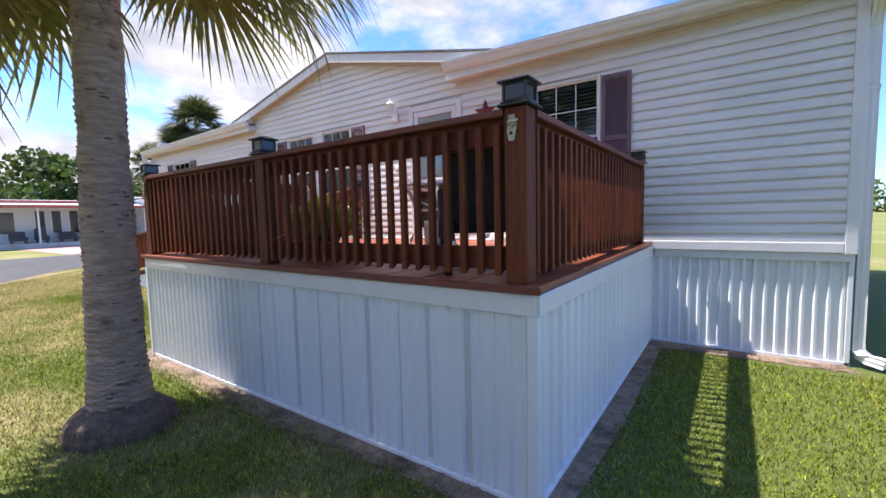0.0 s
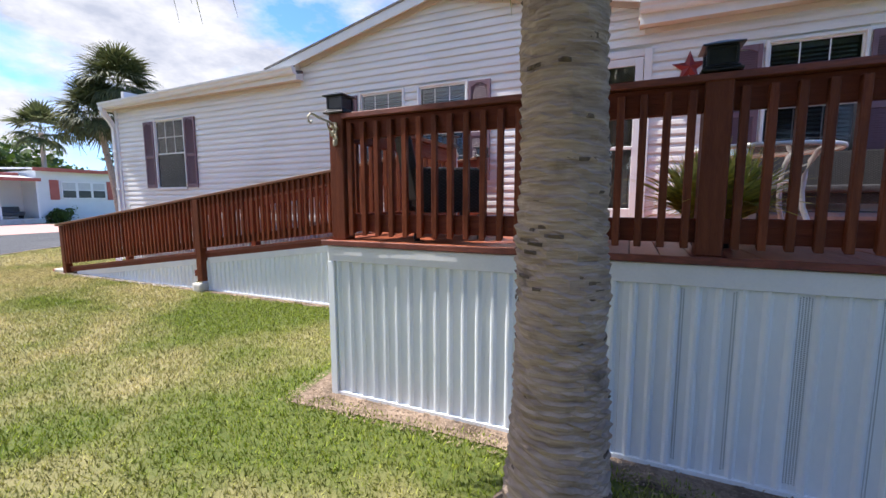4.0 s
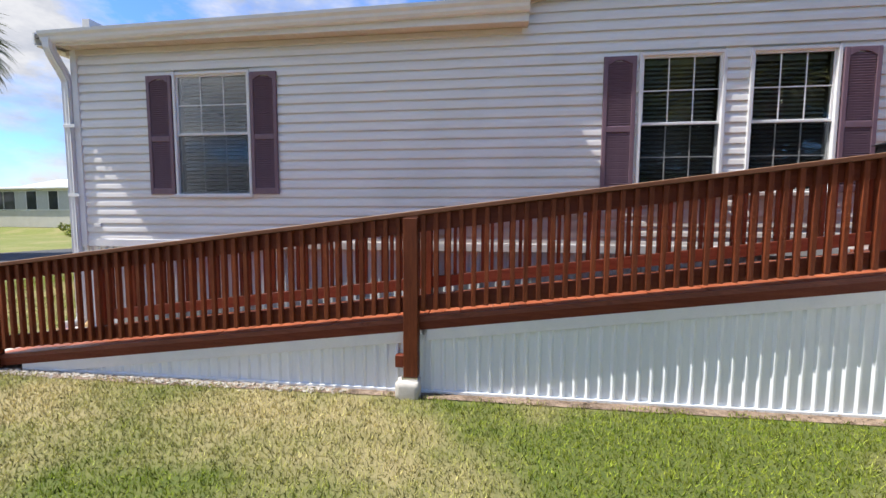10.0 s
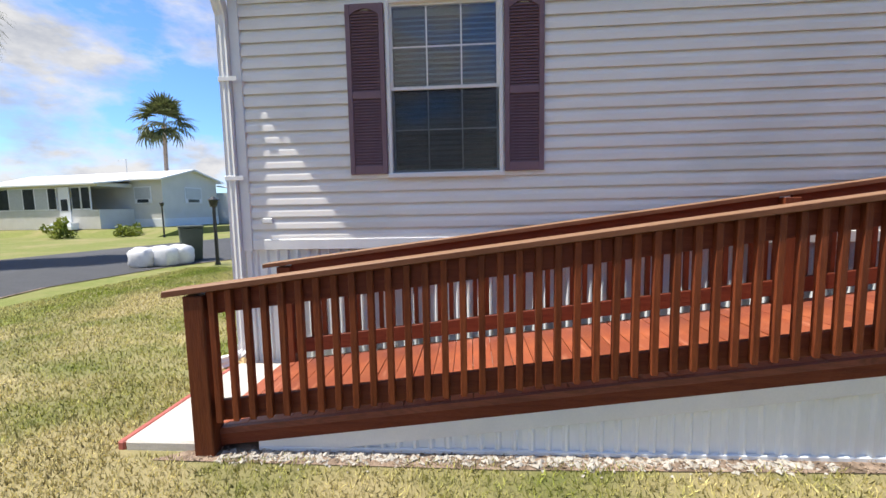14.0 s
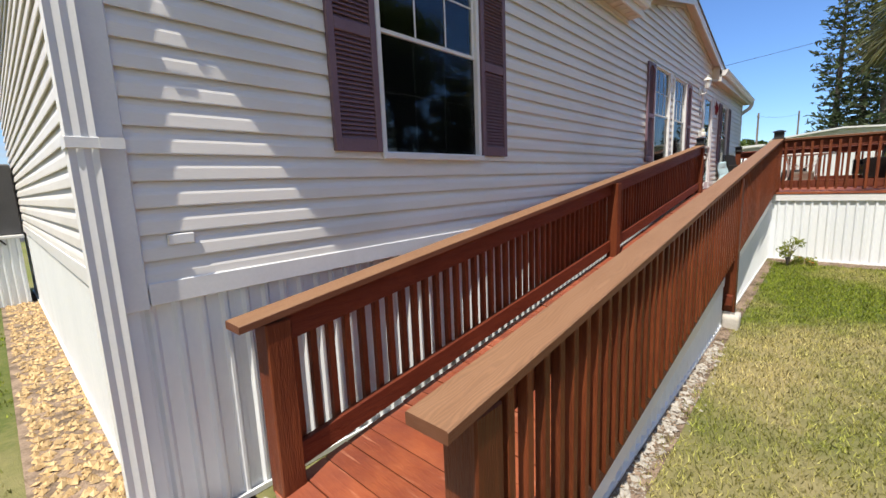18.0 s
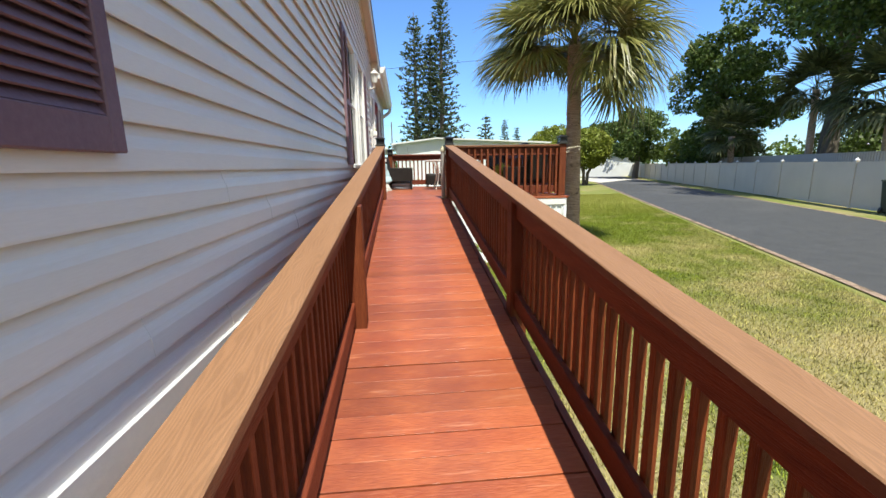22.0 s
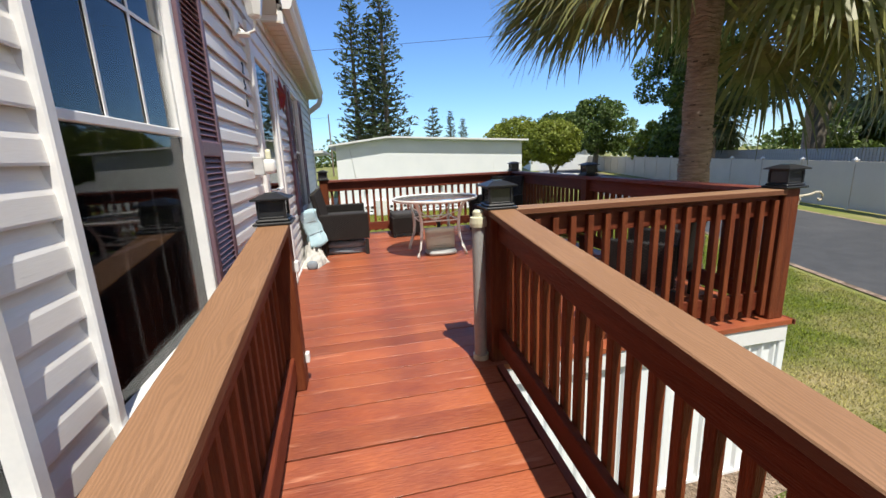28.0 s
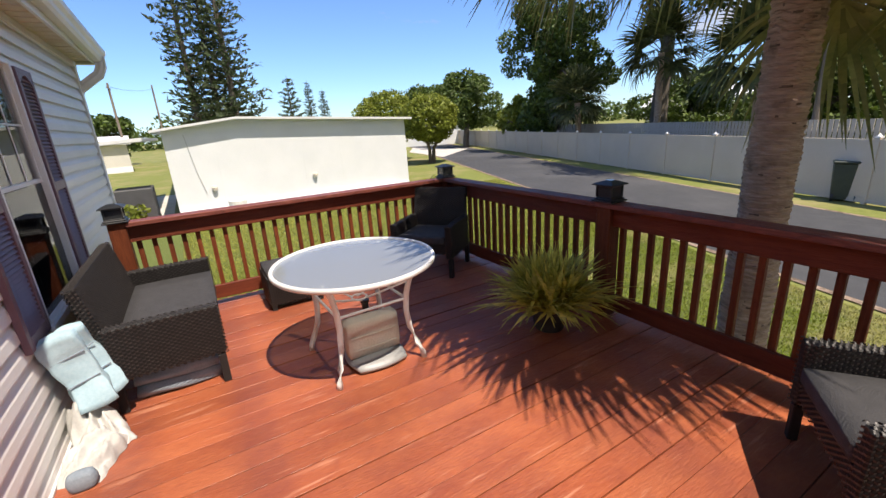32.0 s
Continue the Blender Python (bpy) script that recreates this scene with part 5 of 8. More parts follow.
        f.parent = ob
        f.matrix_basis = Matrix.Translation(hub - origin_of(ob) + Vector((0, 0, 0.25 - 0.45 * s))) @ Matrix.Rotation(radians(az), 4, "Z") @ Matrix.Rotation(-radians(tilt), 4, "Y") @ Matrix.Rotation(radians(rng.uniform(-25, 25)), 4, "X")
    return ob


palm((-3.681, 1.033), 4.02, 1.84, 82, "tall cabbage palm with a ringed grey trunk on the lawn", (-0.079, 0.106), 0.185, 0.135, 46, None, 4, limp=0.10)
palm((-28.0, 13.15), 7.3, 1.85, 70, "slender cabbage palm across the lane", (0.2, -0.3), 0.19, 0.13, 26, M_FARFROND, 7, wide=0.036, limp=0.2)
palm((-28.7, 12.90), 5.7, 1.75, 66, "leaning cabbage palm across the lane", (0.1, -0.75), 0.20, 0.14, 26, M_FARFROND, 9, wide=0.036, limp=0.2)
palm((-44.4, 16.3), 6.6, 2.0, 30, "small far cabbage palm", (0.1, 0.0), 0.22, 0.16, 16, M_FARFROND, 12, wide=0.08)
palm((-39.4, 37.6), 9.4, 2.4, 34, "tall far cabbage palm behind a roof", (0.2, 0.0), 0.22, 0.16, 16, M_FARFROND, 14, wide=0.08)
palm((-24.6, 60.5), 6.4, 2.6, 30, "far cabbage palm beyond the lane", (0.1, 0.0), 0.25, 0.2, 14, M_FARFROND, 15, wide=0.09)
palm((14.0, -17.2), 3.3, 2.0, 30, "bushy palm behind the boundary wall", (0.2, 0.0), 0.22, 0.18, 18, M_FARFROND, 17, wide=0.06)
palm((3.2, -15.2), 4.2, 2.4, 44, "full palm with hanging fronds behind the boundary wall", (0.2, 0.0), 0.26, 0.2, 20, M_FARFROND, 18, wide=0.06)
palm((9.0, -17.6), 5.4, 2.2, 34, "palm behind the boundary wall", (0.1, 0.0), 0.2, 0.16, 18, M_FARFROND, 19, wide=0.06)


def leaf_cloud(gen, centres, radii, count, size, flat=1.0):
    """Small leaf triangles spread through round clumps, thick at their surface."""
    out = []
    for c, r in zip(centres, radii):
        d = gen.normal(size=(count, 3))
        d /= np.linalg.norm(d, axis=1)[:, None]
        rad = r * gen.uniform(0.45, 1.08, (count, 1)) ** 0.6
        p = np.array(c) + d * rad * np.array([1, 1, flat])
        u = gen.normal(size=(count, 3))
        u /= np.linalg.norm(u, axis=1)[:, None]
        w = gen.normal(size=(count, 3))
        w -= u * (u * w).sum(1)[:, None]
        w /= np.linalg.norm(w, axis=1)[:, None]
        s = size * gen.uniform(0.6, 1.4, (count, 1))
        out.append(np.stack([p - u * s * 0.7, p + w * s * 0.45, p + u * s * 0.7, p - w * s * 0.45], 1))
    return np.concatenate(out)


def broad_tree(at, height, spread, clumps, label, seed, size=0.22, per=170, mat=None, low=0.35, r_trunk=0.28, flat=0.8, name="tree", uneven=0.3):
    gen = np.random.default_rng(seed)
    rng = random.Random(seed)
    ob = thing(name, (*at, 0), label, "tree", "trees along the lane")
    bm = bmesh.new()
    top = height * 0.62
    trunk_mesh(bm, [(at[0] + 0.15 * math.sin(i), at[1] + 0.1 * math.cos(i * 1.3), -0.1 + top * i / 6) for i in range(7)], [r_trunk * (1.25 - 0.11 * i) for i in range(7)], 9, 0, seed)
    centres, radii = [], []
    for k in range(clumps):
        a, s = k * 2.399, math.sqrt((k + 0.5) / clumps)
        hgt = low + (1 - low) * rng.random()
        prof = math.sin(math.pi * min(0.98, max(0.06, 0.12 + 0.82 * (hgt - low) / (1 - low)))) ** 0.55
        r = spread * s * prof * rng.uniform(1 - uneven, 1 + uneven * 0.6)
        c = (at[0] + r * math.cos(a), at[1] + r * math.sin(a), height * hgt * 0.94)
        centres.append(c)
        radii.append(spread * rng.uniform(0.2, 0.36))
        if k % 4 == 0:
            st = Vector((at[0], at[1], height * rng.uniform(0.3, 0.55)))
            e = Vector(c)
            mid = st.lerp(e, 0.5) + Vector((0, 0, 0.08 * height))
            tube(bm, [st, mid, e], [r_trunk * 0.42, r_trunk * 0.26, r_trunk * 0.07], 6)
    part("trunk", bm, M_BARK, ob)
    tri_mesh("crown", leaf_cloud(gen, centres, radii, per, size, flat), mat or M_LEAF, ob)
    return ob


def clipped_tree(at, z0, z1, r, label, seed):
    """A rounded clipped crown on a short stem; its skin is uneven leaf clumps."""
    gen = np.random.default_rng(seed)
    ob = thing("tree", (*at, 0), label, "tree", "trees along the lane")
    bm = bmesh.new()
    for k in range(3):
        a = k * 2.1
        tube(bm, [(at[0] + 0.12 * math.cos(a), at[1] + 0.12 * math.sin(a), -0.05), (at[0] + 0.2 * math.cos(a), at[1] + 0.2 * math.sin(a), z0 * 0.7), (at[0] + 0.7 * r * math.cos(a) * 0.6, at[1] + 0.7 * r * math.sin(a) * 0.6, z0 + 0.6)], [0.16, 0.12, 0.06], 7)
    part("trunk", bm, M_BARK, ob)
    centres, radii = [], []
    h = (z1 - z0) / 2
    for k in range(120):
        u = 1 - 2 * (k + 0.5) / 120
        a = k * 2.399
        q = math.sqrt(1 - u * u)
        j = gen.uniform(0.78, 0.98)
        centres.append((at[0] + r * j * q * math.cos(a), at[1] + r * j * q * math.sin(a), (z0 + z1) / 2 + h * j * u))
        radii.append(r * gen.uniform(0.13, 0.22))
    tri_mesh("crown", leaf_cloud(gen, centres, radii, 130, 0.13), M_LEAFLIT, ob)
    return ob


def norfolk_pine(at, height, spread, label, seed, first=0.18):
    """A straight stem with whorls of level branches hung with needle tufts."""
    gen = np.random.default_rng(seed)
    rng = random.Random(seed)
    ob = thing("norfolk_pine", (*at, 0), label, "pine tree", "tall pines")
    bm = bmesh.new()
    tube(bm, [(at[0], at[1], -0.1), (at[0] + 0.1, at[1], height * 0.5), (at[0], at[1], height)], [height * 0.017, height * 0.011, 0.02], 8)
    tufts = []
    whorls = int(height * 1.55)
    for w in range(whorls):
        s = w / whorls
        z = height * (first + (0.985 - first) * s)
        reach = spread * (1 - s) ** 0.62 * rng.uniform(0.72, 1.1) + 0.12
        for b in range(6):
            if rng.random() < 0.12:
                continue
            a = b * 1.047 + w * 0.6 + rng.uniform(-0.15, 0.15)
            ln = reach * rng.uniform(0.7, 1.08)
            ex, ey = math.cos(a), math.sin(a)
            rise = 0.16 + 0.25 * s
            tube(bm, [(at[0], at[1], z), (at[0] + ex * ln * 0.6, at[1] + ey * ln * 0.6, z + rise * ln * 0.25), (at[0] + ex * ln, at[1] + ey * ln, z + rise * ln)], [0.035, 0.025, 0.01], 4, caps=False)
            n = max(4, int(ln * 11))
            q = gen.uniform(0.18, 1.04, n)
            base = np.stack([at[0] + ex * ln * q, at[1] + ey * ln * q, z + rise * ln * q ** 1.6], 1)
            off = gen.normal(size=(n, 3)) * np.array([0.16, 0.16, 0.09])
            base = base + off
            d1 = gen.normal(size=(n, 3)) * 0.5 + np.array([ex, ey, 0.35]) * 0.8
            d1 /= np.linalg.norm(d1, axis=1)[:, None]
            d2 = np.cross(d1, gen.normal(size=(n, 3)))
            d2 /= np.linalg.norm(d2, axis=1)[:, None] + 1e-9
            L1, W1 = gen.uniform(0.22, 0.42, (n, 1)), gen.uniform(0.06, 0.12, (n, 1))
            tufts.append(np.stack([base - d1 * L1 * 0.6, base + d2 * W1, base + d1 * L1, base - d2 * W1], 1))
    part("trunk", bm, M_BARK, ob)
    tri_mesh("needles", np.concatenate(tufts), M_PINE, ob)
    return ob


norfolk_pine((36.5, 3.1), 18.2, 2.7, "tall feathery pine behind the white building", 1)
norfolk_pine((37.0, 1.4), 16.4, 2.6, "slim pine between two taller ones", 2)
norfolk_pine((36.2, 0.2), 20.4, 3.0, "tallest feathery pine behind the white building", 3)
norfolk_pine((54, -8.3), 9.6, 2.2, "small far pine above the roofs", 4)
norfolk_pine((86, -19.0), 12.5, 1.7, "very far slender pine on the skyline", 5)
norfolk_pine((88, -22.5), 11.0, 1.7, "very far slender pine on the skyline", 8)
norfolk_pine((-17.0, 42.5), 14.6, 3.6, "large dark pine beyond the lane", 6, first=0.1)
norfolk_pine((-50, 24.5), 8.0, 2.3, "young pine behind the palms", 7)
clipped_tree((26.0, -9.4), 1.5, 5.0, 2.5, "round clipped tree with yellow-green leaves", 21)
clipped_tree((20.6, -10.0), 1.4, 4.5, 1.9, "round clipped tree beside the driveway", 22)
broad_tree((33.0, -21.5), 7.4, 3.6, 42, "leafy green tree beyond the driveway", 31, 0.2, 320)
broad_tree((45.0, -24.0), 7.0, 4.5, 40, "far leafy green tree", 32, 0.24, 260)
broad_tree((19.5, -20.6), 11.8, 3.9, 66, "large dark oak behind the boundary wall", 33, 0.185, 480, low=0.10, r_trunk=0.4)
broad_tree((11.0, -21.0), 16.5, 4.6, 46, "tall dark oak with moss behind the wall", 34, 0.19, 400, low=0.58, r_trunk=0.45)
broad_tree((3.4, -17.6), 15.0, 6.4, 60, "large oak with a thick trunk and high crown", 35, 0.18, 420, low=0.56, r_trunk=0.55)
broad_tree((-3.0, -19.5), 11.5, 5.0, 60, "dark spreading oak behind the wall", 36, 0.18, 360, low=0.35, r_trunk=0.4)
broad_tree((5.0, -27.0), 5.6, 3.8, 50, "dense green tree far behind the pickets", 38, 0.2, 330, low=0.05)
broad_tree((13.5, -29.0), 5.2, 3.8, 50, "dense green tree far behind the pickets", 39, 0.2, 330, low=0.05)
broad_tree((24.0, -21.0), 4.6, 2.2, 26, "yellow-green shrub tree behind the wall", 37, 0.22, 130, mat=M_LEAFLIT)
for k, (x, y, h, s) in enumerate(((-52, 4, 7, 5), (-54, 11, 8, 5), (-56, -3, 8.5, 6), (-60, 20, 7, 6), (-50, -10, 9, 6))):
    broad_tree((x, y), h, s, 40, "leafy green tree behind the far houses", 50 + k, 0.42, 110, low=0.1)
gen = np.random.default_rng(77)
far_c = [(150 * math.cos(a) + gen.uniform(-12, 12), 150 * math.sin(a) + gen.uniform(-12, 12), gen.uniform(0, 4.2)) for a in np.linspace(0, 2 * math.pi, 330)]
woods = tri_mesh("far_woods", leaf_cloud(gen, far_c, [gen.uniform(2.5, 5.0) for _ in far_c], 120, 0.9), M_LEAF)
tagged(woods, "hazy belt of far trees along the horizon", "woods", kind="stuff")

# ---- fern, shrub and small plants ----
fern = thing("potted_fern", (-3.02, 2.42, DECK_Z), "bushy yellow-green fern in a dark pot on the deck", "potted plant")
bm = bmesh.new()
lathe(bm, [(0.10, 0.0), (0.105, 0.01), (0.135, 0.15), (0.145, 0.155), (0.145, 0.175), (0.125, 0.175), (0.12, 0.15)], 20, (-3.02, 2.42, DECK_Z))
part("pot", bm, M_POT, fern)
rng = random.Random(8)
qs = []
for k in range(900):
    az, s = k * 2.399, (k + 0.5) / 900
    ln = rng.uniform(0.24, 0.53)
    cx, cy = (0.11 * math.cos(1.257 * (k % 6)), 0.11 * math.sin(1.257 * (k % 6))) if k % 6 < 5 else (0.0, 0.0)
    az += rng.uniform(-0.9, 0.9)
    up = radians(87 - 55 * s + rng.uniform(-9, 9))
    dx, dy = math.cos(az), math.sin(az)
    side = Vector((-dy, dx, 0)) * rng.uniform(0.8, 1.2)
    bend = rng.uniform(0.5, 1.1)
    spine = []
    for j in range(8):
        q = j / 7
        hor = ln * q * math.cos(up) * (1 + 0.30 * q)
        ver = ln * (q * math.sin(up) - 0.36 * bend * q ** 2.6 * (0.35 + s))
        spine.append(Vector((-3.02 + cx + dx * (0.02 + hor), 2.42 + cy + dy * (0.02 + hor), max(DECK_Z + 0.01, DECK_Z + 0.16 + ver))))
    for j in range(7):
        wa, wb = (0.0145 * math.sin(math.pi * (0.16 + 0.82 * i / 7)) * (1.45 if i % 2 else 0.6) for i in (j, j + 1))
        a, b = spine[j], spine[j + 1]
        qs.append([tuple(a - side * wa), tuple(b - side * wb), tuple(b + side * wb), tuple(a + side * wa)])
tri_mesh("foliage", np.array(qs), M_FERN, fern)

bush = thing("flowering_shrub", (-5.98, 3.62, 0), "sparse young shrub with orange flowers beside the deck skirting", "shrub")
bm = bmesh.new()
rng = random.Random(4)
cent = []
for k in range(11):
    a = k * 2.399
    e = Vector((-5.98 + math.cos(a) * rng.uniform(0.05, 0.24), 3.62 + math.sin(a) * rng.uniform(0.05, 0.16), rng.uniform(0.16, 0.42)))
    tube(bm, [(-5.98, 3.62, -0.02), (-5.98 + (e.x + 5.98) * 0.35, 3.62 + (e.y - 3.62) * 0.35, e.z * 0.55), e], [0.008, 0.006, 0.003], 5)
    cent.append(tuple(e))
part("stems", bm, M_BARK, bush)
gen = np.random.default_rng(5)
low_c = [(-5.83 + gen.uniform(-0.14, 0.14), 3.42 + gen.uniform(-0.1, 0.12), gen.uniform(0.03, 0.1)) for _ in range(10)]
tri_mesh("leaves", leaf_cloud(gen, cent + low_c, [0.07] * 11 + [0.07] * 10, 34, 0.026), M_LEAFLIT, bush)
for x, y, z in ((-5.84, 3.36, 0.06), (-5.70, 3.48, 0.09), (-5.90, 3.33, 0.05), (-5.72, 3.40, 0.07)):
    pet = []
    for k in range(9):
        a = k * 0.7
        p, q = Vector((x, y, z)), Vector((x + 0.03 * math.cos(a), y + 0.03 * math.sin(a), z + 0.014))
        sd = Vector((-math.sin(a), math.cos(a), 0)) * 0.012
        pet.append([tuple(p), tuple((p + q) / 2 + sd), tuple(q), tuple((p + q) / 2 - sd)])
    tri_mesh("flower", np.array(pet), M_FLOWER, bush)
lily = thing("bird_of_paradise", (9.6, -3.9, 0), "clump of broad bright green leaves at the white building's corner", "shrub")
qs = []
rng = random.Random(6)
for k in range(70):
    a, ln, up = k * 2.399, rng.uniform(0.6, 1.15), rng.uniform(0.5, 1.3)
    b0 = Vector((9.6 + rng.uniform(-.5, .5), -3.9 + rng.uniform(-.6, .6), 0))
    d = Vector((math.cos(a) * math.cos(up), math.sin(a) * math.cos(up), math.sin(up)))
    sd = d.cross(Vector((0, 0, 1))).normalized() * 0.09
    p = [b0 + d * ln * s - Vector((0, 0, 0.35 * s ** 3 * ln)) for s in (0.1, 0.5, 0.8, 1.0)]
    qs += [[tuple(p[0]), tuple(p[1] - sd), tuple(p[2]), tuple(p[1] + sd)], [tuple(p[1] - sd), tuple(p[3]), tuple(p[1] + sd), tuple(p[2])]]
tri_mesh("leaves", np.array(qs), M_LEAFLIT, lily)

# ---- grass blades ----
gen = np.random.default_rng(11)


def lawn_blades(name, n, x0, x1, y0, y1, tall, wide, keep, label, fade=0.0, mat=M_BLADE):
    x, y = gen.uniform(x0, x1, n), gen.uniform(y0, y1, n)
    # thins out towards the ends of its stretch
    ok = keep(x, y) & (gen.random(n) < np.clip(np.minimum(x1 - x, x - x0) / fade, 0, 1)) if fade else keep(x, y)
    x, y = x[ok], y[ok]
    n = len(x)
    a, lean = gen.uniform(0, 2 * math.pi, n), gen.uniform(0.2, 1.2, n)
    h = tall * gen.uniform(0.55, 1.25, n)
    wx, wy = np.cos(a) * wide * gen.uniform(0.6, 1.4, n), np.sin(a) * wide * gen.uniform(0.6, 1.4, n)
    b = gen.uniform(0, 2 * math.pi, n)
    tx, ty, tz = x + np.cos(b) * h * np.sin(lean), y + np.sin(b) * h * np.sin(lean), h * np.cos(lean)
    tri = np.stack([np.stack([x - wx, y - wy, np.full(n, -0.006)], 1), np.stack([x + wx, y + wy, np.full(n, -0.006)], 1), np.stack([tx, ty, tz], 1)], 1)
    tagged(tri_mesh(name, tri, mat), label, "grass", kind="stuff")


def on_lawn(x, y):
    edge = 0.06 * np.sin(7 * x) + 0.05 * np.sin(17 * x + 3 * y) + 0.05 * np.sin(23 * y)
    road = y > -1.42 - 0.358 * (x + 7.5) + 0.25
    west_ok = (x > -15.0) | (y > 1.5 - 0.9 * (x + 15))
    deck_bed = (x > -5.72 + edge) & (x < -0.63 + 0.5 * edge) & (y > 1.74 + 0.6 * edge)
    ramp_bed = (x > -14.0) & (x < 0.95) & (y > 3.83 + 0.6 * edge) & ((x < -5.3) | (y > 5.03 + edge))
    trunk = (x + 3.68) ** 2 + (y - 1.0) ** 2 < 0.27 ** 2
    corner = (x > -14.6 + edge) & (y > 5.0)
    slab = (x > -14.3) & (y > 3.85) & (x < -5.4)
    return road & west_ok & ~deck_bed & ~ramp_bed & ~trunk & ~corner & ~slab


lawn_blades("near_grass", 900000, -16.5, 4.8, -5.6, 4.95, 0.036, 0.0042, on_lawn, "coarse green lawn grass with straw coloured patches", 3.0)
lawn_blades("side_grass", 90000, -19.5, -14.2, 2.0, 12.0, 0.036, 0.006, on_lawn, "coarse lawn grass beside the house")
lawn_blades("east_grass", 230000, -2.0, 10.2, -7.5, 5.0, 0.04, 0.008, lambda x, y: on_lawn(x, y) & (x > 0.9), "dry yellow-green lawn grass between the houses", mat=M_DRYBLADE)

# dry litter on the bare strips
strips = [((-5.72, 1.60), (-0.6, 1.86), 2200), ((-5.74, 1.7), (-5.45, 3.9), 1300), ((-0.74, 1.7), (-0.5, 5.1), 900), ((-13.8, 3.80), (-5.6, 3.95), 2200), ((-0.7, 5.02), (0.95, 5.2), 700)]
flakes = []
for (xa, ya), (xb, yb), n in strips:
    x, y, a = gen.uniform(xa, xb, n), gen.uniform(ya, yb, n), gen.uniform(0, 2 * math.pi, n)
    ln, wd, z = gen.uniform(0.006, 0.022, n), gen.uniform(0.002, 0.006, n), gen.uniform(0.004, 0.014, n)
    dx, dy = np.cos(a), np.sin(a)
    flakes.append(np.stack([np.stack([x - dx * ln, y - dy * ln, z - 0.002], 1), np.stack([x - dy * wd, y + dx * wd, z + 0.004], 1), np.stack([x + dx * ln, y + dy * ln, z], 1), np.stack([x + dy * wd, y - dx * wd, z + 0.003], 1)], 1))
tagged(tri_mesh("dry_litter", np.concatenate(flakes), M_LITTER), "dry brown leaf litter and chips on the bare soil", "litter", kind="stuff")


# ---- things on the front wall ----
lamp = thing("wall_lantern", (-4.59, WALL_Y, 3.1), "white porch lantern with frosted glass beside the door", "wall lamp")
bm = bmesh.new()
box(bm, -4.65, -4.53, WALL_Y - 0.035, WALL_Y - 0.012, 3.04, 3.2, bevel=0.006)
part("mount_block", bm, M_TRIM, lamp)
bm = bmesh.new()
lathe(bm, [(0.045, 0.0), (0.045, 0.012), (0.02, 0.02)], 14, (-4.59, WALL_Y - 0.06, 3.06))
tube(bm, [(-4.59, WALL_Y - 0.04, 3.1), (-4.59, WALL_Y - 0.08, 3.07), (-4.59, WALL_Y - 0.13, 3.09), (-4.59, WALL_Y - 0.14, 3.15)], 0.009, 8)
part("arm", bm, M_WHITEMETAL, lamp)
bm = bmesh.new()
lathe(bm, [(0.03, 0.0), (0.042, 0.012), (0.066, 0.15), (0.064, 0.152)], 6, (-4.59, WALL_Y - 0.14, 3.16))
part("glass", bm, M_LAMPGLASS, lamp)
bm = bmesh.new()
lathe(bm, [(0.078, 0.0), (0.075, 0.012), (0.035, 0.05), (0.012, 0.062), (0.016, 0.08), (0.004, 0.095)], 12, (-4.59, WALL_Y - 0.14, 3.312))
part("cap", bm, M_WHITEMETAL, lamp)


def numeral(ch, z):
    cu = bpy.data.curves.new("numeral", "FONT")
    cu.body, cu.size, cu.extrude, cu.align_x, cu.align_y = ch, 0.098, 0.003, "CENTER", "CENTER"
    tmp = bpy.data.objects.new("tmp", cu)
    scene.collection.objects.link(tmp)
    me = bpy.data.meshes.new_from_object(tmp.evaluated_get(bpy.context.evaluated_depsgraph_get()))
    bpy.data.objects.remove(tmp)
    me.name = "house_number"
    me.materials.clear()
    me.materials.append(M_NUMBER)
    ob = new("house_number", me)
    ob.matrix_basis = pose(-4.545, WALL_Y - 0.026, z, 90, 0, 0)
    tagged(ob, "black house numeral %s fixed to the siding" % ch, "house number", "house number 256")


for ch, z in (("2", 2.885), ("5", 2.79), ("6", 2.69)):
    numeral(ch, z)

star = thing("barn_star", (-2.915, WALL_Y - 0.02, 2.98), "dark red five-pointed metal star on the siding", "wall star")
bm = bmesh.new()
tip = [bm.verts.new((-2.915 + (0.19 if k % 2 == 0 else 0.078) * math.sin(k * math.pi / 5), WALL_Y - 0.02, 2.955 + (0.19 if k % 2 == 0 else 0.078) * math.cos(k * math.pi / 5))) for k in range(10)]
mid_v, back_v = bm.verts.new((-2.915, WALL_Y - 0.075, 2.955)), bm.verts.new((-2.915, WALL_Y - 0.018, 2.955))
for k in range(10):
    bm.faces.new((tip[k], tip[(k + 1) % 10], mid_v))
    bm.faces.new((tip[(k + 1) % 10], tip[k], back_v))
bmesh.ops.recalc_face_normals(bm, faces=bm.faces)
part("star", bm, M_STAR, star)

outlet = thing("outdoor_outlet", (-4.52, WALL_Y, 2.30), "grey outlet box with a cloudy plastic cover and plug", "outlet")
part("box", cube(-4.565, -4.475, WALL_Y - 0.075, WALL_Y - 0.012, 2.235, 2.355, bevel=0.006), M_GREYBOX, outlet)
bm = bmesh.new()
soft_box(bm, -4.535, -4.425, WALL_Y - 0.135, WALL_Y - 0.045, 2.245, 2.335, 0.25, 3)
part("cover", bm, M_LAMPGLASS, outlet, "cloudy plastic cover", smooth=True)
bm = bmesh.new()
soft_box(bm, -4.495, -4.463, WALL_Y - 0.112, WALL_Y - 0.08, 2.335, 2.40, 0.4, 2)
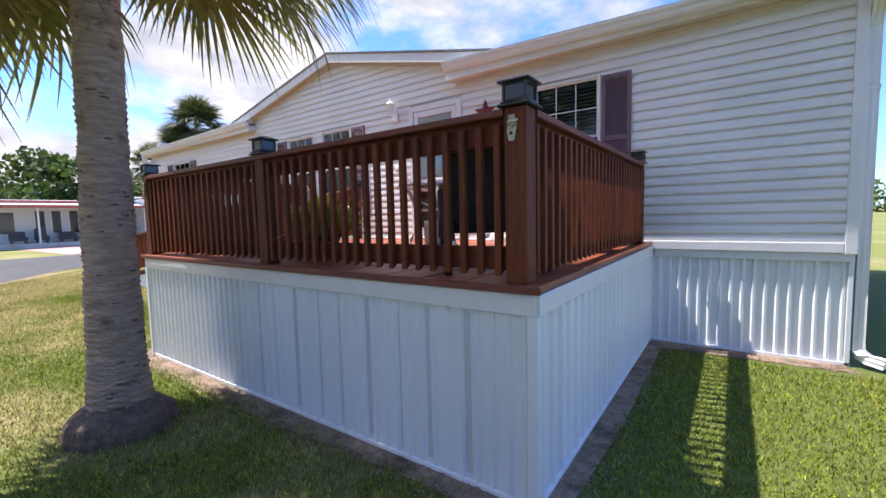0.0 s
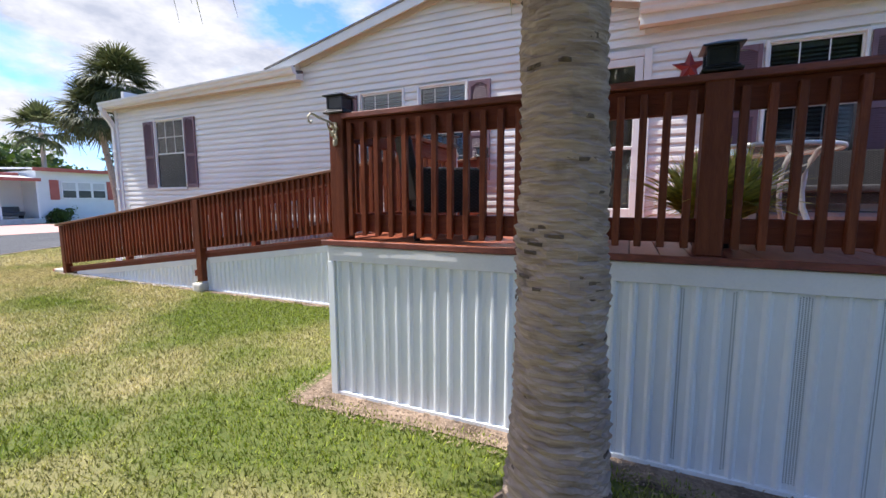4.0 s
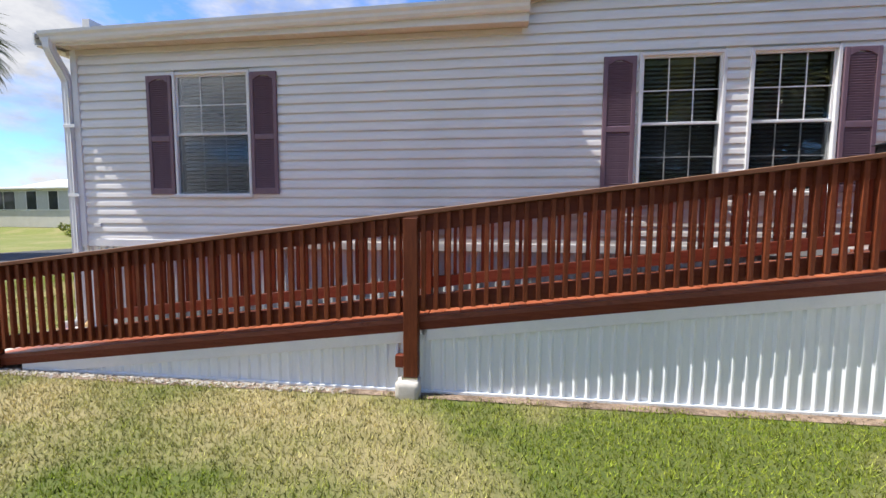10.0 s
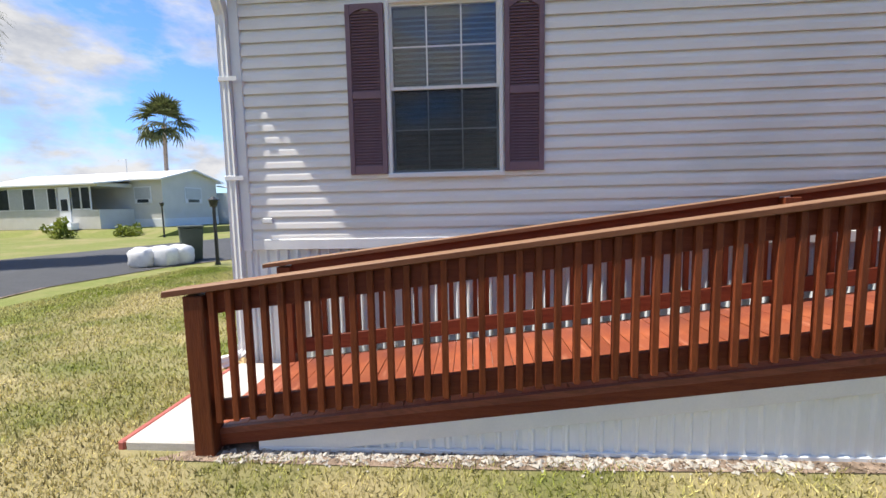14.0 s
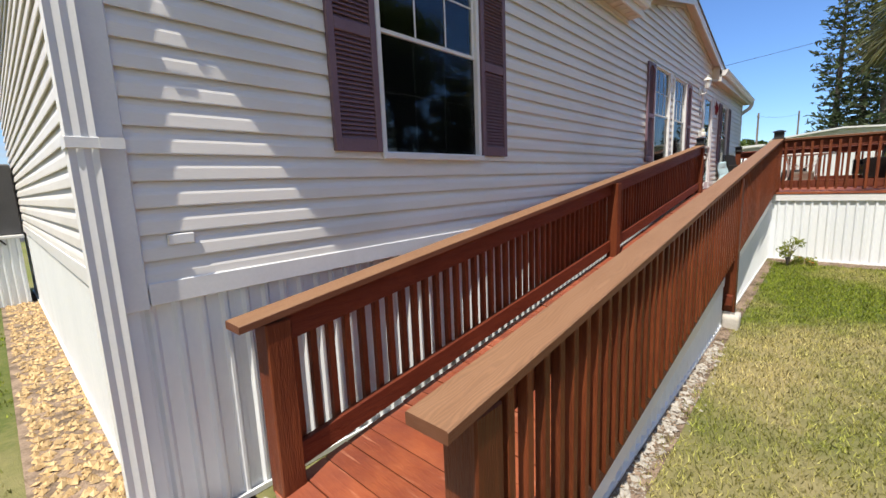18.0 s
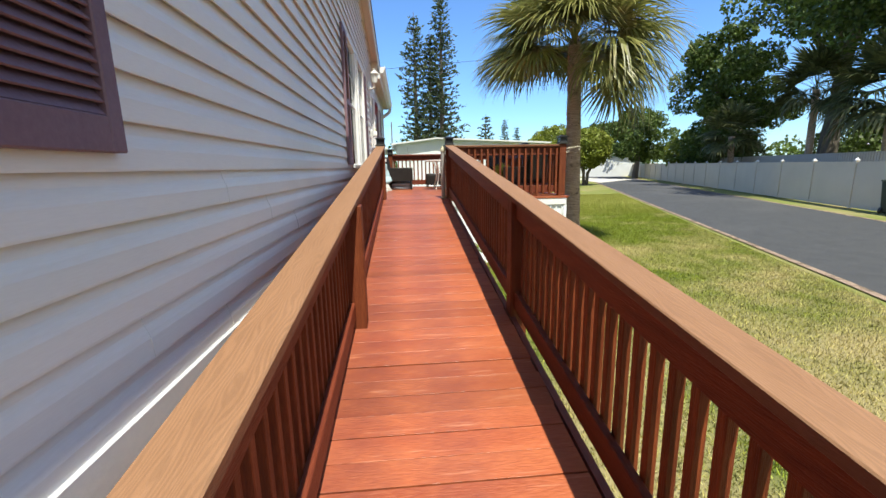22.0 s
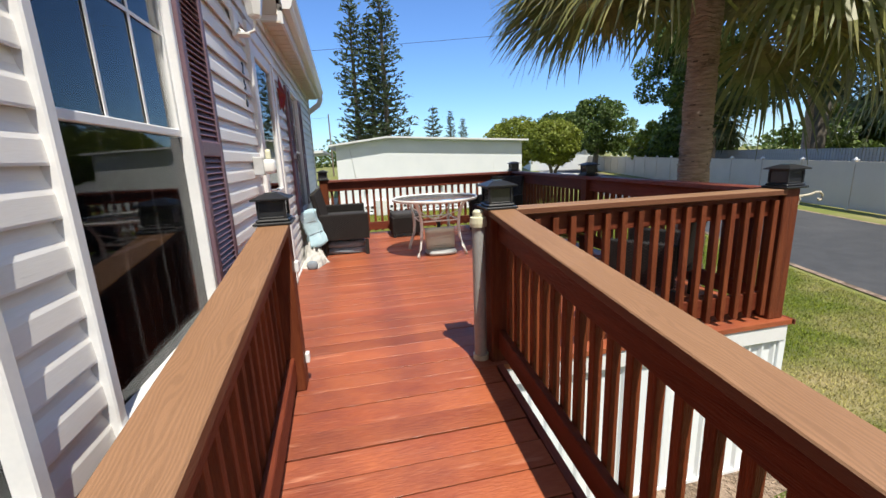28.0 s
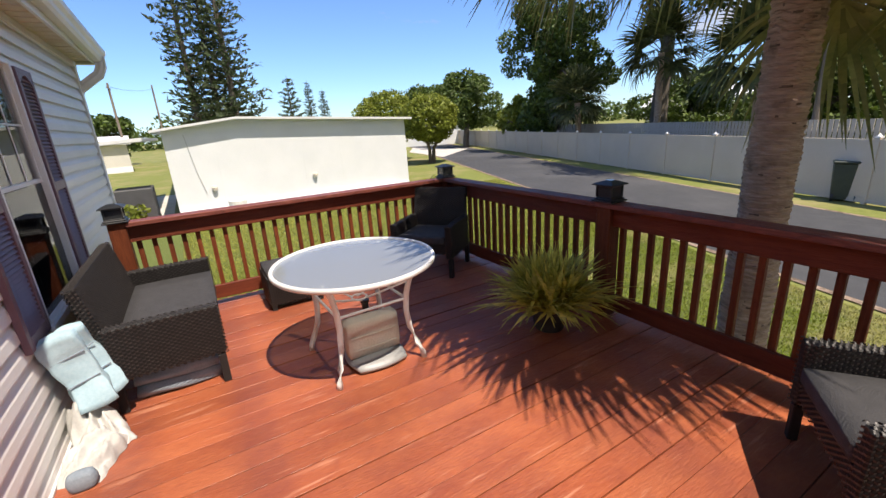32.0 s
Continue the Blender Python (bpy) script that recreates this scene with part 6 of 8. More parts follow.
part("plug", bm, M_CREAMPLASTIC, outlet, smooth=True)
vent = thing("wall_vent", (-13.95, WALL_Y - 0.02, 1.33), "small off-white vent plate low on the siding", "vent")
part("plate", cube(-14.0, -13.9, WALL_Y - 0.026, WALL_Y - 0.012, 1.31, 1.355, bevel=0.004), M_TRIM, vent)


def plant_hook(x, y, z):
    """A cast bracket on a post's front face: leafy back plate, an arm standing out with a curled tip."""
    ob = thing("plant_hook", (x, y, z), "cream cast-iron hanging basket bracket with leaf scrolls on a railing post", "bracket", "hanging basket brackets")
    bm = bmesh.new()
    soft_box(bm, x - 0.016, x + 0.016, y - 0.010, y, z - 0.10, z + 0.055, 0.3, 3)
    part("back_plate", bm, M_BRACKET, ob, smooth=True)
    bm = bmesh.new()
    pts = [(0.0, 0.010), (0.02, 0.035), (0.06, 0.052), (0.11, 0.055), (0.16, 0.060), (0.205, 0.072), (0.24, 0.070), (0.262, 0.048), (0.258, 0.022), (0.238, 0.014), (0.226, 0.028)]
    tube(bm, [(x, y - 0.006 - p, z + q) for p, q in pts], [0.011, 0.010, 0.009, 0.008, 0.008, 0.008, 0.007, 0.007, 0.007, 0.006, 0.008], 8)
    part("arm", bm, M_BRACKET, ob, smooth=True)
    bm = bmesh.new()
    tube(bm, [(x, y - 0.008 - p, z + q) for p, q in ((0.0, -0.045), (0.03, -0.03), (0.06, 0.0), (0.075, 0.03), (0.07, 0.05))], 0.006, 6)
    part("brace", bm, M_BRACKET, ob, smooth=True)
    for k, (dx, dz, ang) in enumerate(((-0.016, 0.035, 35), (0.018, 0.02, -40), (-0.014, -0.02, 20), (0.015, -0.045, -30), (0.0, -0.085, 0))):
        bm = bmesh.new()
        soft_box(bm, -0.009, 0.009, -0.016, 0.0, -0.020, 0.020, 0.5, 3, m=Matrix.Translation((x + dx, y - 0.006, z + dz)) @ Matrix.Rotation(radians(ang), 4, "Y"))
        part("leaf_ornament", bm, M_BRACKET, ob, smooth=True)




def catch_plate(x, y, z):
    """A tapered cast plate with a keyhole and a small turned-up hook."""
    ob = thing("catch_plate", (x, y, z), "cream cast metal catch plate with hook on a railing post", "bracket")
    bm = bmesh.new()
    prism(bm, [(-0.014, -0.062), (0.012, -0.062), (0.026, 0.012), (0.022, 0.028), (0.016, 0.034), (0.016, 0.062), (-0.018, 0.062), (-0.022, 0.02), (-0.024, -0.02)], lambda p, k: (x + p[0], y - 0.012 * k, z + p[1]))
    part("plate", bm, M_BRACKET, ob)
    bm = bmesh.new()
    tube(bm, [(x - 0.016, y - 0.012, z + 0.018), (x - 0.012, y - 0.03, z + 0.022), (x + 0.01, y - 0.036, z + 0.026), (x + 0.032, y - 0.030, z + 0.022), (x + 0.036, y - 0.026, z + 0.034)], 0.006, 8)
    part("hook", bm, M_BRACKET, ob, smooth=True)
    # flat black disc painted for the dark inside the keyhole
    bm = bmesh.new()
    tube(bm, [(x - 0.002, y - 0.0121, z - 0.026), (x - 0.002, y - 0.0145, z - 0.026)], 0.009, 12)
    part("keyhole_dark", bm, M_BLACK, ob)


catch_plate(PX1 - 0.012, PY - POST / 2 - 0.001, DECK_Z + 0.772)
plant_hook(PX0, PY - POST / 2 - 0.001, DECK_Z + 0.76)

gate = thing("gate_post", (PX0 + 0.01, RY + 0.105, DECK_Z), "grey plastic roller post of a pull-out gate with a cream cap", "gate")
bm = bmesh.new()
lathe(bm, [(0.036, 0.03), (0.036, 0.78)], 18, (PX0 + 0.01, RY + 0.105, DECK_Z))
part("tube", bm, M_PVC, gate, smooth=False)
bm = bmesh.new()
lathe(bm, [(0.046, 0.78), (0.048, 0.80), (0.044, 0.83), (0.03, 0.835), (0.03, 0.86), (0.02, 0.87)], 18, (PX0 + 0.01, RY + 0.105, DECK_Z))
part("cap", bm, M_CREAMPLASTIC, gate, "cream plastic cap")
bm = bmesh.new()
lathe(bm, [(0.045, 0.0), (0.045, 0.03)], 18, (PX0 + 0.01, RY + 0.105, DECK_Z))
part("foot", bm, M_CREAMPLASTIC, gate)
bm = bmesh.new()
tube(bm, [(PX0 + 0.045, RY + 0.085, DECK_Z + 0.78), (PX0 + 0.06, RY + 0.07, DECK_Z + 0.66), (PX0 + 0.055, RY + 0.075, DECK_Z + 0.5), (PX0 + 0.06, RY + 0.08, DECK_Z + 0.44)], 0.008, 6)
part("cord", bm, M_WHITEMETAL, gate)
for k, z in enumerate((DECK_Z + 0.12, DECK_Z + 0.62)):
    latch = thing("gate_latch", (PX0 + 0.03, LY - POST / 2, z), "small white plastic latch plate on the post", "latch", "gate latches")
    part("plate", cube(PX0 + 0.005, PX0 + 0.045, LY - POST / 2 - 0.022, LY - POST / 2 - 0.001, z, z + 0.055, bevel=0.004), M_TRIM, latch)


# ---- wicker furniture ----
def weave(bm, origin, u, v, w, h, cell=0.0115):
    """Flat strands over and under on a panel w by h; u and v are its edges, bulging along their normal."""
    u, v = Vector(u), Vector(v)
    nrm = u.cross(v).normalized()
    nu, nv = max(2, int(w / (cell * 1.55))), max(2, int(h / cell))
    o = Vector(origin)
    for j in range(nv):
        for i in range(nu):
            if (i + j) % 2:
                continue
            a, b = w * i / nu, w * (i + 1) / nu
            c, d = h * j / nv + 0.0018, h * (j + 1) / nv - 0.0018
            p = [o + u * a + v * c, o + u * ((a + b) / 2) + v * c + nrm * 0.0055, o + u * b + v * c]
            q = [o + u * a + v * d, o + u * ((a + b) / 2) + v * d + nrm * 0.0055, o + u * b + v * d]
            pv, qv = [bm.verts.new(t) for t in p], [bm.verts.new(t) for t in q]
            bm.faces.new((pv[0], pv[1], qv[1], qv[0]))
            bm.faces.new((pv[1], pv[2], qv[2], qv[1]))


def panel(parent, name, x0, x1, y0, y1, z0, z1, faces="xXyYZ", lean=None):
    """A wicker-clad slab: dark core with woven strands on the named faces."""
    bm = bmesh.new()
    box(bm, x0 + 0.004, x1 - 0.004, y0 + 0.004, y1 - 0.004, z0 + 0.004, z1 - 0.004, bevel=0.008)
    if lean is not None:
        bmesh.ops.transform(bm, matrix=lean, verts=bm.verts)
    core = part(name, bm, M_WICKERCORE, parent)
    bm = bmesh.new()
    X, Y, Z = x1 - x0, y1 - y0, z1 - z0
    if "x" in faces:
        weave(bm, (x0, y1, z0), (0, -1, 0), (0, 0, 1), Y, Z)
    if "X" in faces:
        weave(bm, (x1, y0, z0), (0, 1, 0), (0, 0, 1), Y, Z)
    if "y" in faces:
        weave(bm, (x0, y0, z0), (1, 0, 0), (0, 0, 1), X, Z)
    if "Y" in faces:
        weave(bm, (x1, y1, z0), (-1, 0, 0), (0, 0, 1), X, Z)
    if "Z" in faces:
        weave(bm, (x0, y0, z1), (1, 0, 0), (0, 1, 0), X, Y)
    if lean is not None:
        bmesh.ops.transform(bm, matrix=lean, verts=bm.verts)
    part("weave", bm, M_WICKER, core)


def wicker_seat(width, depth, label, category, m, back=0.80, arm=0.62, seat=0.40, name="wicker_armchair"):
    """Drawn facing -y with its back at +y, centred on x, then set at m."""
    ob = thing(name, (0, 0, 0), label, category, "wicker seating set")
    w, d = width / 2, depth / 2
    rot = Matrix.Translation((0, d - 0.05, seat)) @ Matrix.Rotation(radians(-12), 4, "X") @ Matrix.Translation((0, -d + 0.05, -seat))
    for s in (-1, 1):
        a, b = sorted((s * w, s * (w - 0.07)))
        panel(ob, "arm", a, b, -d, d - 0.03, 0.20, arm)
    panel(ob, "seat", -w + 0.072, w - 0.072, -d + 0.01, d - 0.06, 0.24, seat - 0.06, "yZ")
    panel(ob, "backrest", -w + 0.03, w - 0.03, d - 0.07, d - 0.01, seat - 0.1, back, "yYZxX", lean=rot)
    bm = bmesh.new()
    soft_box(bm, -w + 0.08, w - 0.08, -d + 0.0, d - 0.075, seat - 0.058, seat + 0.015, 0.06, 4)
    part("seat_pad", bm, M_MESHSEAT, ob, "charcoal seat pad", smooth=True)
    for sx in (-1, 1):
        for sy in (-1, 1):
            x, y = sx * (w - 0.03), sy * (d - 0.035)
            part("leg", cube(x - 0.022, x + 0.022, y - 0.022, y + 0.022, 0.0, 0.19 if sy > 0 else 0.19, bevel=0.004), M_WICKERCORE, ob)
    ob.matrix_basis = m
    return ob


wicker_seat(1.24, 0.60, "dark brown woven wicker loveseat backed against the house wall", "loveseat", pose(-1.71, 4.765, DECK_Z), back=0.78, arm=0.52, name="wicker_loveseat")
chair_a = wicker_seat(0.66, 0.58, "black woven wicker armchair in the deck corner", "armchair", pose(-1.32, 2.42, DECK_Z, 0, 0, -142), back=0.82, arm=0.53)
copy_thing(chair_a, pose(-4.80, 2.43, DECK_Z, 0, 0, 125) @ Matrix.Diagonal((0.95, 0.9, 0.95, 1)))
tagged(bpy.data.objects["wicker_armchair.001"], "dark woven wicker armchair set askew in the deck corner")
stool = thing("wicker_ottoman", (-1.16, 3.86, DECK_Z), "low dark wicker ottoman beside the end railing", "ottoman")
panel(stool, "body", -1.40, -0.99, 3.62, 4.08, DECK_Z + 0.05, DECK_Z + 0.30)
bm = bmesh.new()
soft_box(bm, -1.39, -1.0, 3.63, 4.07, DECK_Z + 0.295, DECK_Z + 0.355, 0.08, 4)
part("cushion", bm, M_MESHSEAT, stool, "charcoal top pad", smooth=True)
for x in (-1.37, -1.02):
    for y in (3.65, 4.05):
        part("leg", cube(x - 0.02, x + 0.02, y - 0.02, y + 0.02, DECK_Z, DECK_Z + 0.06), M_WICKERCORE, stool)

# ---- table ----
TX, TY, TR = -2.54, 3.66, 0.515
table = thing("patio_table", (TX, TY, DECK_Z), "round white metal patio table with a frosted glass top", "table")
bm = bmesh.new()
prof = [(TR - 0.022, 0.66), (TR - 0.008, 0.652), (TR, 0.66), (TR + 0.002, 0.675), (TR - 0.004, 0.685), (TR - 0.022, 0.682)]
n = 64
rings = [[bm.verts.new((TX + r * math.cos(2 * math.pi * k / n), TY + r * math.sin(2 * math.pi * k / n), DECK_Z + z)) for k in range(n)] for r, z in prof]
for a, b in zip(rings, rings[1:] + rings[:1]):
    for k in range(n):
        bm.faces.new((a[k], a[(k + 1) % n], b[(k + 1) % n], b[k]))
bmesh.ops.recalc_face_normals(bm, faces=bm.faces)
part("rim", bm, M_WHITEMETAL, table, "white enamelled rim", smooth=True)
bm = bmesh.new()
lathe(bm, [(TR - 0.015, 0.670), (TR - 0.015, 0.676)], 64, (TX, TY, DECK_Z))
part("glass_top", bm, M_TABLEGLASS, table, "rippled clear glass top")
for k in range(4):
    a = radians(45 + 90 * k + 2)
    ex, ey = math.cos(a), math.sin(a)
    bm = bmesh.new()
    pts = [(0.44, 0.66), (0.40, 0.635), (0.355, 0.56), (0.325, 0.45), (0.315, 0.34), (0.33, 0.22), (0.375, 0.11), (0.405, 0.04), (0.41, 0.0)]
    tube(bm, [(TX + ex * r, TY + ey * r, DECK_Z + z) for r, z in pts], 0.019, 10)
    leg = part("leg", bm, M_WHITEMETAL, table, smooth=True)
for k in range(4):
    a, b = radians(47 + 90 * k), radians(137 + 90 * k)
    bm = bmesh.new()
    tube(bm, [(TX + 0.32 * math.cos(a), TY + 0.32 * math.sin(a), DECK_Z + 0.42), (TX + 0.32 * math.cos(b), TY + 0.32 * math.sin(b), DECK_Z + 0.42)], 0.009, 8)
    part("stretcher", bm, M_WHITEMETAL, table)
    bm = bmesh.new()
    tube(bm, [(TX + 0.34 * math.cos(a), TY + 0.34 * math.sin(a), DECK_Z + 0.54), (TX + 0.18 * math.cos(a), TY + 0.18 * math.sin(a), DECK_Z + 0.47), (TX + 0.06 * math.cos(a), TY + 0.06 * math.sin(a), DECK_Z + 0.42), (TX + 0.045 * math.cos(a + 0.8), TY + 0.045 * math.sin(a + 0.8), DECK_Z + 0.41)], 0.007, 7)
    part("scroll_brace", bm, M_WHITEMETAL, table)
bm = bmesh.new()
n = 36
tube(bm, [(TX + 0.05 * math.cos(2 * math.pi * k / n), TY + 0.05 * math.sin(2 * math.pi * k / n), DECK_Z + 0.42) for k in range(n + 1)], 0.006, 6)
part("umbrella_ring", bm, M_WHITEMETAL, table)

cushion = thing("seat_cushion", (-2.62, 3.63, DECK_Z + 0.055), "beige boxed cushion standing under the table", "cushion")
bm = bmesh.new()
soft_box(bm, -2.68, -2.57, 3.46, 3.81, DECK_Z + 0.064, DECK_Z + 0.31, 0.10, 5, wob=0.02)
part("pad", bm, M_BEIGE, cushion, smooth=True)
bm = bmesh.new()
for z in (0.12, 0.21):
    tube(bm, [(-2.684, 3.48, DECK_Z + z), (-2.686, 3.62, DECK_Z + z - 0.004), (-2.684, 3.79, DECK_Z + z)], 0.004, 5)
part("seam", bm, M_BEIGE, cushion)
base = thing("umbrella_base", (-2.50, 3.60, DECK_Z), "grey rounded umbrella base with a black stem under the table", "umbrella base")
bm = bmesh.new()
soft_box(bm, -2.80, -2.46, 3.46, 3.80, DECK_Z + 0.001, DECK_Z + 0.062, 0.5, 6)
part("weight", bm, M_PVC, base, smooth=True)
bm = bmesh.new()
lathe(bm, [(0.022, 0.05), (0.022, 0.36), (0.03, 0.365), (0.03, 0.385)], 14, (-2.52, 3.62, DECK_Z))
part("stem", bm, M_BLACK, base)
floor_pad = thing("folded_cushions", (-1.62, 4.72, DECK_Z), "stack of blue-grey cushions stored under the loveseat", "cushion")
for k in range(2):
    bm = bmesh.new()
    soft_box(bm, -2.24, -1.14, 4.52, 4.98, DECK_Z + 0.004 + 0.085 * k, DECK_Z + 0.085 + 0.08 * k, 0.14, 6, wob=0.03)
    part("cushion", bm, M_GREYCLOTH, floor_pad, smooth=True)



def limp_cushion(m, w, d, h, tufts, seed):
    """A soft upright pad w by d by h with stitched dents across it, bent a little."""
    bm = bmesh.new()
    soft_box(bm, -w / 2, w / 2, -d / 2, d / 2, 0, h, 0.22, 11)
    for v in bm.verts:
        s = v.co.z / h
        dent = sum(math.exp(-((s - t) / 0.05) ** 2) for t in tufts)
        v.co.x *= 1 - 0.24 * dent
        v.co.y *= 1 - 0.10 * dent
        v.co += noise.noise_vector(v.co * 9 + Vector((seed, 0, 0))) * 0.018
        v.co.x += 0.05 * math.sin(math.pi * s)
    bmesh.ops.transform(bm, matrix=m, verts=bm.verts)
    return bm


for k, (x, y, rz, tilt, lean) in enumerate(((-2.47, 5.08, 14, 7, -12), (-2.37, 5.04, 20, 4, -15))):
    blue = thing("blue_cushion", (x, y, DECK_Z), "pale blue tufted seat cushion leaning between wall and loveseat", "cushion", "blue cushions")
    m = Matrix.Translation((x, y, DECK_Z + 0.18)) @ Matrix.Rotation(radians(rz), 4, "Z") @ Matrix.Rotation(radians(tilt), 4, "Y") @ Matrix.Rotation(radians(lean), 4, "X")
    part("pad", limp_cushion(m, 0.105, 0.165, 0.43, (0.36, 0.70), k * 7), M_BLUECLOTH, blue, smooth=True)
    for q in (0.36, 0.70):  # stitched lines across the pad
        bm = bmesh.new()
        tube(bm, [m @ Vector((-0.052 + 0.05 * math.sin(math.pi * q), -0.07 + 0.035 * i, 0.43 * q)) for i in range(5)], 0.0035, 5)
        part("stitching", bm, M_GREYCLOTH, blue)
bundle = thing("cream_bundle", (-2.66, 5.09, DECK_Z), "crumpled cream cloth bundle lying on the deck boards", "cloth")
N, M = 40, 30
for lump, (cx, cy, lx, ly, hz, turn, ph) in enumerate(((-2.50, 5.125, 0.18, 0.11, 0.29, 25, 0.0), (-2.69, 5.125, 0.15, 0.11, 0.18, -20, 2.6))):
    bm = bmesh.new()
    rows_v = []
    ca0, sa0 = math.cos(radians(turn)), math.sin(radians(turn))
    for i in range(N + 1):
        row = []
        for j in range(M + 1):
            u, v = 2 * i / N - 1, 2 * j / M - 1
            edge = max(0.0, 1 - abs(u) ** 2.4) ** 0.5 * max(0.0, 1 - abs(v) ** 2.4) ** 0.5
            n1 = noise.noise(Vector((u * 1.5 + ph, v * 1.5, 3.1)))
            fold = 1 - abs(math.sin(4.2 * v + 1.6 * u + 2.8 * n1 + ph)) ** 0.6
            crease = noise.noise(Vector((u * 5 + ph, v * 5, 1.0)))
            z = edge * (0.42 + 0.30 * u + 0.34 * fold + 0.22 * n1 + 0.07 * crease) * hz
            wob = 1 + 0.20 * noise.noise(Vector((u * 2.3 + ph, v * 2.3, 8.0)))
            px_, py_ = lx * u * wob, ly * v * wob
            row.append(bm.verts.new((cx + ca0 * px_ - sa0 * py_, min(cy + sa0 * px_ + ca0 * py_, WALL_Y - 0.03), DECK_Z + 0.003 + max(0.0, z))))
        rows_v.append(row)
    for i in range(N):
        for j in range(M):
            bm.faces.new((rows_v[i][j], rows_v[i + 1][j], rows_v[i + 1][j + 1], rows_v[i][j + 1]))
    part("cloth_fold", bm, M_CREAMCLOTH, bundle, smooth=True)
bm = bmesh.new()
soft_box(bm, -2.89, -2.83, 5.08, 5.18, DECK_Z + 0.002, DECK_Z + 0.09, 0.75, 5)
part("lining", bm, M_GREYCLOTH, bundle, "grey lining showing at the folded end", smooth=True)

# ---- west corner: heat pump on its plinth, golden rocks, bin and bags ----
ac = thing("heat_pump", (-14.95, 12.5, 0), "charcoal packaged air conditioner on a white skirted plinth", "air conditioner")
bm = bmesh.new()
box(bm, -15.6, -14.25, 11.95, 13.4, 0.0, 1.0)
part("plinth", bm, M_SKIRT, ac, "white skirted plinth")
me = skirt_panel(0.337, 4, 0.0, (0.98, 0.98))
for k in range(4):
    piece("skirt_panel", me, ac, (-15.6 + 0.3375 * k, 11.93, 0))
me = skirt_panel(0.36, 4, 0.0, (0.98, 0.98))
for k in range(4):
    piece("skirt_panel", me, ac, (-15.62, 13.38 - 0.36 * k, 0), (0, 0, -math.pi / 2))
part("ledge", cube(-15.66, -14.2, 11.88, 13.42, 0.985, 1.03, bevel=0.006), M_TRIM, ac)
cab = part("cabinet", cube(-15.52, -14.2, 12.0, 13.3, 1.03, 2.05, bevel=0.02), M_DARKBOX, ac)
part("label_plate", cube(-15.2, -14.98, 11.992, 11.999, 1.75, 1.92), M_TRIM, cab)
part("label_plate", cube(-14.9, -14.62, 11.992, 11.999, 1.70, 1.94), M_TRIM, cab)
bm = bmesh.new()
tube(bm, [(-15.5, 11.98, 1.85), (-15.1, 11.96, 1.62), (-14.7, 11.96, 1.35), (-14.4, 11.9, 0.9)], 0.012, 6)
part("hose", bm, M_BLACK, ac)
gen = np.random.default_rng(13)
rocks = []
for k in range(1700):
    y = 5.0 + 7.0 * gen.random() ** 1.3
    x = -14.17 - gen.random() * 0.36
    if k < 130:
        x, y = gen.uniform(-14.25, -13.8), gen.uniform(5.0, 5.18)
    r = gen.uniform(0.012, 0.030)
    d = gen.normal(size=(6, 3)) * 0.16 + np.array([[1, 0, 0], [-1, 0, 0], [0, 1, 0], [0, -1, 0], [0, 0, 0.8], [0, 0, -0.5]])
    p = np.array([x, y, r * 0.3]) + d * r
    for i, j, m2 in ((0, 2, 4), (2, 1, 4), (1, 3, 4), (3, 0, 4), (2, 0, 5), (1, 2, 5), (3, 1, 5), (0, 3, 5)):
        rocks.append([p[i], p[j], p[m2]])
tagged(tri_mesh("rock_bed", np.array(rocks), M_ROCK), "bed of golden yellow rocks along the end wall", "rocks", kind="stuff")
sheet("rock_soil", [(-14.56, 5.0), (-14.2, 4.98), (-13.78, 4.96), (-13.78, 5.22), (-14.12, 5.22), (-14.12, 13), (-14.58, 13)], 0.003, M_SOIL, "sandy soil under the golden rocks", "soil")


def wheelie_bin(x, y, rz, label):
    ob = thing("wheelie_bin", (0, 0, 0), label, "bin", "wheeled bins")
    bm = bmesh.new()
    vs = box(bm, -0.3, 0.3, -0.33, 0.33, 0.04, 0.98, bevel=0.015)
    for v in bm.verts:
        k = 0.80 + 0.20 * v.co.z
        v.co.x *= k
        v.co.y *= k
    part("tub", bm, M_BIN, ob)
    part("lid", cube(-0.32, 0.32, -0.36, 0.36, 0.985, 1.05, bevel=0.02), M_BIN, ob)
    for s in (-1, 1):
        bm = bmesh.new()
        tube(bm, [(s * 0.20, 0.30, 0.1), (s * 0.26, 0.30, 0.1)], 0.1, 12)
        part("wheel", bm, M_BLACK, ob)
    ob.matrix_basis = pose(x, y, 0, 0, 0, rz)


wheelie_bin(-1.05, -10.36, 20, "dark green wheeled bin by the boundary wall")
wheelie_bin(-20.5, 13.5, 40, "dark wheeled bin at the edge of the lane")
for k, (x, y) in enumerate(((-20.9, 12.1), (-20.75, 12.55), (-20.45, 12.35), (-20.5, 12.9), (-20.3, 12.75))):
    bm = bmesh.new()
    b = thing("rubbish_bag", (x, y, 0), "white tied rubbish bag at the kerb", "bag", "rubbish bags")
    soft_box(bm, x - 0.27, x + 0.27, y - 0.25, y + 0.25, 0.0, 0.5, 0.6, 4, wob=0.16)
    part("sack", bm, M_BAG, b, smooth=True)

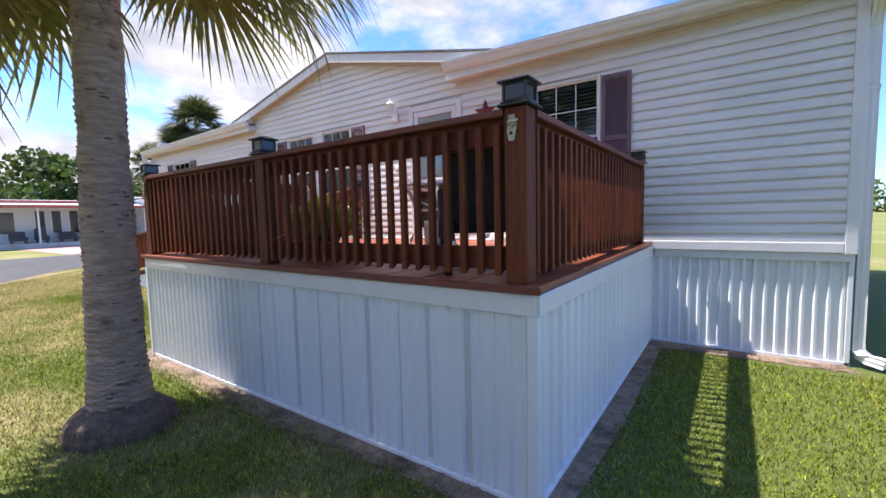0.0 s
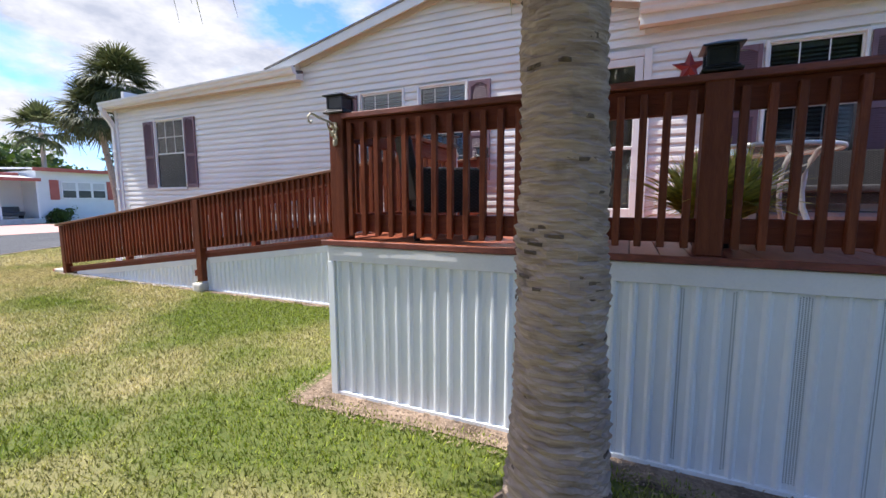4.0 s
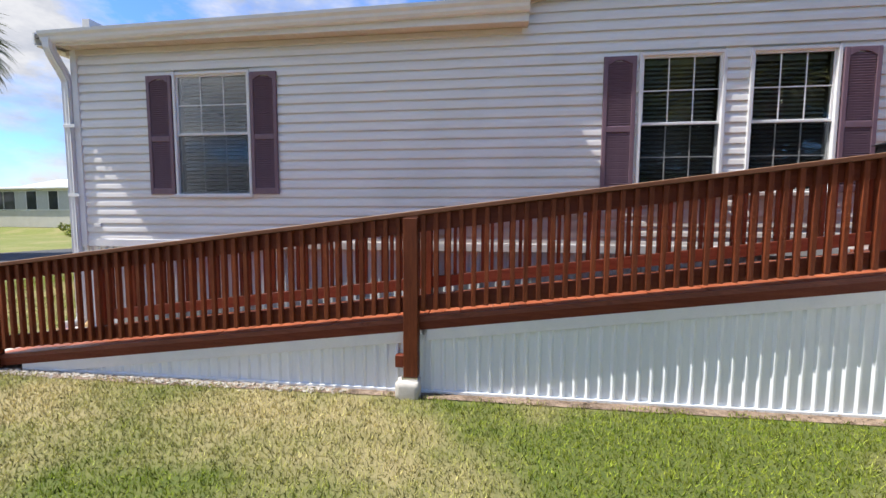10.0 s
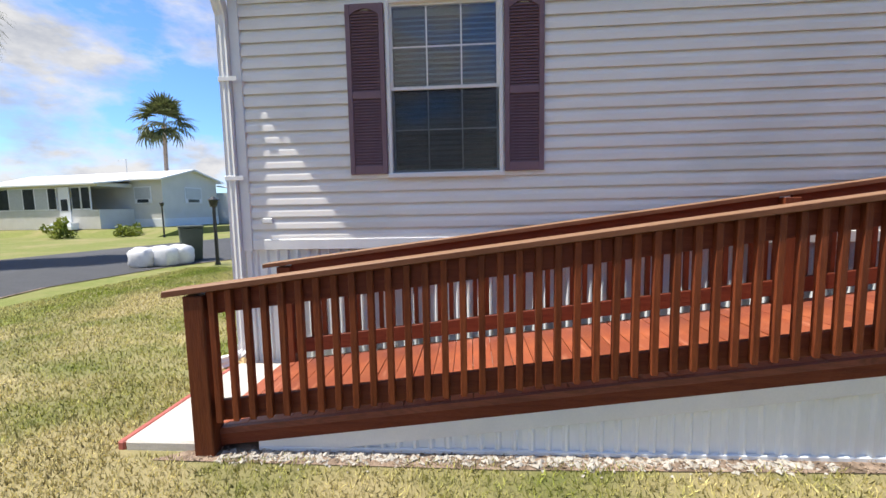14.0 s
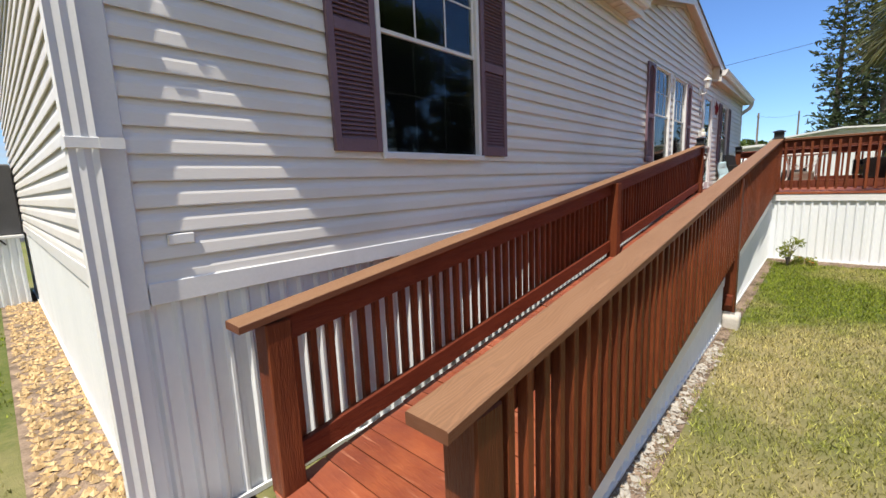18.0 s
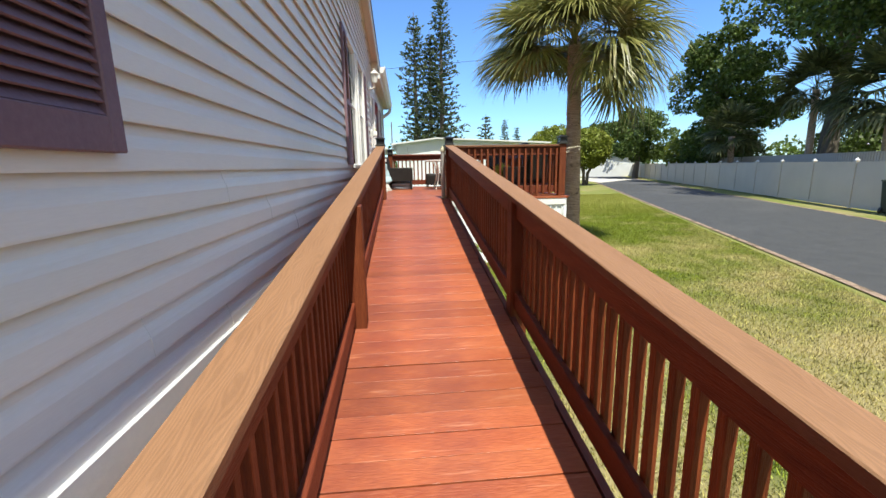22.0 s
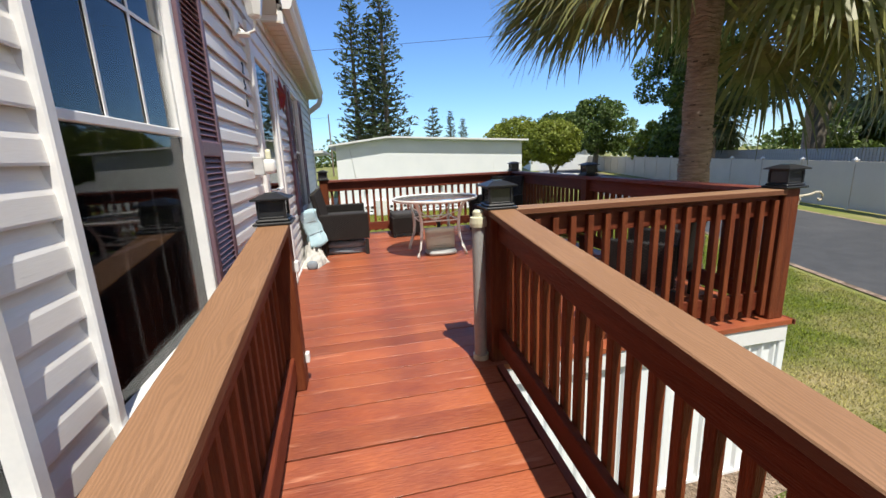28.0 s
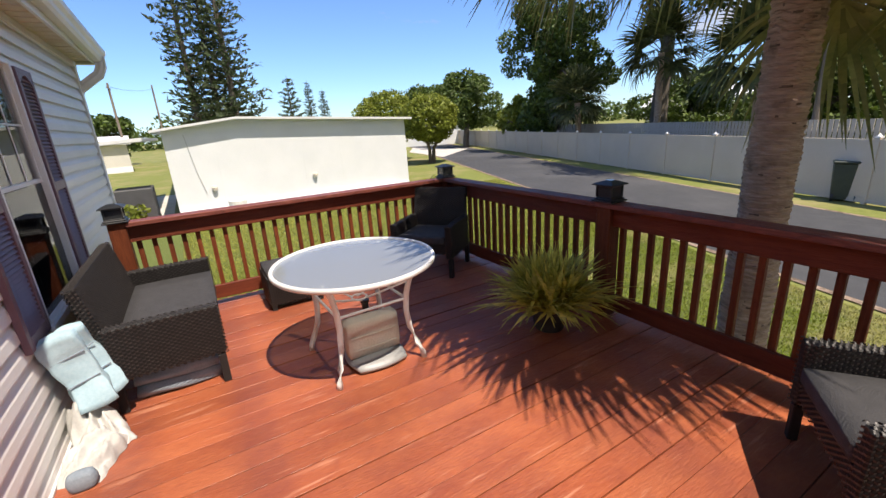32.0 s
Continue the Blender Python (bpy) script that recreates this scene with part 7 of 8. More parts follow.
# ---- neighbouring buildings ----
NBX = 10.5
nb = thing("neighbour_house", (NBX + 8, 1, 0), "low white mobile home with a plain end wall and shallow roof", "house")
bm = bmesh.new()
prism(bm, [(-3.2, 0.0), (5.02, 0.0), (5.02, 2.89), (2.9, 3.14), (-3.2, 2.87)], lambda p, k: (NBX + 0.1 + 15.9 * k, p[0], p[1]))
part("wall", bm, M_WHITEWALL, nb)
for k in range(6):
    part("wall_panel", cube(NBX + 0.07, NBX + 0.101, -3.2 + 1.37 * k, -3.2 + 1.37 * (k + 1) - 0.0012, 0.42, 2.72), M_WHITEWALL, nb)
for y0, z0, y1, z1 in ((-3.4, 2.92, 2.9, 3.22), (2.9, 3.22, 5.3, 2.93)):
    bm = bmesh.new()
    prism(bm, [(y0, z0), (y1, z1), (y1, z1 - 0.07), (y0, z0 - 0.07)], lambda p, k: (NBX - 0.22 + 16.6 * k, p[0], p[1]))
    part("roof", bm, M_WHITEROOF, nb, "white metal roof edge")
part("skirting", cube(NBX + 0.03, NBX + 0.069, -3.2, 5.0, 0.0, 0.42), M_SKIRT, nb)
for y, z in ((0.6, 1.02), (3.9, 0.95)):
    bm = bmesh.new()
    lathe(bm, [(0.02, 0), (0.08, 0.02), (0.09, 0.1), (0.05, 0.15), (0.02, 0.16)], 10, (NBX + 0.02, y, z))
    part("light_fitting", bm, M_BEIGE, nb)
bm = bmesh.new()
tube(bm, [(NBX + 0.05, 4.45, 2.75), (NBX + 0.05, 4.3, 1.6), (NBX + 0.05, 4.15, 0.9)], 0.012, 6)
part("cable", bm, M_GREYBOX, nb)
port = thing("carport", (NBX + 3, 7.5, 0), "white flat-roofed carport beside the mobile home", "carport")
bm = bmesh.new()
prism(bm, [(5.5, 2.74), (10.2, 2.52), (10.2, 2.42), (5.5, 2.64)], lambda p, k: (NBX - 0.3 + 9 * k, p[0], p[1]))
part("roof", bm, M_WHITEROOF, port)
for x in (NBX, NBX + 4, NBX + 8):
    part("post", cube(x, x + 0.09, 9.9, 9.99, 0, 2.42), M_TRIM, port)
part("shed", cube(NBX + 0.4, NBX + 1.8, 6.9, 9.4, 0, 2.35), M_WHITEWALL, port)
part("cabinet", cube(NBX + 0.2, NBX + 1.2, 5.6, 6.6, 0, 1.25, bevel=0.03), M_DARKBOX, port)
gen = np.random.default_rng(3)
st = bmesh.new()
for k in range(44):
    y = -3.3 + 0.195 * k
    soft_box(st, NBX - 0.42, NBX - 0.27, y, y + 0.17, 0.0, 0.11, 0.35, 1, wob=0.12)
tagged(part("stone_border", st, M_WHITEWALL, smooth=True), "row of whitewashed edging stones along the wall", "edging", kind="stuff")
blocks = thing("breeze_block_row", (NBX - 0.12, 0.8, 0), "low row of pierced white breeze blocks along the neighbour's wall", "block row")
for k in range(19):
    for r in range(2):
        y = -2.9 + 0.41 * k + 0.2 * r
        blk = part("breeze_block", cube(NBX - 0.20, NBX - 0.05, y, y + 0.39, 0.005 + 0.2 * r, 0.195 + 0.2 * r, bevel=0.008), M_WHITEWALL, blocks)
        # black plates on the solid block stand for the shade in its holes
        for i in range(2):
            part("hole_shade", cube(NBX - 0.203, NBX - 0.1995, y + 0.05 + 0.17 * i, y + 0.16 + 0.17 * i, 0.045 + 0.2 * r, 0.155 + 0.2 * r), M_BLACK, blk)
sheet("carport_floor", [(NBX - 1.5, 5.3), (NBX + 9, 5.3), (NBX + 9, 10.4), (NBX - 1.5, 10.4)], 0.008, M_CONCRETE, "pale concrete floor of the carport", "floor")
planter = thing("planter_box", (NBX - 0.4, 6.4, 0), "low brown planter box at the carport's edge", "planter")
part("box", cube(NBX - 0.7, NBX - 0.1, 5.8, 7.2, 0, 0.42, bevel=0.02), M_POST, planter)
gp = np.random.default_rng(9)
tri_mesh("leaves", leaf_cloud(gp, [(NBX - 0.4, 6.0 + 0.25 * i, 0.62) for i in range(5)], [0.24] * 5, 60, 0.12), M_LEAFLIT, planter)
bucket = thing("white_tank", (NBX - 0.5, 3.35, 0), "white plastic tank standing by the neighbour's wall", "tank")
bm = bmesh.new()
lathe(bm, [(0.26, 0.0), (0.28, 0.03), (0.28, 0.62), (0.24, 0.68), (0.1, 0.72)], 18, (NBX - 0.55, 3.35, 0))
part("body", bm, M_WHITEMETAL, bucket)


def cottage(name, m, length, depth, eave, ridge, wall_mat, roof_mat, windows, label, porch=0.0, trim=None, skirt=True):
    """A single-storey home drawn with its front along +x at y = 0 (facing -y), then set at m."""
    ob = thing(name, (0, 0, 0), label, "house", "far houses")
    bm = bmesh.new()
    prism(bm, [(0, 0), (depth, 0), (depth, eave), (depth / 2, ridge - 0.12), (0, eave)], lambda p, k: (length * k, p[0], p[1]))
    part("wall", bm, wall_mat, ob)
    for a, b in (((-0.45 - porch, eave - 0.10 - porch * 0.06), (depth / 2, ridge)), ((depth / 2, ridge), (depth + 0.45, eave - 0.1))):
        bm = bmesh.new()
        prism(bm, [a, b, (b[0], b[1] - 0.12), (a[0], a[1] - 0.12)], lambda p, k: (-0.35 + (length + 0.7) * k, p[0], p[1]))
        part("roof", bm, roof_mat, ob)
    if trim:
        part("fascia", cube(-0.36, length + 0.36, -0.50 - porch, -0.46 - porch, eave - 0.30 - porch * 0.06, eave - 0.09 - porch * 0.06), trim, ob)
    for x, w, z0, h, kind in windows:
        if kind == "door":
            part("door", cube(x, x + w, -0.04, 0.02, 0.3, 0.3 + h, bevel=0.01), M_TRIM, ob)
            continue
        wn = part("window", cube(x - 0.06, x + w + 0.06, -0.05, 0.02, z0 - 0.06, z0 + h + 0.06), M_TRIM, ob)
        part("pane", cube(x, x + w, -0.062, -0.051, z0, z0 + h), M_DARKGLASS, wn)
        if kind == "shutters":
            for s in (x - 0.55, x + w + 0.1):
                part("shutter", cube(s, s + 0.42, -0.05, 0.0, z0 - 0.1, z0 + h + 0.1), M_REDTRIM, ob)
    if skirt:
        part("skirting", cube(-0.02, length + 0.02, -0.03, 0.0, 0, 0.5), M_SKIRT, ob)
    if porch:
        for k in range(int(length / 3) + 1):
            part("post", cube(3 * k, 3 * k + 0.1, -porch - 0.1, -porch, 0, eave - 0.25 - porch * 0.05), M_TRIM, ob)
    ob.matrix_basis = m
    return ob


def cream_home(m):
    """Front wall along x with a glazed porch room before its far part, gabled end on the x = 0 side, a lean-to behind."""
    ob = thing("mobile_home", (0, 0, 0), "cream mobile home with a white metal roof and a glazed porch", "house", "far houses")
    part("wall", cube(-16, 0, 0, 5.4, 0.0, 3.62), M_BEIGEWALL, ob)
    bm = bmesh.new()
    prism(bm, [(0, 3.62), (5.4, 3.62), (2.7, 4.28)], lambda p, k: (-16 + 15.999 * k, p[0], p[1]))
    part("gable", bm, M_BEIGEWALL, ob)
    part("skirting", cube(-3.0, 0.03, -0.03, 5.43, 0.0, 0.62, bevel=0.01), M_WHITEWALL, ob)
    for a, b in (((-0.45, 3.53), (2.7, 4.40)), ((2.7, 4.40), (5.85, 3.53))):
        bm = bmesh.new()
        prism(bm, [a, b, (b[0], b[1] - 0.10), (a[0], a[1] - 0.10)], lambda p, k: (-16.3 + 16.75 * k, p[0], p[1]))
        part("roof", bm, M_WHITEROOF, ob)
    for k in range(22):
        part("roof_seam", cube(-16.0 + 0.76 * k, -15.96 + 0.76 * k, -0.44, -0.42, 3.46, 3.56), M_WHITEROOF, ob)
    part("porch_wall", cube(-16, -2.6, -2.6, -0.01, 0.0, 1.35), M_BEIGEWALL, ob)
    part("porch_head", cube(-16, -2.6, -2.6, -0.01, 2.95, 3.2), M_BEIGEWALL, ob)
    bm = bmesh.new()
    prism(bm, [(-3.0, 3.16), (0.1, 3.58), (0.1, 3.50), (-3.0, 3.06)], lambda p, k: (-16.3 + 13.95 * k, p[0], p[1]))
    part("porch_roof", bm, M_WHITEROOF, ob)
    x = -15.9
    for w, glass in ((1.3, M_DARKGLASS), (1.3, M_DARKGLASS), (1.2, M_GREYBOX), (1.1, M_DARKGLASS), (1.2, M_GREYBOX), (1.0, M_DARKGLASS), (1.1, M_GREYBOX), (0.7, M_DARKGLASS)):
        wn = part("window", cube(x, x + w + 0.1, -2.62, -2.54, 1.36, 2.94), M_TRIM, ob)
        part("pane", cube(x + 0.06, x + w + 0.04, -2.634, -2.621, 1.44, 2.88), glass, wn)
        x += w + 0.1
    door = part("door", cube(-6.0, -5.02, -2.66, -2.60, 0.5, 2.94, bevel=0.01), M_TRIM, ob)
    part("pane", cube(-5.8, -5.22, -2.674, -2.661, 1.3, 2.1), M_DARKGLASS, door)
    for x in (-4.9, -4.05):
        wn = part("window", cube(x, x + 0.8, -2.62, -2.54, 1.36, 2.94), M_TRIM, ob)
        part("pane", cube(x + 0.06, x + 0.74, -2.634, -2.621, 1.44, 2.88), M_DARKGLASS, wn)
    for k in range(2):
        part("step", cube(-6.2 - 0.1 * k, -4.4 + 0.5 * k, -3.2 - 0.35 * k, -2.67 - 0.5 * k, 0.0, 0.45 - 0.2 * k, bevel=0.01), M_WHITEWALL, ob)
    wn = part("window", cube(-2.45, -0.95, -0.05, -0.001, 1.75, 3.0), M_TRIM, ob)
    part("pane", cube(-2.38, -1.02, -0.062, -0.051, 2.1, 2.93), M_GREYBOX, wn, "pane with its blind drawn")
    part("pane", cube(-2.2, -1.2, -0.062, -0.051, 1.82, 2.06), M_DARKGLASS, wn)
    wn = part("window", cube(0.001, 0.05, 2.0, 3.7, 1.75, 3.0), M_TRIM, ob)
    part("pane", cube(0.051, 0.062, 2.08, 3.62, 2.1, 2.93), M_GREYBOX, wn, "pane with its blind drawn")
    part("pane", cube(0.051, 0.062, 2.3, 3.4, 1.82, 2.06), M_DARKGLASS, wn)
    part("lean_to", cube(-4.0, 0.9, 6.4, 15.0, 0.0, 2.7), M_WHITEWALL, ob)
    bm = bmesh.new()
    prism(bm, [(-0.1, 3.3), (2.6, 2.82), (2.6, 2.72), (-0.1, 3.2)], lambda p, k: (p[0], 5.6 + 9.6 * k, p[1]))
    part("lean_to_roof", bm, M_WHITEROOF, ob)
    for y in (7.2, 9.0, 11.5):
        wn = part("window", cube(0.901, 0.95, y, y + 1.0, 0.8, 2.4), M_TRIM, ob)
        part("pane", cube(0.951, 0.962, y + 0.08, y + 0.92, 0.9, 2.3), M_DARKGLASS, wn)
    mast = bmesh.new()
    tube(mast, [(-3.4, 0.4, 3.6), (-3.4, 0.4, 5.1)], 0.025, 6)
    tube(mast, [(-4.1, 0.4, 5.05), (-3.3, 0.4, 5.1)], 0.02, 6)
    part("aerial", mast, M_GREYBOX, ob)
    ob.matrix_basis = m


cream_home(pose(-34.7, 30.85, 0.45, 0, 0, -8.1))
bm = bmesh.new()
prism(bm, [(-4.6, -0.02), (-2.6, 0.42), (17.0, 0.455), (19.0, -0.02)], lambda p, k: (-20 + 24 * k, p[0], p[1]))
bank = part("lawn_bank", bm, M_FARGRASS)
bank.matrix_world = pose(-34.7, 30.85, 0, 0, 0, -8.1)
tagged(bank, "low grassy bank under the cream home", "lawn", kind="structure")

# the white home with red trim: a flush room at its north end, a shaded porch along the rest
red = thing("mobile_home", (-42.0, 12.0, 0), "white mobile home with brick red trim and a shaded porch", "house", "far houses")
part("wall", cube(-47.5, -39.5, 13.8, 18.7, 0, 3.52), M_WHITEWALL, red)
part("wall", cube(-47.5, -41.6, 4.6, 13.79, 0, 3.3), M_WHITEWALL, red)
for x0, x1, y0, y1, za, zb in ((-47.8, -39.1, 13.5, 19.0, 3.95, 3.66), (-47.8, -41.0, 4.2, 13.49, 3.7, 3.34)):
    bm = bmesh.new()
    prism(bm, [(x0, za), (x1, zb), (x1, zb - 0.1), (x0, za - 0.1)], lambda p, k: (p[0], y0 + (y1 - y0) * k, p[1]))
    part("roof", bm, M_WHITEROOF, red)
    part("fascia", cube(x1 + 0.001, x1 + 0.05, y0, y1, zb - 0.22, zb + 0.02), M_REDTRIM, red, "brick red fascia board")
bm = bmesh.new()
prism(bm, [(-41.6, 3.22), (-38.7, 2.92), (-38.7, 2.84), (-41.6, 3.14)], lambda p, k: (p[0], 4.4 + 9.3 * k, p[1]))
part("porch_roof", bm, M_WHITEROOF, red, "white corrugated porch roof")
part("fascia", cube(-38.69, -38.65, 4.4, 13.7, 2.74, 2.95), M_REDTRIM, red, "brick red fascia board")
for y in (5.0, 7.2, 9.6, 11.6, 13.45):
    part("post", cube(-38.85, -38.75, y, y + 0.1, 0, 2.86), M_TRIM, red)
part("porch_floor", cube(-41.6, -38.6, 4.5, 13.7, 0.0, 0.32, bevel=0.02), M_CONCRETE, red)
for y0, y1, z0, z1 in ((5.6, 6.5, 1.0, 2.5), (7.6, 8.1, 1.0, 2.6), (8.5, 9.0, 1.0, 2.6), (9.5, 10.0, 1.0, 2.6), (11.0, 12.6, 1.1, 2.3)):
    wn = part("window", cube(-41.599, -41.54, y0 - 0.06, y1 + 0.06, z0 - 0.06, z1 + 0.06), M_TRIM, red)
    part("pane", cube(-41.539, -41.53, y0, y1, z0, z1), M_DARKGLASS, wn)
for y in (15.1, 16.0, 16.9):
    wn = part("window", cube(-39.499, -39.44, y - 0.04, y + 0.86, 1.62, 2.82), M_TRIM, red)
    part("pane", cube(-39.439, -39.43, y + 0.04, y + 0.78, 1.70, 2.2), M_DARKGLASS, wn)
    part("pane", cube(-39.439, -39.43, y + 0.04, y + 0.78, 2.25, 2.74), M_GREYBOX, wn, "pane with its blind drawn")
for y in (14.45, 17.85):
    part("shutter", cube(-39.499, -39.45, y, y + 0.5, 1.55, 2.9), M_REDTRIM, red, "brick red shutter")
for y, w, h in ((6.0, 0.9, 0.8), (7.3, 0.7, 1.0), (8.6, 1.0, 0.7), (9.9, 0.8, 0.95), (12.0, 1.3, 0.75)):
    ch = thing("porch_seat", (-40.4, y, 0.32), "dark cushioned seat standing on the shaded porch", "seat", "porch seats")
    part("seat", cube(-40.8, -40.1, y, y + w, 0.5, 0.5 + h * 0.35, bevel=0.05), M_DARKBOX, ch)
    part("backrest", cube(-40.85, -40.72, y + 0.03, y + w - 0.03, 0.6, 0.35 + h, bevel=0.05), M_DARKBOX, ch)
    for yy in (y + 0.06, y + w - 0.12):
        part("leg", cube(-40.75, -40.2, yy, yy + 0.06, 0.32, 0.52), M_BLACK, ch)
cottage("mobile_home", pose(-34, 47.5, 0, 0, 0, 0), 9.2, 9, 3.1, 4.3, M_WHITEWALL, M_WHITEROOF, [(2, 1.2, 1, 1.3, ""), (5.5, 1.2, 1, 1.3, "")], "white gabled mobile home beyond the lane")
cottage("mobile_home", pose(-24.5, 51, 0, 0, 0, 0), 10, 7, 2.7, 3.2, M_DARKBOX, M_WHITEROOF, [(1.5, 1.6, 0.9, 1.2, ""), (4.5, 1.6, 0.9, 1.2, "")], "low dark mobile home with a white porch roof", porch=1.6)
cottage("mobile_home", pose(27, -4.5, 0, 0, 0, -78), 6.5, 12, 2.8, 3.3, M_WHITEWALL, M_WHITEROOF, [(0.7, 1.0, 1.1, 1.0, ""), (2.6, 1.0, 1.1, 1.0, ""), (4.6, 1.0, 1.1, 1.0, "")], "white mobile home behind the clipped trees")
cottage("mobile_home", pose(40, -26, 0, 0, 0, -20), 14, 8, 2.6, 3.2, M_WHITEWALL, M_WHITEROOF, [(2, 1.2, 1, 1, ""), (6, 1.2, 1, 1, "")], "far white mobile home beyond the wall")
cottage("house", pose(22, -36.0, 0, 0, 0, 200), 14, 9, 3.0, 4.6, M_WHITEWALL, M_WHITEROOF, [(2, 1.4, 1, 1.2, ""), (7, 1.4, 1, 1.2, "")], "pale roofed house behind the picket fence")
cottage("house", pose(30, 22, 0, 0, 0, 80), 14, 8, 2.7, 3.4, M_WHITEWALL, M_WHITEROOF, [(2, 1.4, 1, 1.2, ""), (7, 1.4, 1, 1.2, "")], "white home beyond the carport")

# ---- boundary wall and picket fence along the lane ----
wall_f = thing("boundary_wall", (5, -12.4, 0), "long beige vinyl boundary wall with white post caps", "fence")


def fence_y(x):
    return -9.95 - 0.362 * (x + 1.8)


bm = bmesh.new()
FW = 2.44
ca, sa = math.cos(math.atan(0.362)), math.sin(math.atan(0.362))
box(bm, 0.0, FW - 0.1, -0.02, 0.02, 0.04, 1.56)
box(bm, 0.0, FW - 0.1, -0.035, 0.035, 1.52, 1.6)
box(bm, 0.0, FW - 0.1, -0.035, 0.035, 0.03, 0.12)
panel_me = mesh_of("fence_panel", bm, M_FENCE)
bm = bmesh.new()
box(bm, -0.05, 0.05, -0.05, 0.05, 0, 1.64)
post_me = mesh_of("fence_post", bm, M_FENCE)
bm = bmesh.new()
box(bm, -0.065, 0.065, -0.065, 0.065, 1.64, 1.67)
lathe(bm, [(0.07, 1.67), (0.03, 1.72), (0.005, 1.74)], 4)
capf_me = mesh_of("post_cap", bm, M_TRIM)
for k in range(-9, 27):
    x = 3.0 + k * FW * ca
    y = fence_y(x)
    rot = (0, 0, -math.atan(0.362))
    piece("fence_post", post_me, wall_f, (x, y, 0), rot)
    piece("post_cap", capf_me, wall_f, (x, y, 0), rot)
    piece("fence_panel", panel_me, wall_f, (x + 0.05 * ca, y - 0.05 * sa, 0), rot)
pick = thing("picket_fence", (5, -15.2, 0), "weathered grey picket fence behind the boundary wall", "fence")
bm = bmesh.new()
box(bm, -0.062, 0.062, -0.01, 0.01, 0.0, 1.98)
pk_me = mesh_of("picket", bm, M_WOODFENCE)
for k in range(280):
    x = -14 + k * 0.118 * ca * 1.35
    piece("picket", pk_me, pick, (x, fence_y(x) - 2.6 + 0.0, 0), (0, 0, -math.atan(0.362)))
bm = bmesh.new()
for z in (0.5, 1.6):
    prism(bm, [(-0.02, z), (0.02, z), (0.02, z + 0.09), (-0.02, z + 0.09)], lambda p, k: (-14 + 45 * k, fence_y(-14 + 45 * k) - 2.64 + p[0], p[1]))
part("fence_rail", bm, M_WOODFENCE, pick)

# ---- poles and wires ----


def pole(x, y, h, label, arm=False):
    ob = thing("utility_pole", (x, y, 0), label, "pole", "poles along the lane")
    bm = bmesh.new()
    tube(bm, [(x, y, -0.1), (x + 0.05, y, h)], [0.13, 0.09], 9)
    part("shaft", bm, M_POLE, ob)
    if arm:
        bm = bmesh.new()
        tube(bm, [(x + 0.05, y, h - 0.15), (x + 0.6, y, h + 0.1), (x + 1.2, y, h + 0.12)], 0.03, 6)
        part("arm", bm, M_GREYBOX, ob)
        part("lamp_head", cube(x + 1.1, x + 1.6, y - 0.1, y + 0.1, h + 0.06, h + 0.16, bevel=0.03), M_GREYBOX, ob)
    else:
        part("crossarm", cube(x - 0.9, x + 0.9, y - 0.05, y + 0.05, h - 0.5, h - 0.38), M_POLE, ob)


pole(-19.0, 32.3, 6.6, "leaning wooden pole with a street lamp", True)
pole(1.2, -14.6, 9.0, "tall wooden utility pole behind the wall")
pole(58, 6.5, 9.0, "far wooden utility pole on the skyline")
pole(46, 9.5, 8.0, "far wooden utility pole beside roofs")
def yard_lamp(x, y, z, h, label):
    """A slim post with a flared lantern under a little roof."""
    ob = thing("yard_lamp", (x, y, z), label, "lamp post", "yard lamps")
    bm = bmesh.new()
    tube(bm, [(x, y, z), (x, y, z + 0.06)], 0.075, 10)
    tube(bm, [(x, y, z + 0.06), (x, y, z + h - 0.3)], [0.05, 0.042], 10)
    part("shaft", bm, M_BLACK, ob)
    bm = bmesh.new()
    lathe(bm, [(0.045, h - 0.3), (0.075, h - 0.27), (0.085, h - 0.26), (0.125, h - 0.1), (0.105, h - 0.1), (0.07, h - 0.25)], 12, (x, y, z))
    part("lantern", bm, M_SMOKE, ob)
    bm = bmesh.new()
    lathe(bm, [(0.15, h - 0.1), (0.145, h - 0.085), (0.06, h - 0.03), (0.02, h), (0.001, h + 0.02)], 12, (x, y, z))
    part("roof", bm, M_BLACK, ob)


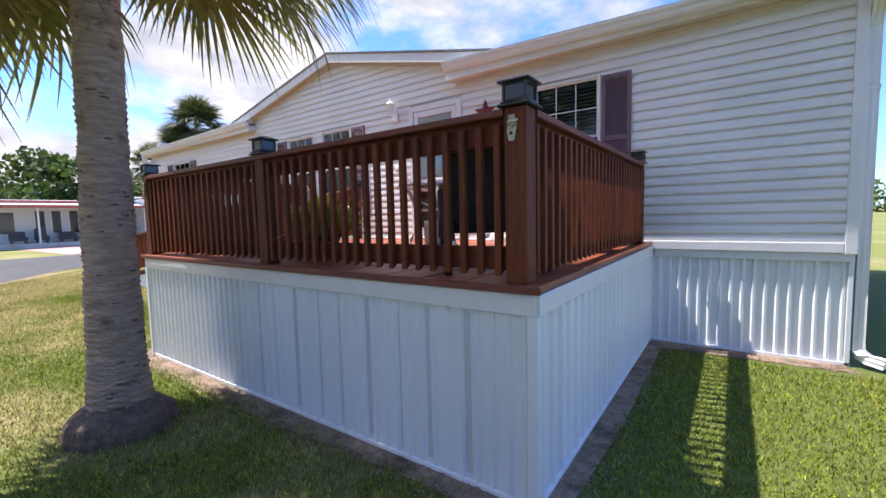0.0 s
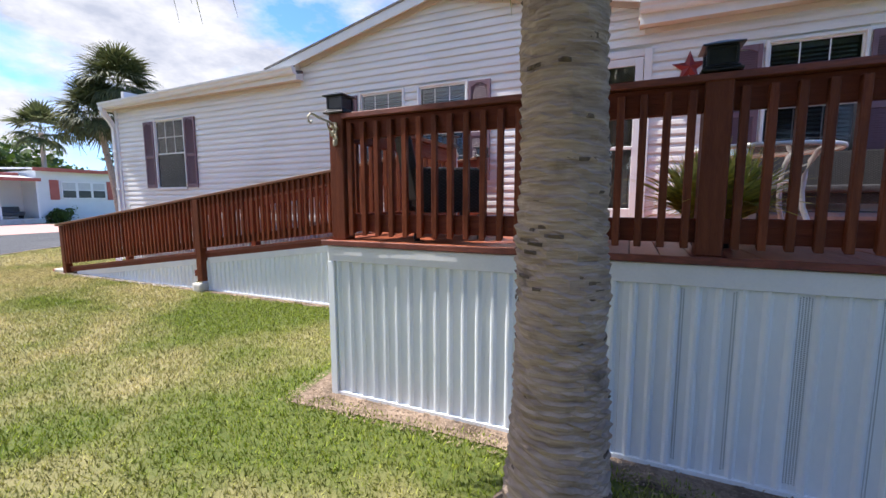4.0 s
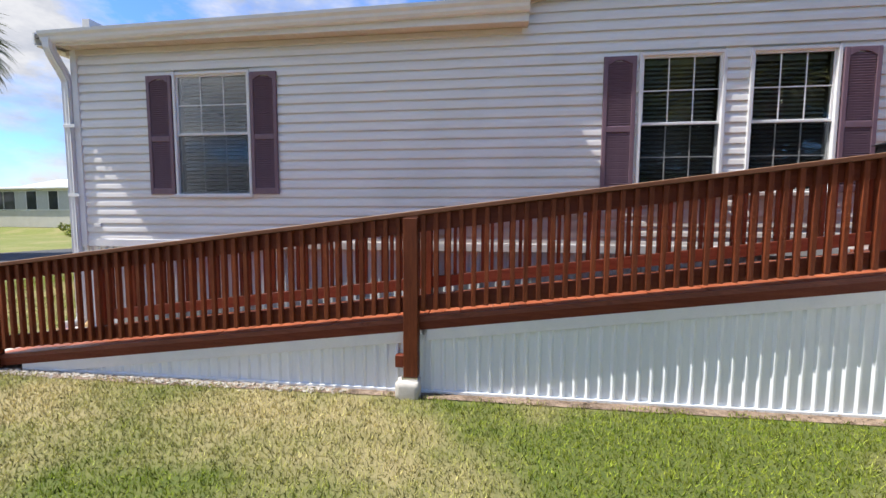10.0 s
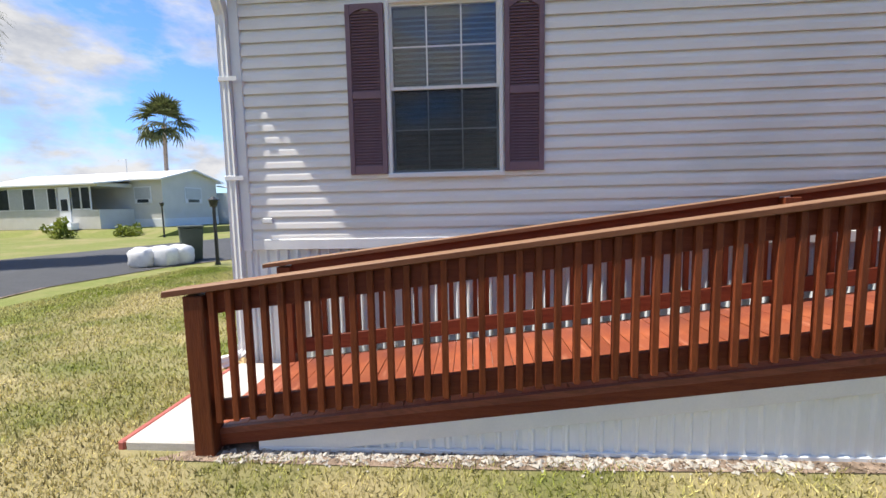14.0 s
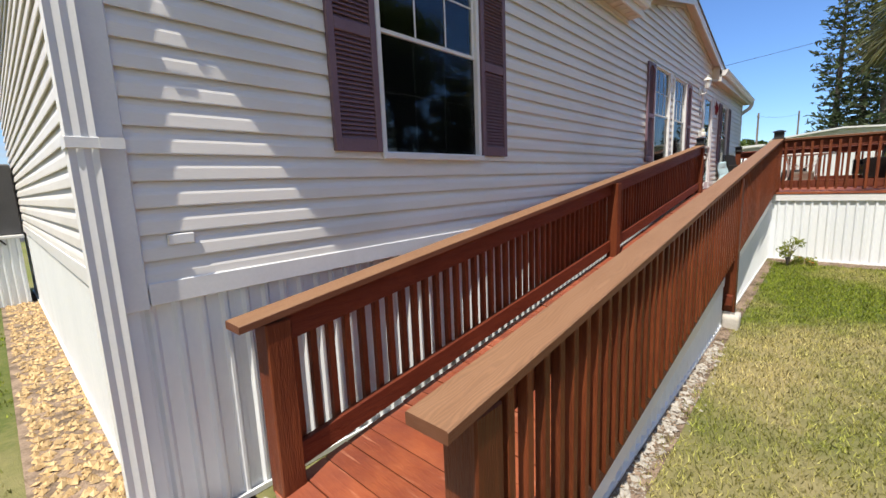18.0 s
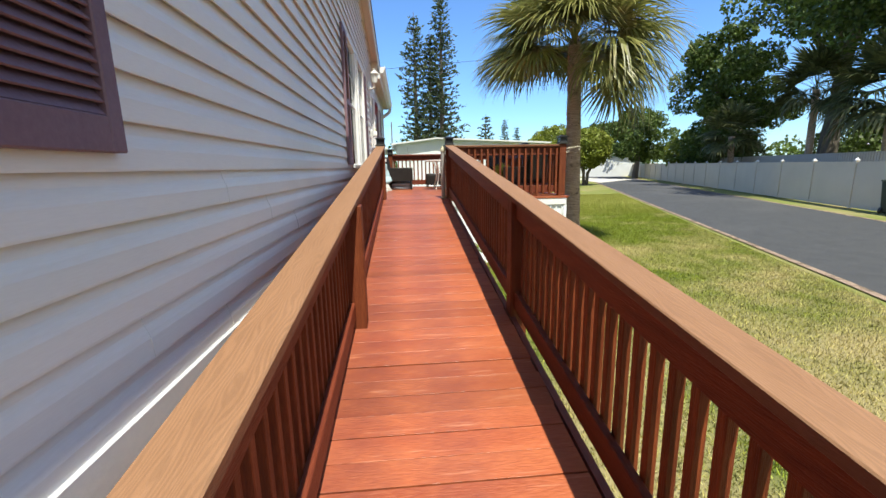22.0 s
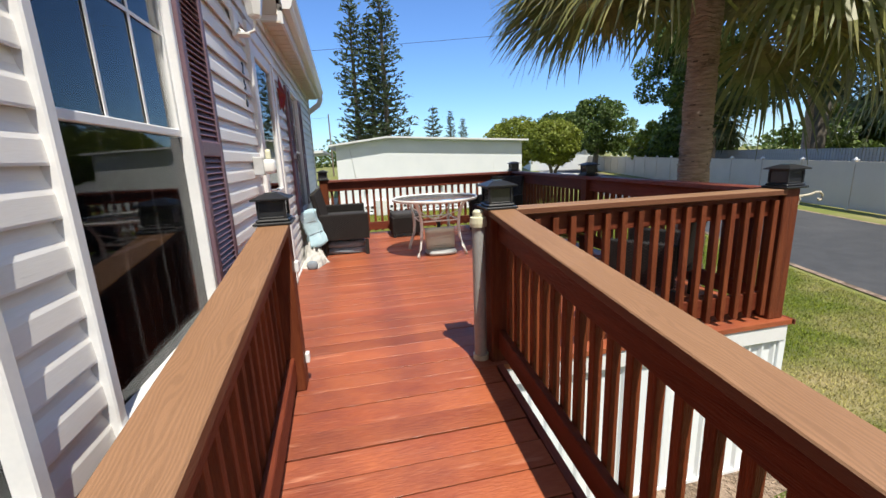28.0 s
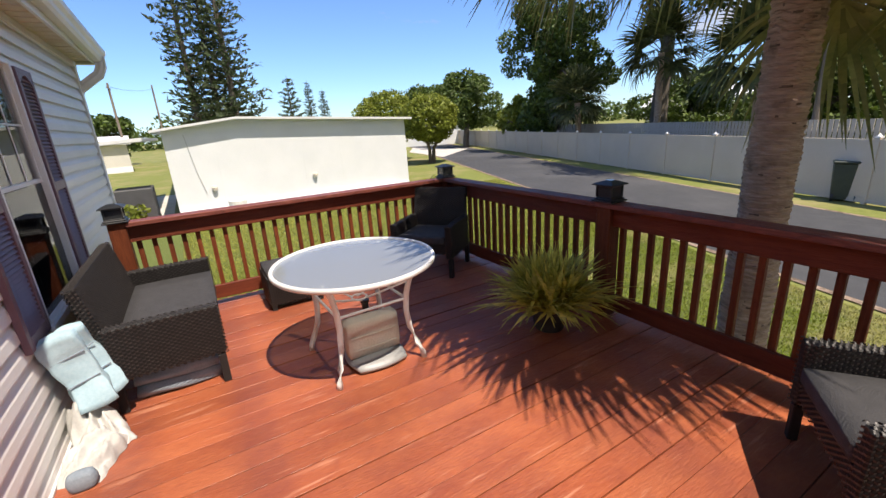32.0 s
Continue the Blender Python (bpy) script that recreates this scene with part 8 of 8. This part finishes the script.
yard_lamp(-19.03, 12.42, 0, 1.85, "black lamp post on the corner of the lawn")
yard_lamp(-30.5, 25.3, 0.0, 2.15, "short black yard lamp post on the far lawn")
marker = thing("marker_post", (-16.75, 14.74, 0), "short white marker post beside the concrete apron", "post")
part("shaft", cube(-16.83, -16.67, 14.7, 14.78, 0.0, 0.98, bevel=0.015), M_TRIM, marker)
part("plate", cube(-16.85, -16.65, 14.69, 14.699, 0.62, 0.96), M_WHITEWALL, marker)
for k, (a, b, sag) in enumerate((((1.2, -14.6, 8.4), (-40, -2, 8.6), 0.8), ((1.2, -14.6, 7.6), (-40, -2.6, 7.6), 0.8), ((58, 6.5, 8.6), (46, 9.5, 7.7), 0.3), ((1.2, -14.6, 8.2), (9, -21, 2.5), 0.2), ((22, -17, 11.4), (22, 30, 7.5), 0.3))):
    w = thing("overhead_wire", ((a[0] + b[0]) / 2, (a[1] + b[1]) / 2, 8), "thin black overhead wire above the lane", "wire", "overhead wires")
    bm = bmesh.new()
    A, B = Vector(a), Vector(b)
    tube(bm, [A.lerp(B, i / 16) - Vector((0, 0, sag * 4 * (i / 16) * (1 - i / 16))) for i in range(17)], 0.014, 5)
    part("wire", bm, M_BLACK, w)
for k, (x, y, r, z) in enumerate(((-37.6, 25.6, 0.75, 1.3), (-33.9, 26.7, 0.7, 0.8), (-40.0, 15.6, 0.8, 1.4), (-39.2, 14.6, 0.7, 1.0))):
    b = thing("round_shrub", (x, y, 0), "rounded green shrub in front of a far house", "shrub", "far shrubs")
    g2 = np.random.default_rng(60 + k)
    cs = [(x + g2.normal() * r * 0.4, y + g2.normal() * r * 0.4, abs(g2.normal()) * z * 0.4 + 0.1) for _ in range(16)]
    tri_mesh("leaves", leaf_cloud(g2, cs, [r * 0.38] * 16, 60, 0.12), M_LEAFLIT if k < 2 else M_LEAF, b)

cottage("mobile_home", pose(44, 4, 0, 0, 0, -84), 11, 7, 2.7, 3.3, M_WHITEWALL, M_WHITEROOF, [(1.5, 1.2, 1, 1.1, ""), (5, 1.2, 1, 1.1, ""), (8, 1.2, 1, 1.1, "")], "white mobile home across the far lane")
cottage("mobile_home", pose(42, 22, 0, 0, 0, -84), 13, 7, 2.7, 3.3, M_BEIGEWALL, M_WHITEROOF, [(1.5, 1.2, 1, 1.1, ""), (5, 1.2, 1, 1.1, ""), (9, 1.2, 1, 1.1, "")], "cream mobile home across the far lane")
for k, (x, y, h) in enumerate(((56, 2, 5.0), (58, 12, 5.5), (52, 26, 6.0), (60, 30, 5.0))):
    broad_tree((x, y), h, 3.4, 30, "leafy green tree behind the far homes", 90 + k, 0.36, 100, low=0.15)
